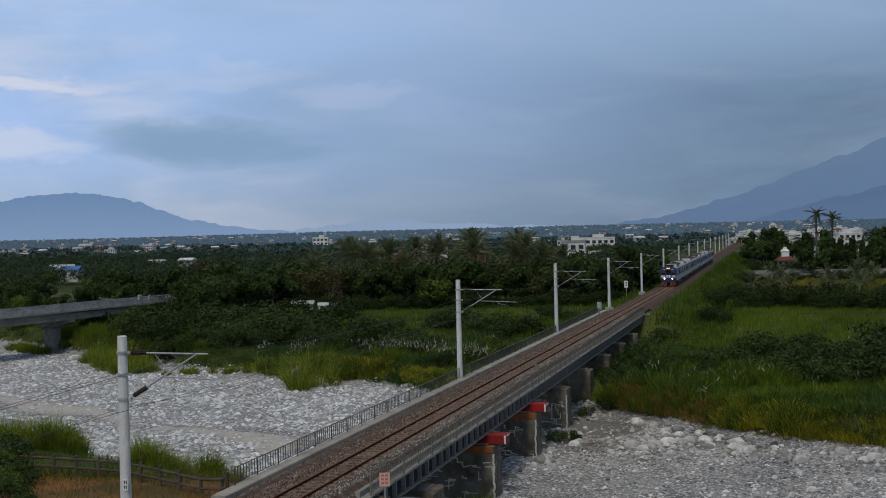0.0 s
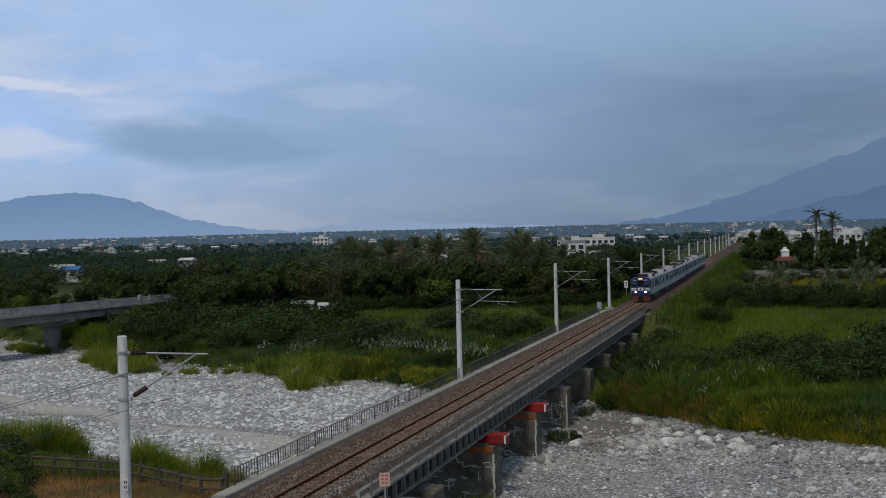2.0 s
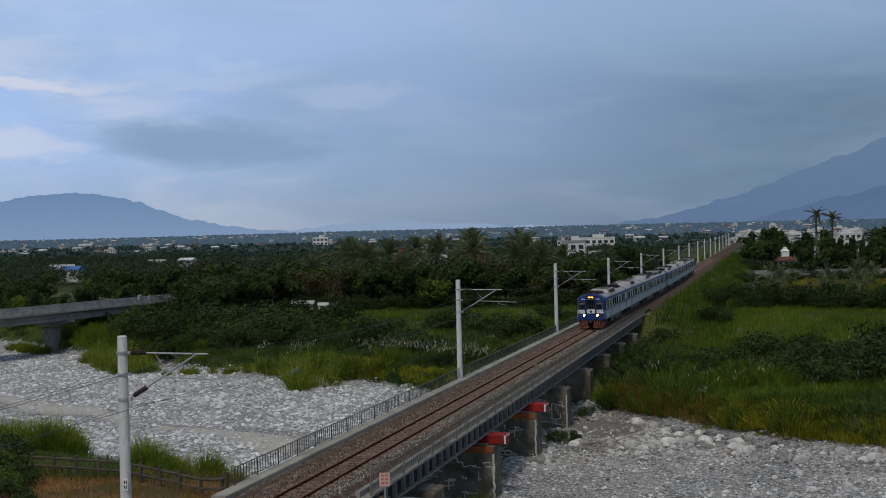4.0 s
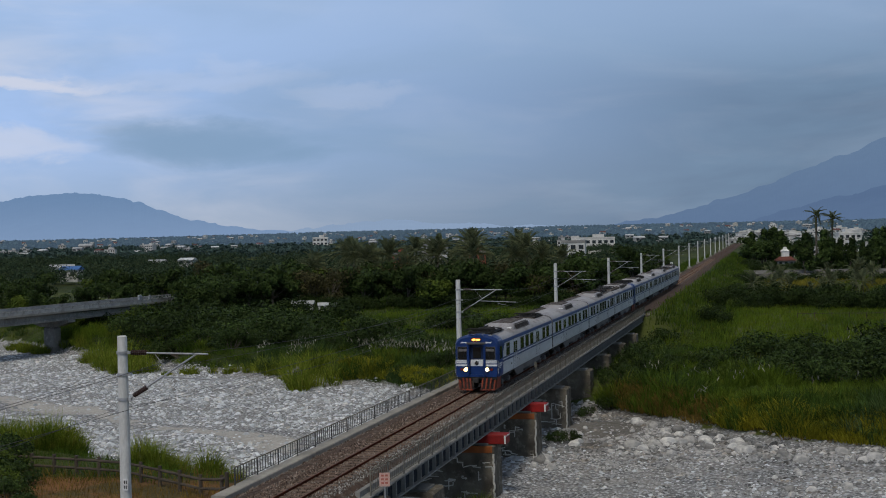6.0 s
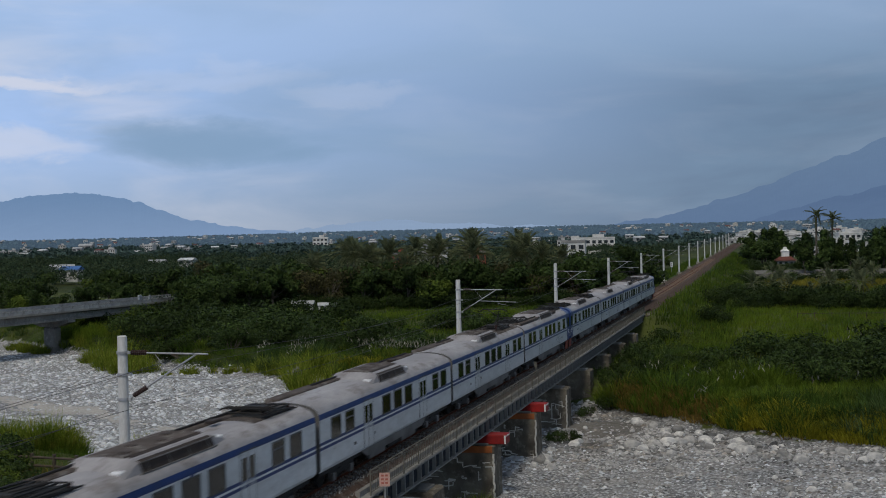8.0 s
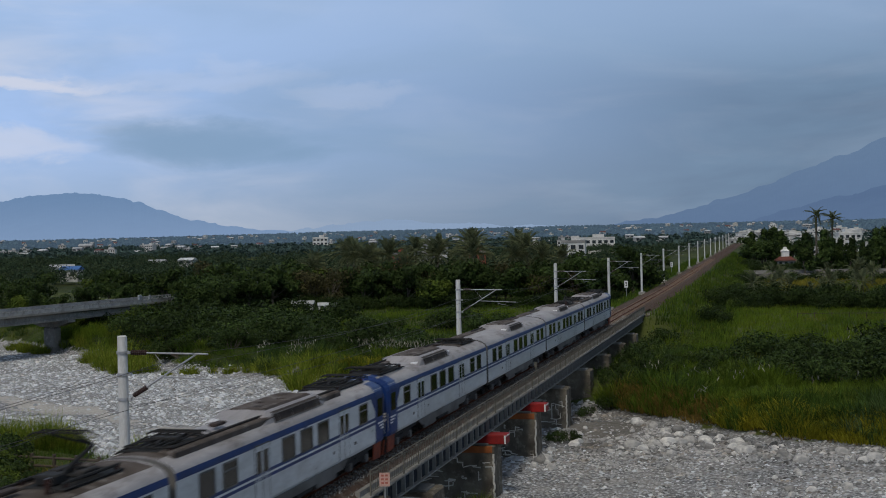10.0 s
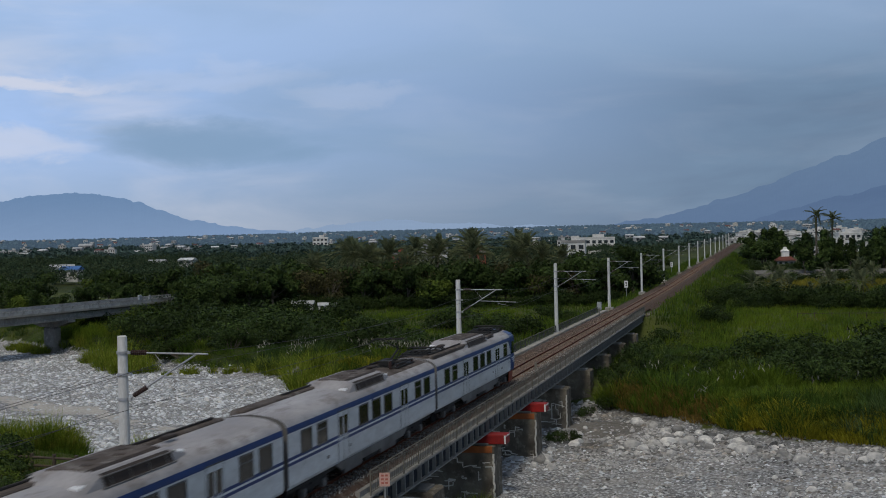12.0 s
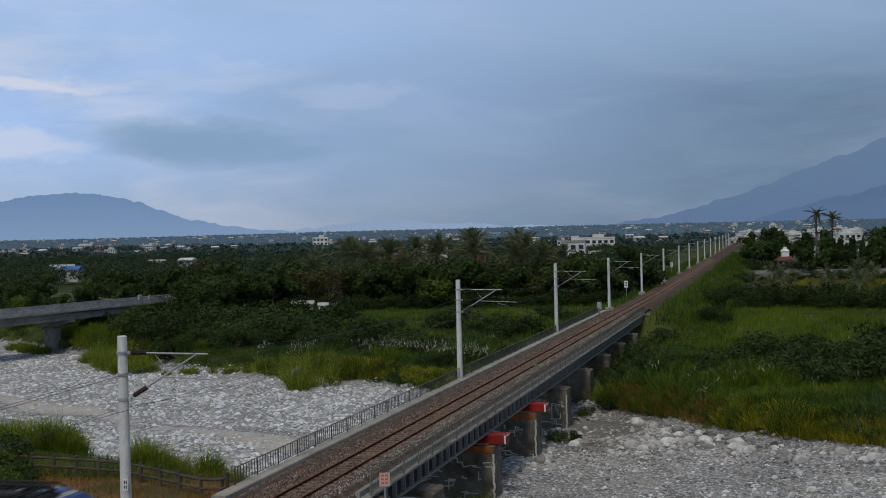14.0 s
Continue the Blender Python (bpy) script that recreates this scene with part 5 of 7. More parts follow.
def far_scrub(src, x, y, s):
    """Adds a shrub's leaves to the joined scrub that lies too far off to tell apart."""
    me = next(o for o in src.children if o.name.startswith("foliage")).data
    co = np.empty(len(me.vertices) * 3, dtype=np.float32)
    me.vertices.foreach_get("co", co)
    co = co.reshape(-1, 3, 3) * (s * 1.1)
    a = RNG.random() * 6.28
    ca, sa = math.cos(a), math.sin(a)
    out = np.stack([co[..., 0] * ca - co[..., 1] * sa + x, co[..., 0] * sa + co[..., 1] * ca + y, co[..., 2] + ground_z(x, y)], -1)
    FAR_SCRUB.setdefault(me.materials[0].name, []).append(out)


def plant(src, x, y, s=1.0, turn=None, sink=0.0, sx=1.0):
    """A copy of a plant on the ground at x, y."""
    if y > 168 and src.name.startswith("shrub"):
        return far_scrub(src, x, y, s)
    ob = copy_thing(src, Matrix.Translation((x, y, ground_z(x, y) - sink)) @ Matrix.Rotation(RNG.random() * 6.28 if turn is None else turn, 4, "Z"))
    ob.scale = (s * sx, s * sx, s)
    return ob


def blades(xy, hmin, hmax, width, per, lean, rng, tuft=0.25, two=True, top=None):
    """Tapering grass blades in tufts on the ground at the points xy."""
    n = len(xy)
    base = np.array([(x, y, ground_z(x, y) - 0.05) for x, y in xy])
    hs = rng.uniform(hmin, hmax, n) if top is None else np.maximum(0.35, top) * rng.uniform(0.75, 1.15, n)
    base = np.repeat(base, per, 0)
    h = np.repeat(hs, per) * rng.uniform(0.55, 1.1, n * per)
    N = n * per
    off = rng.normal(0, tuft, (N, 2))
    base[:, :2] += off
    way = unit(np.concatenate([off / max(tuft, 0.01) * 0.6 + rng.normal(0, 0.5, (N, 2)), np.zeros((N, 1))], 1))
    side = np.stack([-way[:, 1], way[:, 0], np.zeros(N)], 1)
    spin = rng.random((N, 1))
    side = unit(side * spin + way * (1 - spin))
    ln = (lean * rng.uniform(0.2, 1.0, N) * h)[:, None]
    mid = base + np.array([0, 0, 1.0]) * (h * 0.62)[:, None] + way * ln * 0.35
    tip = base + np.array([0, 0, 1.0]) * (h * (1.0 if two else 1.0))[:, None] + way * ln
    w = (width * rng.uniform(0.6, 1.3, N))[:, None]
    if not two:
        return np.stack([base - side * w, base + side * w, tip + side * w * 0.2, tip - side * w * 0.2], 1)
    a = np.stack([base - side * w * 0.8, base + side * w * 0.8, mid + side * w, mid - side * w], 1)
    b = np.stack([mid - side * w, mid + side * w, tip + side * w * 0.12, tip - side * w * 0.12], 1)
    return np.concatenate([a, b], 0)


def tussocks(spots, per, width, rng, droop=0.35):
    """Rounded clumps of arching blades; each spot is x, y, radius, height."""
    sp = np.array(spots, dtype=float)
    base0 = np.array([(x, y, ground_z(x, y) - 0.05) for x, y, r, h in spots])
    cnt = np.maximum(10, (per * np.clip(sp[:, 2], 0.4, 3.0) ** 1.5).astype(int))
    k = np.repeat(np.arange(len(sp)), cnt)
    n = len(k)
    a = rng.random(n) * 6.2832
    q = np.sqrt(rng.random(n))
    way = np.stack([np.cos(a), np.sin(a), 0 * a], 1)
    r, h = sp[k, 2], sp[k, 3]
    h = h * (1.08 - 0.55 * q * q) * rng.uniform(0.55, 1.12, n)
    b = base0[k] + way * (r * q * 0.85)[:, None]
    turn = way + rng.normal(0, 0.5, (n, 3)) * (1, 1, 0)
    out = turn * ((0.10 + 0.55 * q) * h)[:, None]
    up = np.array([0, 0, 1.0])
    p1 = b + up * (h * 0.62)[:, None] + out * 0.38
    p2 = b + up * (h * (1 - droop * q * rng.random(n)))[:, None] + out
    side = unit(np.stack([rng.normal(0, 1, n), rng.normal(0, 1, n), 0 * a], 1))
    w = (width * rng.uniform(0.6, 1.4, n))[:, None]
    lo = np.stack([b - side * w * 0.7, b + side * w * 0.7, p1 + side * w, p1 - side * w], 1)
    hi = np.stack([p1 - side * w, p1 + side * w, p2 + side * w * 0.12, p2 - side * w * 0.12], 1)
    return np.concatenate([lo, hi], 0)


def plumes_at(spots, per, rng, size=0.06):
    """Pale feathery seed heads over the reeds round each spot x, y, radius, height."""
    sp = np.repeat(np.array(spots, dtype=float), per, 0)
    n = len(sp)
    a, q = rng.random(n) * 6.2832, np.sqrt(rng.random(n))
    x, y = sp[:, 0] + np.cos(a) * q * sp[:, 2], sp[:, 1] + np.sin(a) * q * sp[:, 2]
    z = np.array([ground_z(u, v) for u, v in zip(x, y)])
    h = sp[:, 3] * rng.uniform(0.8, 1.2, n)
    lean = rng.normal(0, 0.16, (n, 2))
    ln = rng.uniform(0.25, 0.45, n)
    t0 = np.stack([x, y, z + h - ln * 0.5], 1)
    t1 = t0 + np.stack([lean[:, 0], lean[:, 1], ln], 1)
    sd = unit(np.stack([rng.normal(0, 1, n), rng.normal(0, 1, n), 0 * h], 1)) * (size * rng.uniform(0.6, 1.3, n))[:, None]
    head = np.stack([t0 - sd * 0.3, t0 + sd * 0.3, (t0 + t1) / 2 + sd, t1], 1)
    return head


# ---------- riverbed stones ----------


def stone_field(east=False):
    rng = np.random.default_rng(22 if east else 21)
    pts = []
    while len(pts) < (30000 if east else 56000):
        y = (58 + 48 * rng.random()) if east else 58 + 110 * rng.random() ** 1.25
        x = rng.uniform(2.5, 30) if east else 18 + (y * (-0.74 + 0.86 * rng.random()))
        if abs(x) < 0 or not (near_bank(x) - 3 < y < far_bank(x) + 1.0) or x < -105:
            continue
        mid = near_bank(x) + 0.40 * (far_bank(x) - near_bank(x))
        if x < -14 and abs(y - mid) < 3.2 + 2.5 * wob(x, y, 0.07, 9) and rng.random() < 0.86:
            continue
        if math.hypot((x - 5.6) / 3.0, (y - 92) / 4.0) < 1 and rng.random() < 0.9:
            continue
        if wob(x, y, 0.16, 14) < -0.15 and rng.random() < 0.5:
            continue
        pts.append((x, y, ground_z(x, y)))
    p = np.array(pts)
    n = len(p)
    r = 0.075 + 0.13 * rng.random(n) ** 1.6 + 0.26 * rng.random(n) ** 12
    r = np.where(p[:, 0] > 3, r * (0.55 if east else 0.52), r * 0.95)
    if east:
        r *= 0.72 + 0.75 * np.clip((p[:, 1] - 74 + 0.3 * p[:, 0]) / 14, 0, 1)
    base = np.array([[1, 0, 0.05], [0.3, 0.9, 0], [-0.8, 0.6, 0.05], [-0.8, -0.6, 0], [0.3, -0.9, 0.05], [0.45, 0.15, 0.62], [-0.35, 0.35, 0.58], [-0.2, -0.45, 0.6]])
    v = base[None] * r[:, None, None] * rng.uniform(0.75, 1.25, (n, 8, 3))
    a = rng.random(n) * 6.28
    ca, sa = np.cos(a)[:, None], np.sin(a)[:, None]
    q = np.stack([v[..., 0] * ca - v[..., 1] * sa, v[..., 0] * sa + v[..., 1] * ca, v[..., 2] * rng.uniform(0.7, 1.1, (n, 1)) - 0.03], -1) + p[:, None]
    tris = [(0, 1, 5), (1, 6, 5), (1, 2, 6), (2, 3, 6), (3, 7, 6), (3, 4, 7), (4, 5, 7), (4, 0, 5), (5, 6, 7)]
    me = bpy.data.meshes.new("river_stones")
    me.from_pydata(q.reshape(-1, 3).tolist(), [], (np.arange(n)[:, None, None] * 8 + np.array(tris)[None]).reshape(-1, 3).tolist())
    me.materials.append(STONE_E if east else STONE)
    solo("river_stones", me, None, "grey river cobbles strewn over the dry bed", "stones", kind="stuff")


stone_field()
stone_field(True)


def boulder_mesh(seed):
    bm = bmesh.new()
    bmesh.ops.create_icosphere(bm, subdivisions=2, radius=1)
    for v in bm.verts:
        k = 1 + 0.28 * noise.noise(v.co * 1.1 + Vector((seed * 3.1, 0, 0))) + 0.10 * noise.noise(v.co * 3 + Vector((0, seed, 0)))
        v.co = Vector((v.co.x * k, v.co.y * k * 0.85, v.co.z * k * 0.68))
    me = bpy.data.meshes.new("boulder")
    bm.to_mesh(me)
    bm.free()
    me.materials.append(BOULDER)
    me.shade_smooth()
    return me


def build_boulders():
    ms = [boulder_mesh(k) for k in range(6)]
    rng = random.Random(5)
    spots = []
    for k in range(46):      # the pale heap below the grassy bank
        x = 7.5 + 9 * rng.random() + (9 * rng.random() if k % 3 == 0 else 0)
        spots.append((x, far_bank(x) - 2.6 - 4.5 * rng.random() ** 1.3, 0.2 + 0.36 * rng.random() ** 2))
    for k in range(26):
        x = 3.5 + 24 * rng.random()
        spots.append((x, far_bank(x) - 20 * rng.random() - 1, 0.15 + 0.22 * rng.random()))
    for k in range(60):
        x = -75 + 68 * rng.random()
        n, f = near_bank(x), far_bank(x)
        spots.append((x, n + (f - n) * (0.55 + 0.45 * rng.random()), 0.16 + 0.26 * rng.random() ** 2))
    for k in range(14):
        spots.append((3.2 + 1.8 * rng.random(), 76 + 16 * rng.random(), 0.25 + 0.3 * rng.random()))
    for cx, cy, r in ((8.8, 84.4, 0.62), (10.2, 85.3, 0.5), (11.1, 85.9, 0.62), (11.9, 86.3, 0.5), (12.5, 86.9, 0.55), (13.5, 86.9, 0.52), (13.9, 84.2, 0.4), (15.6, 84.0, 0.48), (16.3, 83.2, 0.42), (18.7, 81.7, 0.46), (23.5, 79.4, 0.42), (9.6, 83.2, 0.4)):
        spots.append((cx, cy, r))
        for q in range(5):
            spots.append((cx + rng.uniform(-1.5, 1.5), cy + rng.uniform(-1.6, 1.2), r * rng.uniform(0.3, 0.6)))
    for k, (x, y, r) in enumerate(spots):
        ob = tagged(new("boulder", ms[k % 6]), "rounded pale grey boulder half sunk in river gravel", "boulder", "boulders on the riverbed")
        ob.matrix_basis = Matrix.LocRotScale((x, y, ground_z(x, y) + 0.18 * r), Euler((rng.uniform(-0.2, 0.2), rng.uniform(-0.2, 0.2), rng.random() * 6.28)), (r, r, r))


build_boulders()

# ---------- reeds and grass ----------


def scatter(n, x0, x1, y0, y1, keep, rng):
    out = []
    tries = 0
    while len(out) < n and tries < n * 12:
        tries += 1
        x, y = rng.uniform(x0, x1), rng.uniform(y0, y1)
        if keep(x, y):
            out.append((x, y))
    return np.array(out)


def off_line(x, y, gap=3.4):
    return not (-gap - 0.6 < x < gap and (y > 150 or y < 50))


def build_grass():
    rng = np.random.default_rng(31)
    # tall reeds along the far bank, east of the bridge: clumps of three greens, yellowed along the foot
    def clumps(n, x0, x1, deep, rmin, rmax, hmin, hmax, keep):
        out = []
        while len(out) < n:
            x = rng.uniform(x0, x1)
            y = far_bank(x) + deep * rng.random() ** 1.15 + 0.6
            if not keep(x, y):
                continue
            v = 0.5 + 0.9 * wob(x, y, 0.16, 23)
            r = rmin + (rmax - rmin) * rng.random()
            out.append((x, y, r, (hmin + (hmax - hmin) * min(1.0, max(0.0, v))) * rng.uniform(0.85, 1.15)))
        return out

    east = clumps(760, 4.6, 40, 40, 0.7, 1.7, 0.8, 2.0, lambda x, y: off_line(x, y) and not (x < 6.5 and y > 104) and y < 150)
    west = clumps(620, -118, -4.5, 34, 0.7, 1.8, 0.8, 1.9, lambda x, y: off_line(x, y))
    fresh = [(-62, 137, 2.4, 2.3), (-65, 141, 2.5, 2.4), (-58.5, 133.5, 2.0, 2.0), (-56.4, 132, 1.7, 1.8), (-69, 146, 2.5, 2.4), (-60, 139, 2.5, 2.4), (-55.5, 134.5, 1.8, 2.0), (-64, 145, 2.5, 2.6)]
    fresh += [(-28.5, 116.2, 1.5, 2.1), (-27.6, 115.2, 1.1, 1.5), (-29.5, 119, 1.8, 2.4), (-31, 122, 2.0, 2.5), (-27.4, 118.6, 1.4, 1.9), (-33, 125, 1.8, 2.2), (-30, 124.5, 2.0, 2.3), (-26.6, 121.5, 1.4, 1.8), (-35.5, 127.4, 1.5, 1.9), (-38, 129, 1.3, 1.7)]
    solo("reed_bed", quads_mesh("reed_bed", tussocks([(x, y, r * 0.8, h * 1.4) for x, y, r, h in fresh] + [(x + rng.normal(0, 1), y + abs(rng.normal(0, 1.2)), r * 0.6, h * 0.8) for x, y, r, h in fresh], 120, 0.026, rng, 0.5), REED_NEAR), None, "fresh green reed mounds at the edge of the stones", "reeds", kind="stuff")
    for name, spots, lim in (("reed_bed", east, (-0.34, 0.02)), ("reed_bed", west, (-0.16, 0.14))):
        for mt, pick, lab in ((REED, 0, "tall green reed grass on the river bank"), (REED_DEEP, 1, "deep green reed clumps on the river bank"), (MEADOW, 2, "yellow-green reed clumps on the river bank")):
            tone = [q for q in spots if (1 if wob(q[0], q[1], 0.11, 31) < lim[0] else (2 if wob(q[0], q[1], 0.11, 31) > lim[1] else 0)) == pick]
            if tone:
                solo(name, quads_mesh(name, tussocks(tone, 95, 0.028, rng), mt), None, lab, "reeds", kind="stuff")
    low = clumps(360, 5.5, 36, 3.4, 0.6, 1.2, 0.7, 1.25, lambda x, y: True)
    solo("bank_grass", quads_mesh("bank_grass", tussocks([q for q in low if q[0] > 14.5] + clumps(60, -26, -5, 3.0, 0.5, 1.2, 0.6, 1.2, lambda x, y: True), 140, 0.026, rng), REED_GOLD), None, "bright yellow-green grass at the bank's foot", "grass", kind="stuff")
    dry = [q for q in low if q[0] <= 14.5] + [(x, far_bank(x) + rng.uniform(0.3, 2.2), 0.6, 0.6) for x in rng.uniform(6, 30, 70)]
    solo("dry_reeds", quads_mesh("dry_reeds", tussocks(dry, 70, 0.024, rng), REED_DRY), None, "yellowed reed grass at the bank's foot", "reeds", kind="stuff")
    # seed heads
    heads = [(-24.5 + 1.1 * q, 127.5 - 0.55 * q + rng.uniform(-2.5, 2.5), 2.2, 1.9) for q in range(15)]
    heads += [(-31.5, 126.5, 1.2, 2.3), (-33, 127.5, 1.0, 2.3), (-28.8, 116.6, 0.8, 1.9), (-38.5, 131, 0.8, 2.0)]
    solo("reed_plumes", quads_mesh("reed_plumes", np.concatenate([plumes_at(heads, 28, rng), plumes_at([(8.6, 103, 1.2, 2.2), (15.5, 99, 0.8, 2.0), (13.2, 95, 1.0, 1.8), (26, 124, 1.0, 3.0)], 9, rng), plumes_at([(x, far_bank(x) + rng.uniform(6, 26), 1.0, 1.9) for x in rng.uniform(-95, 30, 36)], 4, rng)]), PLUME), None, "pale feathery plumes above the reeds", "reeds", kind="stuff")
    # meadow behind both banks
    f = scatter(11000, -125, 62, 110, 268, lambda x, y: y > far_bank(x) + 8 and off_line(x, y, 2.9), rng)
    fw = np.array([q for q in f if q[0] < 0 or q[1] < 138])
    fe = np.array([q for q in f if q[0] > 0 and q[1] > 136])
    solo("meadow_grass", quads_mesh("meadow_grass", blades(fw, 0.35, 0.95, 0.05, 8, 0.5, rng, 0.45, two=False), REED), None, "rough green meadow grass", "grass", kind="stuff")
    fe = np.concatenate([fe, scatter(3000, 5, 60, 138, 212, lambda x, y: y > far_bank(x) + 20, rng)])
    solo("meadow_grass", quads_mesh("meadow_grass", blades(fe, 0.4, 1.0, 0.05, 8, 0.5, rng, 0.45, two=False), MEADOW), None, "bright yellow-green meadow grass", "grass", kind="stuff")
    fw = scatter(1800, -48, -4, 160, 212, lambda x, y: wob(x, y, 0.05, 22) > -0.1, rng)
    solo("meadow_grass", quads_mesh("meadow_grass", blades(fw, 0.4, 0.9, 0.05, 8, 0.5, rng, 0.45, two=False), MEADOW), None, "bright yellow-green meadow grass", "grass", kind="stuff")
    # embankment weeds along the line
    v = scatter(3600, -16, 22, 150, 520, lambda x, y: 4.0 < abs(x + 0.3) < 13 and (x > 0 or abs(x) > 4.6), rng)
    solo("embankment_weeds", quads_mesh("embankment_weeds", blades(v, 0.5, 1.4, 0.07, 8, 0.5, rng, 0.5, two=False), REED), None, "weeds on the railway embankment", "grass", kind="stuff")
    q = np.concatenate([scatter(2600, 6.5, 40, 74, 130, lambda x, y: far_bank(x) + 1.2 < y < far_bank(x) + 22, rng), scatter(4200, -115, -4.5, 98, 200, lambda x, y: far_bank(x) + 0.2 < y < far_bank(x) + 16, rng)])
    solo("bank_grass", quads_mesh("bank_grass", blades(q, 0.3, 0.8, 0.026, 8, 0.9, rng, 0.4, two=False), REED), None, "short green grass between the reed clumps", "grass", kind="stuff")
    # near bank clumps
    spots = []
    for cx, cy, r, h, k in ((-22.0, 61.6, 1.5, 2.3, 9), (-20.6, 62.2, 0.9, 1.9, 4), (-24.8, 63.2, 1.9, 2.4, 10), (-28.5, 66.0, 2.2, 2.2, 9), (-13.6, 58.4, 0.9, 2.0, 7), (-12.2, 58.0, 0.5, 1.6, 3), (-9.9, 57.6, 0.45, 2.0, 4), (-9.0, 58.2, 0.4, 1.5, 3), (-31, 69, 2.0, 2.0, 5), (2.6, 62.0, 1.4, 1.2, 5), (5.0, 63.0, 1.2, 1.1, 4)):
        for q in range(k):
            a, d = rng.random() * 6.28, r * math.sqrt(rng.random())
            spots.append((cx + math.cos(a) * d, cy + math.sin(a) * d, rng.uniform(0.5, 0.85), h * rng.uniform(0.7, 1.1)))
    solo("near_reeds", quads_mesh("near_reeds", tussocks(spots, 330, 0.0115, rng, 0.5), REED_NEAR), None, "clumps of tall green reeds by the dry bed", "reeds", kind="stuff")
    solo("near_reeds", quads_mesh("near_reeds", tussocks([(x + rng.normal(0, 0.3), y + 0.5, r, h * 0.85) for x, y, r, h in spots], 130, 0.0105, rng, 0.45), REED), None, "clumps of darker reeds by the dry bed", "reeds", kind="stuff")
    g = scatter(700, -34, -4, 44, 55, lambda x, y: off_line(x, y, 4), rng)
    solo("near_grass", quads_mesh("near_grass", blades(g, 0.25, 0.6, 0.018, 9, 0.6, rng, 0.35, two=False), REED_DRY), None, "thin dry grass on brown soil", "grass", kind="stuff")
    g = scatter(1500, -36, -4, 52.5, 72, lambda x, y: y < near_bank(x) - 2.5, rng)
    solo("near_grass", quads_mesh("near_grass", blades(g, 0.2, 0.5, 0.016, 10, 0.6, rng, 0.35, two=False), REED), None, "short green grass at the edge of the dry bed", "grass", kind="stuff")
    # islets of grass out on the stones
    spots = [(-47.5, 130.6, 1.0, 1.1), (-48.6, 131, 0.7, 0.9), (-45.2, 131.4, 0.6, 1.2), (-43.4, 131.6, 0.6, 1.6), (-42.6, 132, 0.6, 1.3), (-50.2, 129.6, 0.7, 0.7), (-40.2, 130.6, 0.9, 1.6), (-92, 165, 2.0, 1.8), (-88, 162, 1.6, 1.6), (-96, 168, 2.0, 1.6)]
    solo("islet_reeds", quads_mesh("islet_reeds", tussocks(spots, 220, 0.028, rng), REED_NEAR), None, "bright reed tufts out on the stones", "reeds", kind="stuff")


build_grass()

# ---------- shrubs and trees ----------
SHRUB_A = shrub_template("shrub", "dense dark green shrub on the river flat", 2.6, 2.6, 1700, 0.125, FOL, 41)
SHRUB_B = shrub_template("shrub", "bright green leafy shrub in rough grass", 2.2, 2.2, 1500, 0.12, FOL_B, 42)
SHRUB_C = shrub_template("shrub", "dark sprawling shrub with ragged outline", 3.2, 3.2, 1800, 0.145, FOL, 43)
TREE_A = tree_template("broadleaf_tree", "dark green broadleaf tree with a spreading crown", 8.0, 4.2, 2100, 0.30, FOL, 51)
TREE_B = tree_template("broadleaf_tree", "yellowish green broadleaf tree with a flat crown", 7.0, 4.4, 1700, 0.33, FOL_B, 52)
TREE_C = tree_template("broadleaf_tree", "brownish half-bare broadleaf tree", 7.5, 3.8, 800, 0.27, FOL_C, 53)
TREE_D = tree_template("broadleaf_tree", "tall dark tree with a narrow ragged crown", 11.0, 4.6, 2300, 0.38, FOL, 54, "tall", 0.12)
PALM_A = palm_template("coconut_palm", "tall coconut palm with drooping feather fronds", 9.4, 4.3, 32, 61, 0.30)
PALM_B = palm_template("coconut_palm", "coconut palm with brownish hanging fronds", 8.4, 4.1, 30, 62, 0.40)
PALM_C = palm_template("royal_palm", "tall royal palm standing among town roofs", 14.0, 3.0, 22, 63, 0.75, 0.28)
PALM_D = palm_template("areca_palm", "slender young palm with upright fronds", 4.6, 3.2, 14, 64, 0.15, 0.10)
TEMPLATES = [SHRUB_A, SHRUB_B, SHRUB_C, TREE_A, TREE_B, TREE_C, TREE_D, PALM_A, PALM_B, PALM_C, PALM_D]


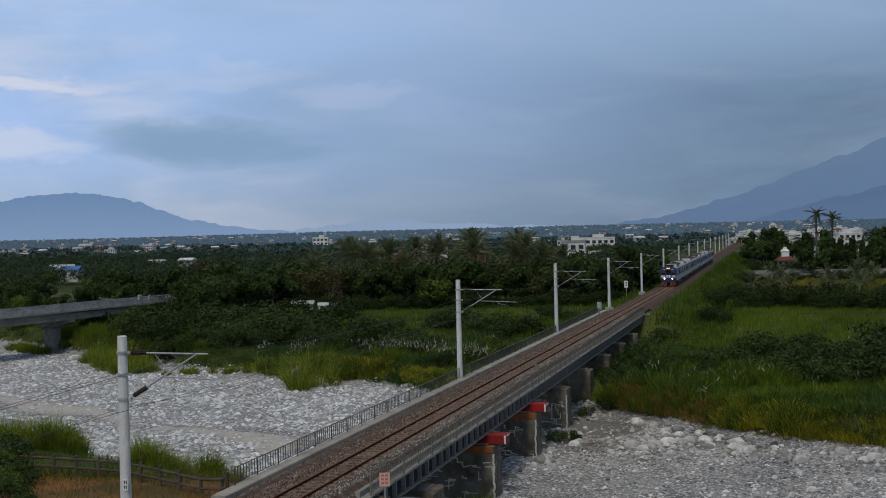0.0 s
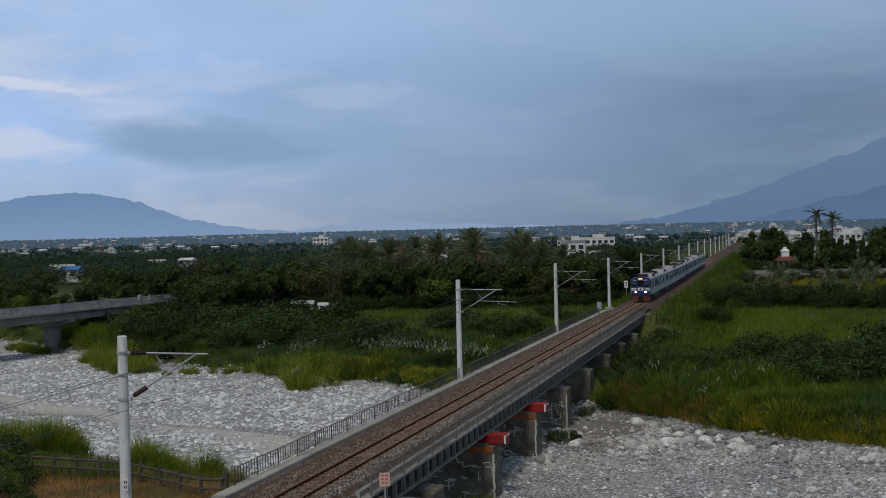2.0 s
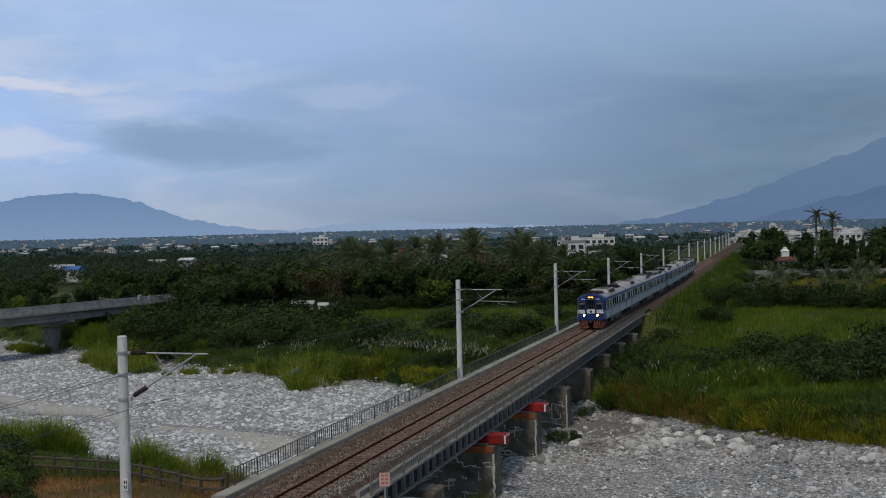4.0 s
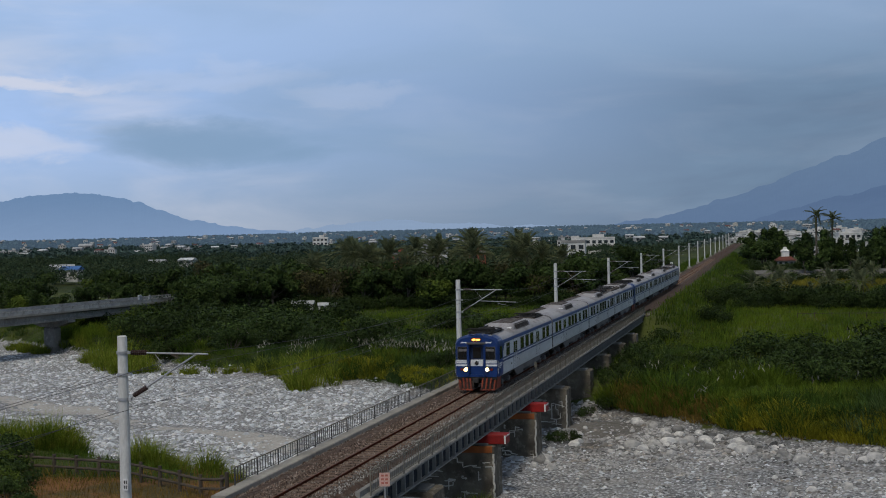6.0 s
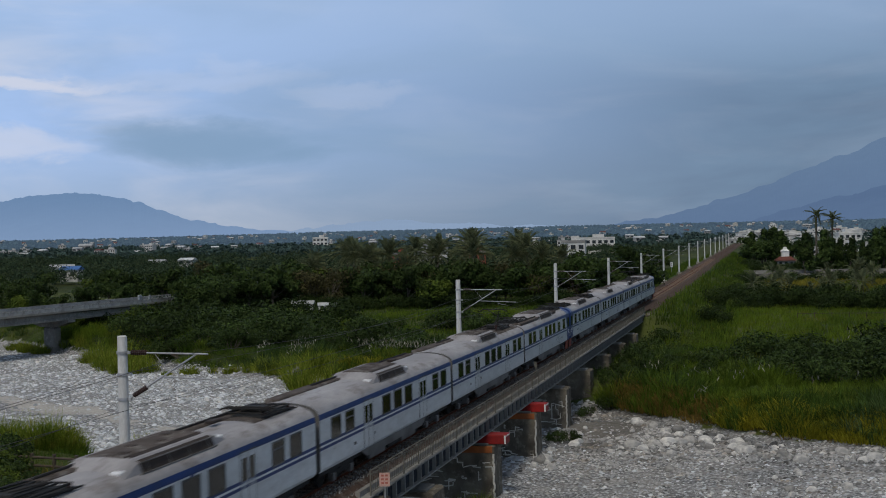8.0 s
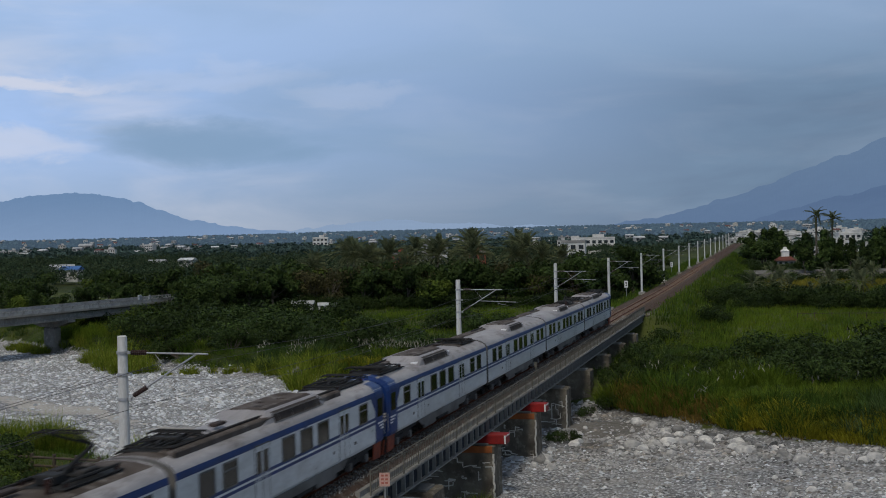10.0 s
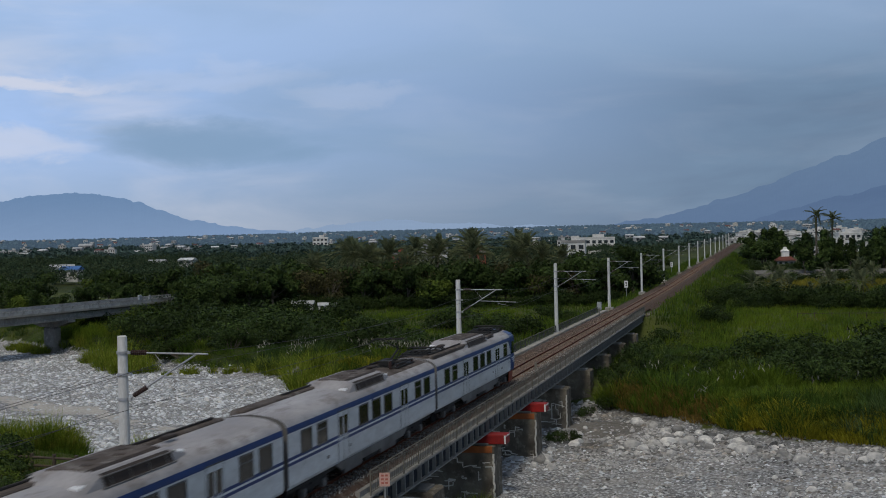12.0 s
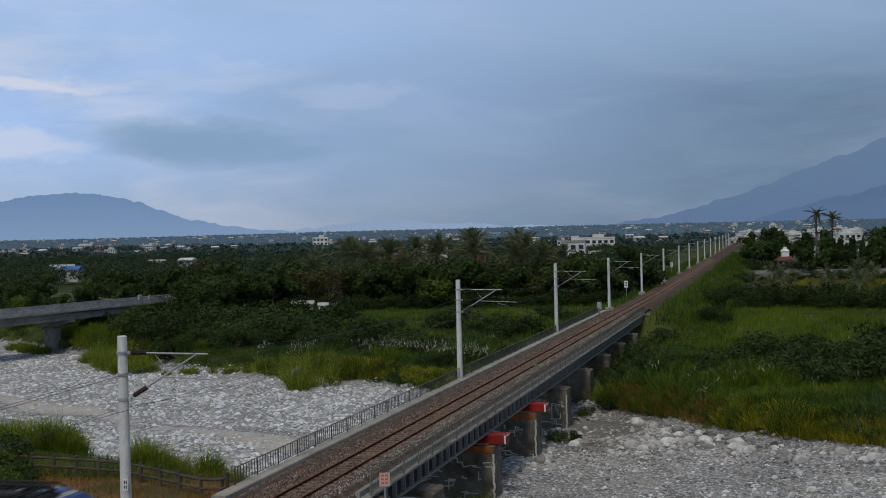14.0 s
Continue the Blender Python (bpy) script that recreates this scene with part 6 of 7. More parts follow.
def build_plants():
    rng = random.Random(77)

    def put(src, x, y, s, sx=1.0):
        plant(src, x, y, s * rng.uniform(0.88, 1.12), sx=sx)
    # shrub belt on the east flat
    for x, y, s in ((27.5, 106.5, 1.0), (25.1, 108, 1.05), (22.8, 106.5, 0.95), (20.6, 109.6, 1.05), (18.3, 111.5, 1.0), (16.4, 113.5, 0.9), (14.3, 117.5, 0.85), (12.1, 120, 0.7), (19.9, 123, 1.3), (17.5, 124, 1.15), (23.0, 120.5, 1.15), (27.0, 121, 1.3), (25, 126, 1.2), (29.5, 125, 1.35), (21.5, 127.5, 1.1), (30, 113, 1.1), (24, 114, 1.0), (28, 116, 1.1), (19, 117, 1.0), (33, 119, 1.2), (31.5, 108, 1.0), (34.5, 126, 1.2), (15.2, 122.5, 0.85), (21.6, 115.5, 0.95), (26.2, 112, 0.9)):
        put((SHRUB_C, SHRUB_A)[int(x * 3) % 2], x, y, s)
    for k in range(16):
        x = 8.5 + 9 * rng.random()
        put((SHRUB_A, SHRUB_B, SHRUB_C)[k % 3], x, 112 + 18 * rng.random(), rng.uniform(0.4, 0.75))
    # low dark scrub in the lee of the bridge piers
    for x, y, s in ((5.2, 101.5, 0.5), (4.4, 106, 0.6), (5.6, 110, 0.7), (4.6, 114, 0.6), (5.5, 119, 0.7), (4.9, 125, 0.7), (5.6, 131, 0.75), (5.2, 138, 0.8), (7.0, 106.5, 0.6), (7.2, 113, 0.65), (6.0, 145, 0.8)):
        put((SHRUB_A, SHRUB_C)[int(y) % 2], x, y, s)
    for k in range(26):
        x = 6 + 28 * rng.random()
        put((SHRUB_B, SHRUB_A, SHRUB_B)[k % 3], x, far_bank(x) + 4 + 16 * rng.random(), rng.uniform(0.3, 0.55))
    for x, y in ((6.5, 127), (8, 133), (12, 136), (6, 116), (7.5, 121), (9.5, 143), (15, 141)):
        put(SHRUB_B, x, y, rng.uniform(0.45, 0.8))
    # dark hedge and young palms behind the east field
    for k in range(26):
        x = 9.5 + k * 1.35 + rng.uniform(-0.4, 0.4)
        put((SHRUB_C, SHRUB_A)[k % 2], x, 214 + rng.uniform(-5, 12) + max(0, 14 - x) * 1.5, rng.uniform(0.85, 1.35))
    for k in range(12):
        put(PALM_D, 13 + 26 * rng.random(), 222 + 18 * rng.random(), rng.uniform(0.5, 0.85))
    for k in range(14):
        put((SHRUB_A, SHRUB_B)[k % 2], 12 + 30 * rng.random(), 240 + 30 * rng.random(), rng.uniform(0.7, 1.1))
    for k in range(26):
        y = 170 + 280 * rng.random()
        put((SHRUB_A, SHRUB_B, SHRUB_C)[k % 3], 6.5 + 4.5 * rng.random() + 0.01 * y, y, rng.uniform(0.5, 0.95))
    for k in range(24):
        put((SHRUB_C, SHRUB_A, SHRUB_B)[k % 3], 13 + 38 * rng.random(), 300 + 16 * rng.random(), rng.uniform(0.7, 1.1))
    for k in range(22):
        put((SHRUB_C, SHRUB_A)[k % 2], 12 + 40 * rng.random(), 374 + 60 * rng.random(), rng.uniform(0.6, 1.0))
    for k in range(6):
        put(PALM_D, 14 + 28 * rng.random(), 262 + 40 * rng.random(), rng.uniform(0.7, 1.0))
    # row of slim trees beyond the lot, and the dark clump by the line
    for k in range(11):
        put(TREE_D, 28.0 + 2.6 * k + rng.uniform(-0.6, 0.6), 368 + rng.uniform(-8, 16), rng.uniform(0.85, 1.1))
    for x, y, s in ((13.0, 452, 1.15), (15.5, 456, 1.2), (12, 470, 1.2), (18.5, 460, 1.1), (20, 470, 1.15), (16.5, 480, 1.3), (22.5, 466, 1.0), (24, 485, 1.0), (27, 480, 0.9)):
        put((TREE_D, TREE_A)[int(x) % 2], x, y, s, 1.25)
    put(PALM_C, 33.2, 420, 1.1)
    put(PALM_C, 38.6, 430, 0.98)
    put(PALM_C, 37.6, 436, 0.78)
    # shrubs on the west flat, from the bank to the meadow
    for k in range(52):
        x = -100 + 92 * rng.random()
        y = far_bank(x) + 6 + 30 * rng.random()
        if x > -45 and y > far_bank(x) + 20 and rng.random() < 0.6:
            continue
        put((SHRUB_A, SHRUB_C, SHRUB_B)[k % 3], x, y, rng.uniform(0.5, 0.9))
    for k in range(44):
        x = -98 + 62 * rng.random()
        put((SHRUB_C, SHRUB_B, SHRUB_A)[k % 3], x, far_bank(x) + 7 + 42 * rng.random(), rng.uniform(0.8, 1.6))
    for x, y, s in ((-62.6, 146, 1.2), (-61, 149, 1.3), (-55.6, 143.4, 1.15), (-52.5, 144, 1.2), (-46.8, 140, 1.05), (-45.5, 144, 1.25), (-41.5, 141.5, 1.1), (-40.3, 146, 1.25), (-35, 140.2, 1.0), (-31.6, 138.5, 1.1), (-28.8, 139, 1.15), (-29.2, 143.5, 1.1), (-49.8, 155, 1.3), (-57, 157, 1.4), (-63, 160, 1.4), (-26.5, 141.2, 0.9), (-37.5, 143, 1.0), (-58.6, 145.5, 1.2), (-49.5, 143.5, 1.1), (-53.5, 150, 1.3), (-44, 150, 1.15), (-19.2, 137, 0.55), (-66, 153, 1.3), (-70, 158, 1.3)):
        put((SHRUB_C, SHRUB_A)[int(abs(x) * 2) % 2], x, y, s)
    for x, y, s in ((-24, 166, 1.25), (-27, 167, 1.1), (-20, 163, 0.9), (-33, 163, 1.1), (-30, 152, 0.8), (-9, 166, 0.7), (-50, 150, 1.0), (-47, 146, 0.9), (-57, 155, 1.1), (-63, 160, 1.2)):
        put((SHRUB_C, SHRUB_A)[int(s * 10) % 2], x, y, s)
    for x, y, s in ((-15, 152, 1.0), (-17.5, 156, 1.1), (-13, 158, 0.9), (-42, 158, 1.1), (-46, 162, 1.2), (-38, 164, 1.0), (-55, 170, 1.3), (-60, 165, 1.2), (-65, 172, 1.3), (-70, 178, 1.3), (-52, 160, 1.0)):
        put(SHRUB_C, x, y, s)
    # the tree belt behind the meadow
    for k in range(74):
        u = k / 73
        x = -100 + 93 * u + rng.uniform(-1.5, 1.5)
        y = 212 + 18 * u + rng.uniform(0, 24)
        src = (TREE_A, TREE_A, TREE_B, TREE_A, TREE_A, TREE_C)[k % 6] if not -72 < x < -62 else TREE_C
        put(src, x, y, rng.uniform(0.85, 1.2))
    for k in range(90):
        x = -104 + 97 * rng.random()
        put((SHRUB_C, SHRUB_A)[k % 2], x, 210 + 0.19 * (x + 104) + 6 * rng.random(), rng.uniform(0.55, 1.0))
    # coconut palms over the belt
    for x, y, s in ((-37.5, 233, 1.05), (-40.5, 243, 0.9), (-32, 245, 0.85), (-29.5, 250, 0.95), (-27.0, 246, 0.95), (-24, 255, 0.8), (-47.5, 240, 1.0), (-51, 247, 0.95), (-55, 242, 0.85), (-59.5, 246, 1.05), (-62, 240, 0.9), (-67, 244, 0.92), (-70, 250, 1.0), (-65, 252, 0.95), (-73, 238, 0.8), (-57, 256, 1.1), (-44, 256, 1.0), (-35, 259, 1.0), (-77, 246, 0.85)):
        put((PALM_A, PALM_B)[int(abs(x)) % 2], x, y, s * 1.14)
    # trees by and below the road bridge
    for k in range(34):
        x = -150 + 66 * rng.random()
        y = 196 + 60 * rng.random()
        put((TREE_A, TREE_B, TREE_A)[k % 3], x, y, rng.uniform(0.6, 1.0))
    for x, y, s in ((-77, 190, 0.8), (-74, 196, 0.85), (-80, 200, 0.9), (-72, 188, 0.7), (-76, 206, 0.95)):
        put(TREE_A, x, y, s)
    for k in range(16):
        put((TREE_A, SHRUB_C)[k % 2], -77.5 + 4 * rng.random(), 186 + 3.2 * k + rng.random(), rng.uniform(0.75, 1.0))
    # west side of the line, past the bridge
    for k in range(40):
        y = 172 + 320 * rng.random()
        put((TREE_A, TREE_B, SHRUB_C, SHRUB_A)[k % 4], -9.5 - 9 * rng.random() - 0.015 * y, y + 6, rng.uniform(0.45, 0.8))
    for x, y, s in ((3.3, 86.0, 0.42), (4.1, 87.0, 0.34), (3.5, 99.0, 0.4)):
        put(SHRUB_A, x, y, s)
    # shade-green bushes by the timber fence
    for x, y, s in ((-18.6, 52.6, 0.75), (-20.5, 53, 0.9), (-17.2, 50.8, 0.6), (-16.3, 49.2, 0.55), (-15.0, 47.6, 0.5), (-18.5, 49.0, 0.75), (-22, 57.5, 0.7), (-13.4, 46.4, 0.3), (-10.6, 45.6, 0.25)):
        put((SHRUB_A, SHRUB_B)[int(s * 20) % 2], x, y, s)


build_plants()
for name, rows in FAR_SCRUB.items():
    solo("far_scrub", quads_mesh("far_scrub", np.concatenate(rows), bpy.data.materials[name], 3), None, "dark scrub and hedges beyond the meadows", "scrub", kind="stuff")
for ob in TEMPLATES:
    for o in (*ob.children_recursive, ob):
        bpy.data.objects.remove(o)


def build_far_woods():
    rng = np.random.default_rng(91)

    def woods(name, n, y0, y1, leaves, size, hmin, hmax, material, label, power):
        y = y0 + (y1 - y0) * rng.random(n) ** power
        x = 18 + y * rng.uniform(-0.78, 0.14, n)
        keep = (np.abs(x + 0.5) > 14 + 0.01 * y) | (y > 900)
        keep &= ~((x > 8) & (x < 80) & (y < 500))
        keep &= ~((x > -14) & (x < 30) & (y < 300))
        keep &= ~((np.abs(x + 82) < 9) & (y < 330))
        patch = np.array([wob(a, b, 0.012, 18) for a, b in zip(x, y)])
        keep &= patch > -0.38
        x, y = x[keep], y[keep]
        m = len(x)
        h = rng.uniform(hmin, hmax, m) * (1 + 0.25 * np.array([wob(a, b, 0.02, 19) for a, b in zip(x, y)]))
        z = np.array([plain_z(v) for v in y])
        r = h * rng.uniform(0.40, 0.62, m)
        d = unit(rng.normal(0, 1, (m, leaves, 3)))
        d[..., 2] = np.abs(d[..., 2]) * 1.0 - 0.25
        lump = 1 + 0.3 * np.sin(d[..., 0] * 5 + x[:, None]) * np.sin(d[..., 1] * 5 + y[:, None])
        c = np.stack([x, y, z + h * 0.5], 1)[:, None] + d * lump[..., None] * np.stack([r, r, h * 0.48], 1)[:, None] * rng.uniform(0.7, 1.0, (m, leaves, 1))
        q = leaf_quads(c.reshape(-1, 3), d.reshape(-1, 3), size * rng.uniform(0.6, 1.4, m * leaves), rng, 0.3)
        solo(name, quads_mesh(name, q, material, 3), None, label, "woods", kind="stuff")

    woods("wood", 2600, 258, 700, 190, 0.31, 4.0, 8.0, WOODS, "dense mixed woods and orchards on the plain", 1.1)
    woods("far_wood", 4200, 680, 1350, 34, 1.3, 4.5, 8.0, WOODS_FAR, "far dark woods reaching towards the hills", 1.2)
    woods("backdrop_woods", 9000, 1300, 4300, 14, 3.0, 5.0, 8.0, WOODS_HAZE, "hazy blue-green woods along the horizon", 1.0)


build_far_woods()

# ---------- road bridge ----------


def build_road_bridge():
    m = Matrix.Translation((-83.6, 159.5, -0.35)) @ Matrix.Rotation(-math.atan2(4.4, 44.5), 4, "Z")
    b = thing("road_bridge", "weathered concrete road bridge with solid parapets on round-headed piers", "bridge", kind="structure", at=m)
    y0, y1 = -112.0, 42.0
    part("deck", Shape().prism([(-8.0, 0.45), (-8.0, 0.72), (0.0, 0.72), (0.0, 0.45), (-0.7, 0.36), (-7.3, 0.36)], y0, y1), CONC_PALE, b, "pale concrete deck edge")
    part("carriageway", Shape().box(-7.6, -0.4, y0, y1, 0.724, 0.76), ASPHALT, b)
    for x in (-7.8, -0.25):
        y = y0
        while y < y1:
            part("parapet", Shape().prism([(x - 0.1, 0.722), (x - 0.08, 1.17), (x - 0.12, 1.27), (x + 0.14, 1.27), (x + 0.1, 1.17), (x + 0.12, 0.722)], y, min(y + 7.95, y1)), PARAPET, b, "stained concrete parapet")
            y += 8.0
    for x in (-6.9, -4.9, -2.9, -0.9):
        part("beam", Shape().prism([(x - 0.3, -0.75), (x + 0.3, -0.75), (x + 0.3, -0.5), (x + 0.12, -0.35), (x + 0.12, 0.2), (x + 0.35, 0.355), (x - 0.35, 0.355), (x - 0.12, 0.2), (x - 0.12, -0.35), (x - 0.3, -0.5)], y0, y1), CONC, b)
    for y in (-102, -75.5, -49.0, -22.5, 4.0, 30.5):
        p = part("pier", Shape().box(-5.2, -2.8, y - 0.75, y + 0.75, -7.6, -1.75, 0.3), CONC, b, "grey concrete pier")
        part("pier_cap", Shape().prism([(-7.6, -0.76), (-7.6, -1.1), (-5.4, -1.8), (-2.6, -1.8), (-0.4, -1.1), (-0.4, -0.76)], y - 0.85, y + 0.85), CONC, p)
    # tied end: embankment wall where the road meets the plain
    part("abutment", Shape().box(-8.2, 0.2, y1, y1 + 3, -4.5, 0.7, 0.05), CONC, b)
    part("service_box", Shape().box(-0.35, -0.05, 21, 21.8, 1.275, 2.1, 0.03).box(-0.3, -0.1, 24, 24.5, 1.275, 1.95, 0.03), STEEL, b)
    r = Shape().prism([(-12, -4.5), (-8.2, 0.2), (0.2, 0.2), (3, -4.5)], y1 + 3, y1 + 45)
    part("approach_bank", r, TURF, b)


build_road_bridge()

# ---------- timber fence, markers ----------


def build_timber_fence():
    f = thing("timber_fence", "low weathered timber post-and-rail fence by brown soil", "fence")
    way = [(-22.5, 55.6), (-19.7, 54.8), (-12.3, 53.0), (-5.4, 49.4), (-4.4, 47.8)]
    pts = []
    for (a, b), (c, d) in zip(way, way[1:]):
        n = max(1, round(math.hypot(c - a, d - b) / 1.6))
        pts += [(a + (c - a) * k / n, b + (d - b) * k / n) for k in range(n)]
    pts.append(way[-1])
    tops = []
    for k, (x, y) in enumerate(pts):
        z = ground_z(x, y)
        part("post", Shape().tube((x, y, z - 0.3), (x + 0.03 * wob(k, 0, 2.2), y, z + 0.98), 0.10, 0.09, 8), TIMBER, f)
        tops.append((x, y, z))
    for a, b in zip(tops, tops[1:]):
        for h in (0.78, 0.36):
            part("rail", Shape().tube((a[0], a[1], a[2] + h), (b[0], b[1], b[2] + h), 0.068, 0.064, 7), TIMBER, f)


build_timber_fence()


def build_markers():
    s = thing("trackside_sign", "faded pink trackside sign on a thin post", "sign", at=Matrix.Translation((2.98, 46.8, 0)) @ Matrix.Rotation(radians(14), 4, "Z"))
    part("post", Shape().tube((0, 0.02, -1.6), (0, 0.02, -0.02), 0.03, None, 8), STEEL, s)
    part("plate", Shape().box(-0.21, 0.21, -0.02, 0.0, -0.10, 0.45), PINK, s)
    bars = Shape()
    for r in range(3):
        for c in range(2):
            bars.box(-0.14 + 0.16 * c, -0.03 + 0.16 * c, -0.024, -0.02, 0.30 - 0.15 * r, 0.38 - 0.15 * r)
    part("lettering_bars", bars, SIGN_MARK, s, "faded reddish marking")
    # slim pickets between rails and railing
    for x, y in ((1.75, 86.5), (-2.2, 150.0)):
        p = thing("track_marker", "short grey concrete track marker beside the ballast", "marker post", at=Matrix.Translation((x, y, 0)))
        part("post", Shape().box(-0.05, 0.05, -0.05, 0.05, -0.45, 0.55, 0.01), RAILING, p)
        part("plate", Shape().box(-0.09, 0.09, -0.07, -0.05, 0.45, 0.80, 0.005), RAILING, p)
    for x, y, z in ((-6.5, 218.0, -0.1), (-7.5, 337.0, 0.3)):
        p = thing("location_board", "small white board with two dark marks on a post", "sign", at=Matrix.Translation((x, y, z)))
        part("post", Shape().tube((0, 0, -3.5), (0, 0, 0.6), 0.05, None, 8), STEEL, p)
        part("board", Shape().box(-0.32, 0.32, -0.05, -0.02, 0.5, 1.7), WHITEP, p)
        part("marks", Shape().box(-0.12, 0.16, -0.056, -0.051, 1.2, 1.5).box(-0.12, 0.16, -0.056, -0.051, 0.75, 1.05), T_FRAME, p)
    c = thing("equipment_cabinet", "small grey trackside cabinet on a post", "cabinet", at=Matrix.Translation((-4.6, 168.0, -0.4)))
    part("box", Shape().box(-0.3, 0.3, -0.2, 0.2, 0.0, 1.0, 0.03), STEEL, c)
    part("leg", Shape().box(-0.2, 0.2, -0.15, 0.15, -1.4, 0.0), CONC, c)


build_markers()

# ---------- houses ----------


def house_template(name, label, w, d, h, wall, roof_mat, roof, cols, rows):
    t = thing(name, label, "house")
    part("wall", Shape().box(-w / 2, w / 2, -d / 2, d / 2, -1.5, h), wall, t)
    if roof == "flat":
        part("roof", Shape().box(-w / 2 - 0.2, w / 2 + 0.2, -d / 2 - 0.2, d / 2 + 0.2, h, h + 0.25).box(-w / 2 - 0.1, w / 2 + 0.1, -d / 2 - 0.1, -d / 2 + 0.1, h + 0.25, h + 0.95).box(-w / 2 - 0.1, -w / 2 + 0.1, -d / 2 + 0.1, d / 2, h + 0.25, h + 0.95).box(w / 2 - 0.1, w / 2 + 0.1, -d / 2 + 0.1, d / 2, h + 0.25, h + 0.95), roof_mat, t)
        part("stair_head", Shape().box(-w * 0.1, w * 0.22, -d * 0.1, d * 0.3, h + 0.25, h + 2.6), wall, t)
    else:
        s = Shape()
        s.v += [(-w / 2 - 0.4, -d / 2 - 0.4, h - 0.1), (w / 2 + 0.4, -d / 2 - 0.4, h - 0.1), (w / 2 + 0.4, d / 2 + 0.4, h - 0.1), (-w / 2 - 0.4, d / 2 + 0.4, h - 0.1), (-w / 2 - 0.4, 0, h + d * 0.22), (w / 2 + 0.4, 0, h + d * 0.22)]
        s.f += [(0, 1, 5, 4), (2, 3, 4, 5), (0, 4, 3), (1, 2, 5), (0, 3, 2, 1)]
        part("roof", s, roof_mat, t)
    for r in range(rows):
        for c in range(cols):
            x = -w / 2 + w * (c + 0.5) / cols
            z = h * (r + 0.5) / rows
            ww, hh = w / cols * 0.30, h / rows * 0.24
            part("window", Shape().box(x - ww, x + ww, -d / 2 - 0.06, -d / 2 - 0.02, z - hh, z + hh), PANE, t)
    return t


def build_houses():
    rng = random.Random(123)
    H = [house_template("house", "white rendered flat-roofed town house", 9, 8, 6.4, WALL_W, WALL_G, "flat", 3, 2),
         house_template("house", "white three-storey block with a flat roof", 13, 9, 9.5, WALL_W, WALL_W, "flat", 4, 3),
         house_template("house", "low farm shed with a pale tin roof", 11, 7, 3.2, WALL_G, ROOF_G, "gable", 2, 1),
         house_template("house", "grey concrete house with a flat roof", 8, 8, 6.4, WALL_G, WALL_G, "flat", 2, 2),
         house_template("house", "low house with a red tin roof", 9, 7, 3.4, WALL_W, ROOF_R, "gable", 2, 1)]
    special = [house_template("house", "long white two-storey villa among trees", 21, 10, 7.2, WALL_W, WALL_W, "flat", 6, 2),
               house_template("house", "red brick house behind palm trees", 6, 7, 6.2, WALL_R, WALL_G, "flat", 2, 2),
               house_template("shed", "white open farm shed at the meadow's edge", 7.5, 5, 2.6, WALL_W, ROOF_G, "gable", 2, 1),
               house_template("shed", "low shed with a blue tin roof", 6, 5, 2.6, WALL_W, ROOF_B, "gable", 2, 1),
               house_template("shed", "small shed with a pinkish red roof", 4.5, 4, 2.3, WALL_W, WALL_R, "gable", 1, 1)]

    def put(src, x, y, s=1.0, turn=None, lift=0.0):
        ob = copy_thing(src, Matrix.Translation((x, y, plain_z(y) + lift)) @ Matrix.Rotation(radians(rng.uniform(-25, 35)) if turn is None else radians(turn), 4, "Z"))
        ob.scale = (s, s, s)
    put(special[0], -76, 690, 0.95, 12, 1.6)
    put(H[0], -106, 755, 0.75, 10, 2.0)
    put(special[1], -60, 330, 0.75, 15, 3.6)
    put(special[1], -77, 285, 0.55, 10, 2.0)
    put(special[1], -87, 345, 0.7, 20, 3.8)
    put(special[2], -67.5, 217, 0.55, 12)
    put(special[2], -62.5, 217, 0.45, 20)
    put(special[4], -86.5, 212, 1.0, 15)
    put(H[2], -222, 450, 0.6, 10, 3.2)
    put(H[2], -211, 455, 0.6, -5, 3.6)
    put(special[3], -203, 356, 1.0, 10, 2.5)
    put(special[2], -209, 360, 1.0, 30, 3.0)
    put(H[1], -362, 1010, 1.0, 15, 2)
    put(H[0], -782, 1270, 0.9, 20, 3)
    put(H[2], -735, 1245, 1.4, 10, 4)
    put(H[0], -96, 420, 0.8, 10, 3.5)
    put(H[0], -47, 420, 0.9, 5, 3.8)
    put(H[3], -130, 520, 0.9, 15, 3)
    # the town to the right of the line and the scattered villages over the plain
    for k in range(46):
        y = 520 + 700 * rng.random()
        put(H[(0, 1, 3, 0, 2, 1)[k % 6]], 24 + y * rng.uniform(0.0, 0.075), y, rng.uniform(0.6, 0.9), None, 0.5)
    for k in range(110):
        y = 750 + 2300 * rng.random() ** 1.2
        put(H[(0, 1, 2, 0, 3, 4, 0)[k % 7]], 18 + y * rng.uniform(-0.70, 0.08), y, rng.uniform(0.45, 0.75), None, rng.uniform(2.5, 5.0))
    for k in range(90):
        y = 900 + 2000 * rng.random()
        put(H[(2, 4, 2)[k % 3]], 18 + y * rng.uniform(-0.70, 0.10), y, rng.uniform(0.5, 0.85), None, rng.uniform(3.5, 6.5))
    for k in range(26):
        y = 560 + 600 * rng.random()
        put(H[(0, 3, 1)[k % 3]], -8 + 18 * rng.random(), y + 220, rng.uniform(0.55, 0.8), None, 0)
    for ob in H + special:
        for o in (*ob.children_recursive, ob):
            bpy.data.objects.remove(o)


build_houses()


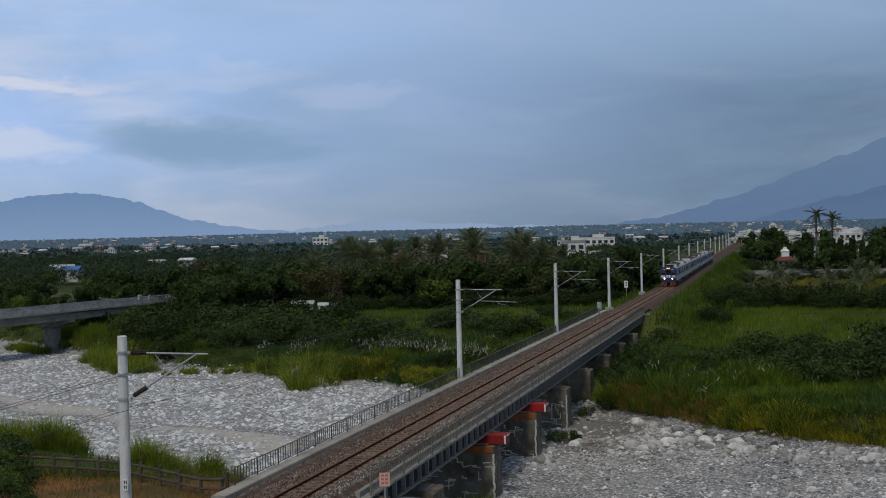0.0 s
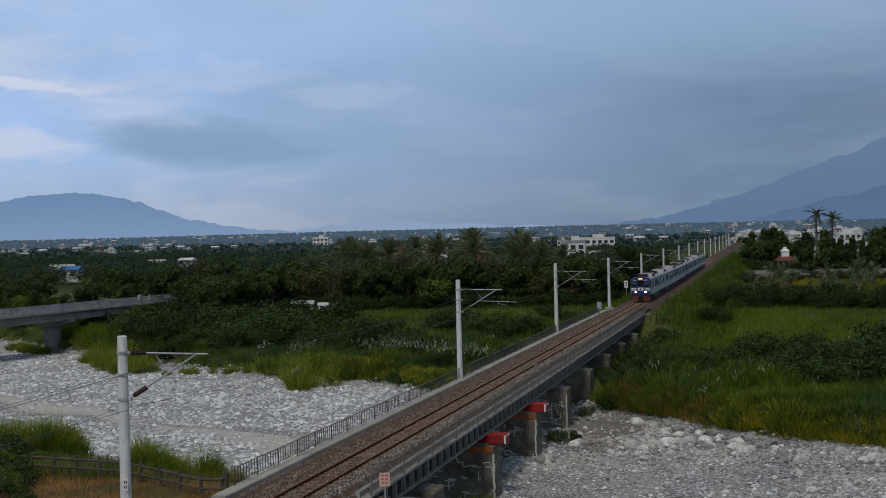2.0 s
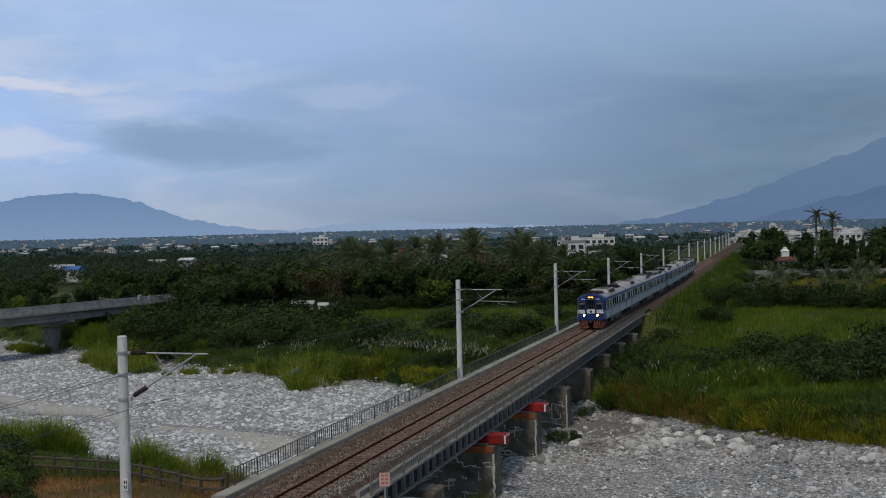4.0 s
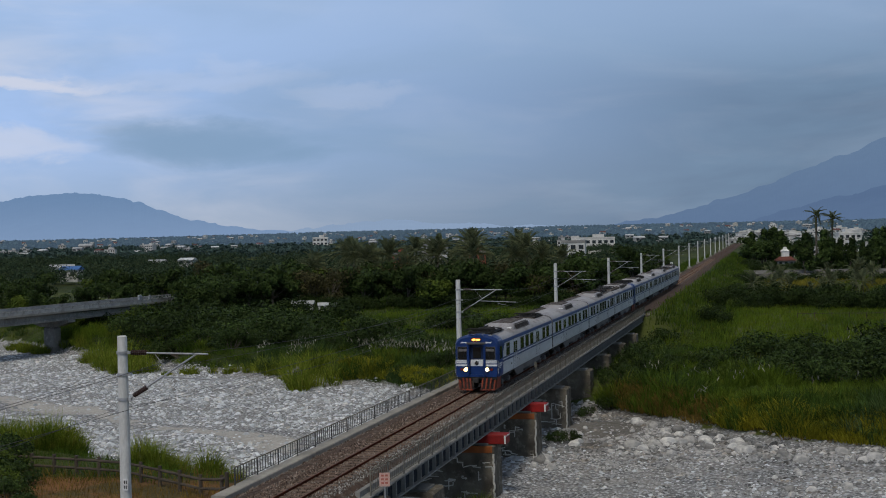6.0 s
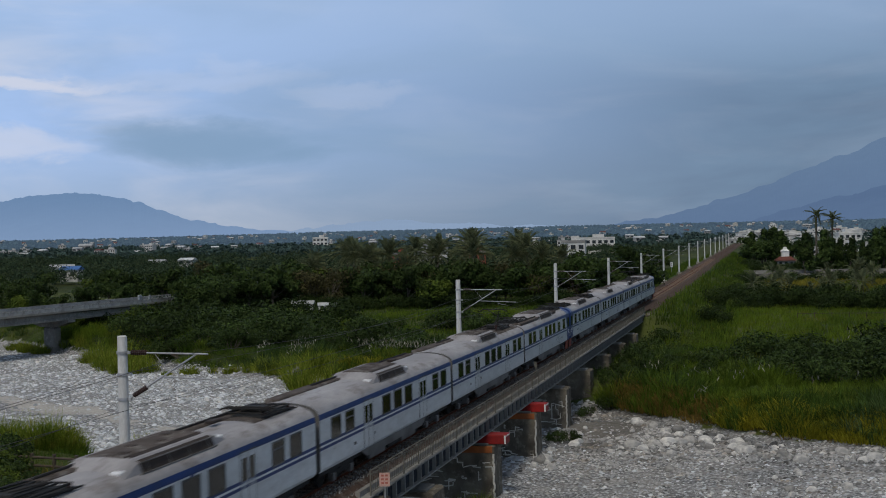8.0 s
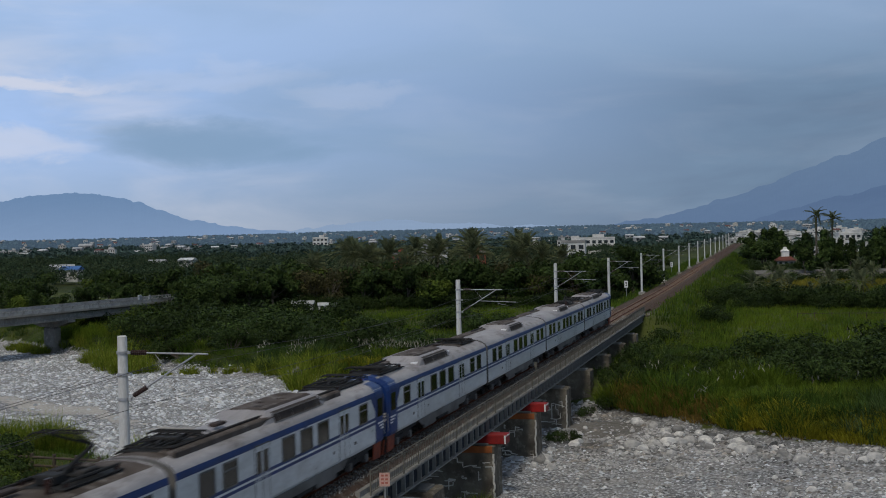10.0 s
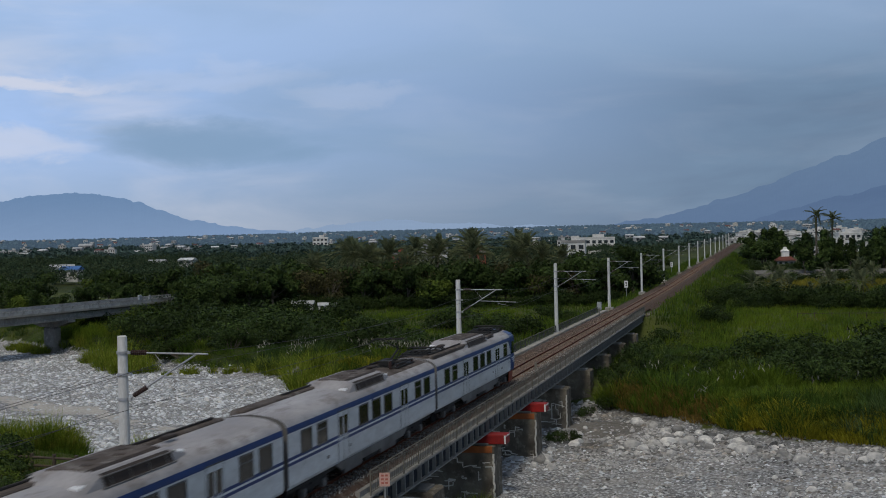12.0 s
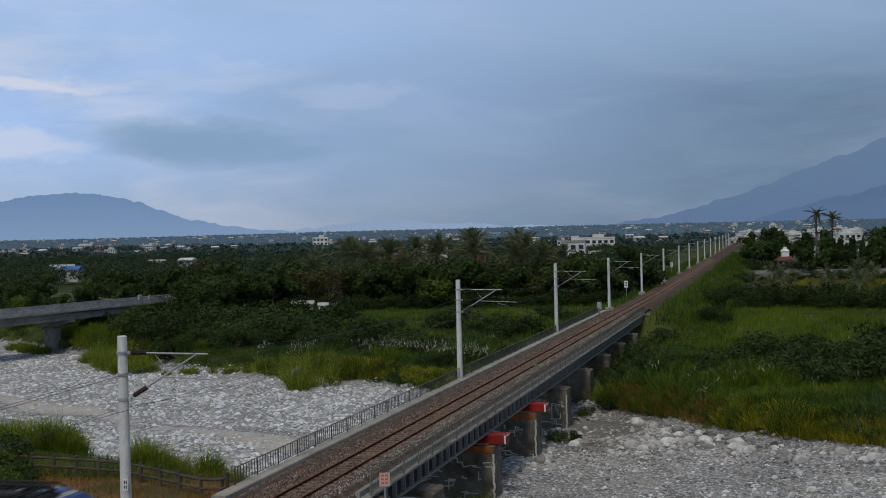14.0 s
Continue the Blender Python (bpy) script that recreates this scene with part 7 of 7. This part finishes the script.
def build_shrine():
    """A small white-towered hall with a red hipped roof beyond the lot."""
    t = thing("shrine", "small hall with a dark red hipped roof and a white turret", "shrine", at=Matrix.Translation((23.6, 452, plain_z(452) - 0.6)) @ Matrix.Rotation(radians(8), 4, "Z"))
    t.scale = (0.8, 0.8, 0.78)
    part("wall", Shape().box(-3.8, 3.8, -3, 3, -1, 2.4), WALL_G, t)

    def hip(w, d, z0, z1, tw, td):
        s = Shape()
        s.v += [(-w, -d, z0), (w, -d, z0), (w, d, z0), (-w, d, z0), (-tw, -td, z1), (tw, -td, z1), (tw, td, z1), (-tw, td, z1)]
        s.f += [(0, 1, 5, 4), (1, 2, 6, 5), (2, 3, 7, 6), (3, 0, 4, 7), (4, 5, 6, 7), (3, 2, 1, 0)]
        return s
    part("roof", hip(4.8, 4.0, 2.4, 4.2, 2.2, 1.6), ROOF_R, t, "dark red tin roof")
    part("turret", Shape().box(-1.7, 1.7, -1.4, 1.4, 4.1, 6.6, 0.1), WHITEP, t, "white turret")
    part("turret_roof", hip(2.1, 1.8, 6.6, 7.6, 0.7, 0.6), WHITEP, t)
    part("finial", Shape().box(-0.8, 0.8, -0.6, 0.6, 7.5, 8.5, 0.1), WHITEP, t)
    for x in (-2.4, 0.0, 2.4):
        part("window", Shape().box(x - 0.6, x + 0.6, -3.06, -3.0, 0.6, 1.8), PANE, t)
    w = thing("lot_wall", "low grey wall along the gravel lot", "wall", kind="structure")
    y = 366.0
    part("wall_panel", Shape().box(11.0, 75.0, y, y + 0.3, -4, plain_z(y) + 0.9), CONC, w)
    part("coping", Shape().box(10.9, 75.1, y - 0.08, y + 0.38, plain_z(y) + 0.9, plain_z(y) + 1.0), CONC, w)
    w2 = thing("field_fence", "thin dark rail fence along the meadow", "fence", kind="structure")
    for k in range(16):
        x = 22 + 2.4 * k
        part("post", Shape().box(x - 0.05, x + 0.05, 186.95, 187.05, -4, -2.2), TIMBER, w2)
    part("rail", Shape().tube((22, 187, -2.35), (58, 187, -2.35), 0.04, None, 6), TIMBER, w2)


build_shrine()


def build_crops():
    rng = np.random.default_rng(55)
    p = np.array([(rng.uniform(17, 58), rng.uniform(262, 312)) for _ in range(2200)])
    solo("crop_field", quads_mesh("crop_field", blades(p, 0.7, 1.5, 0.12, 6, 0.5, rng, 0.6, two=False), CROP), None, "ripe yellow crop in a small field", "crop", kind="stuff")


build_crops()


motions()
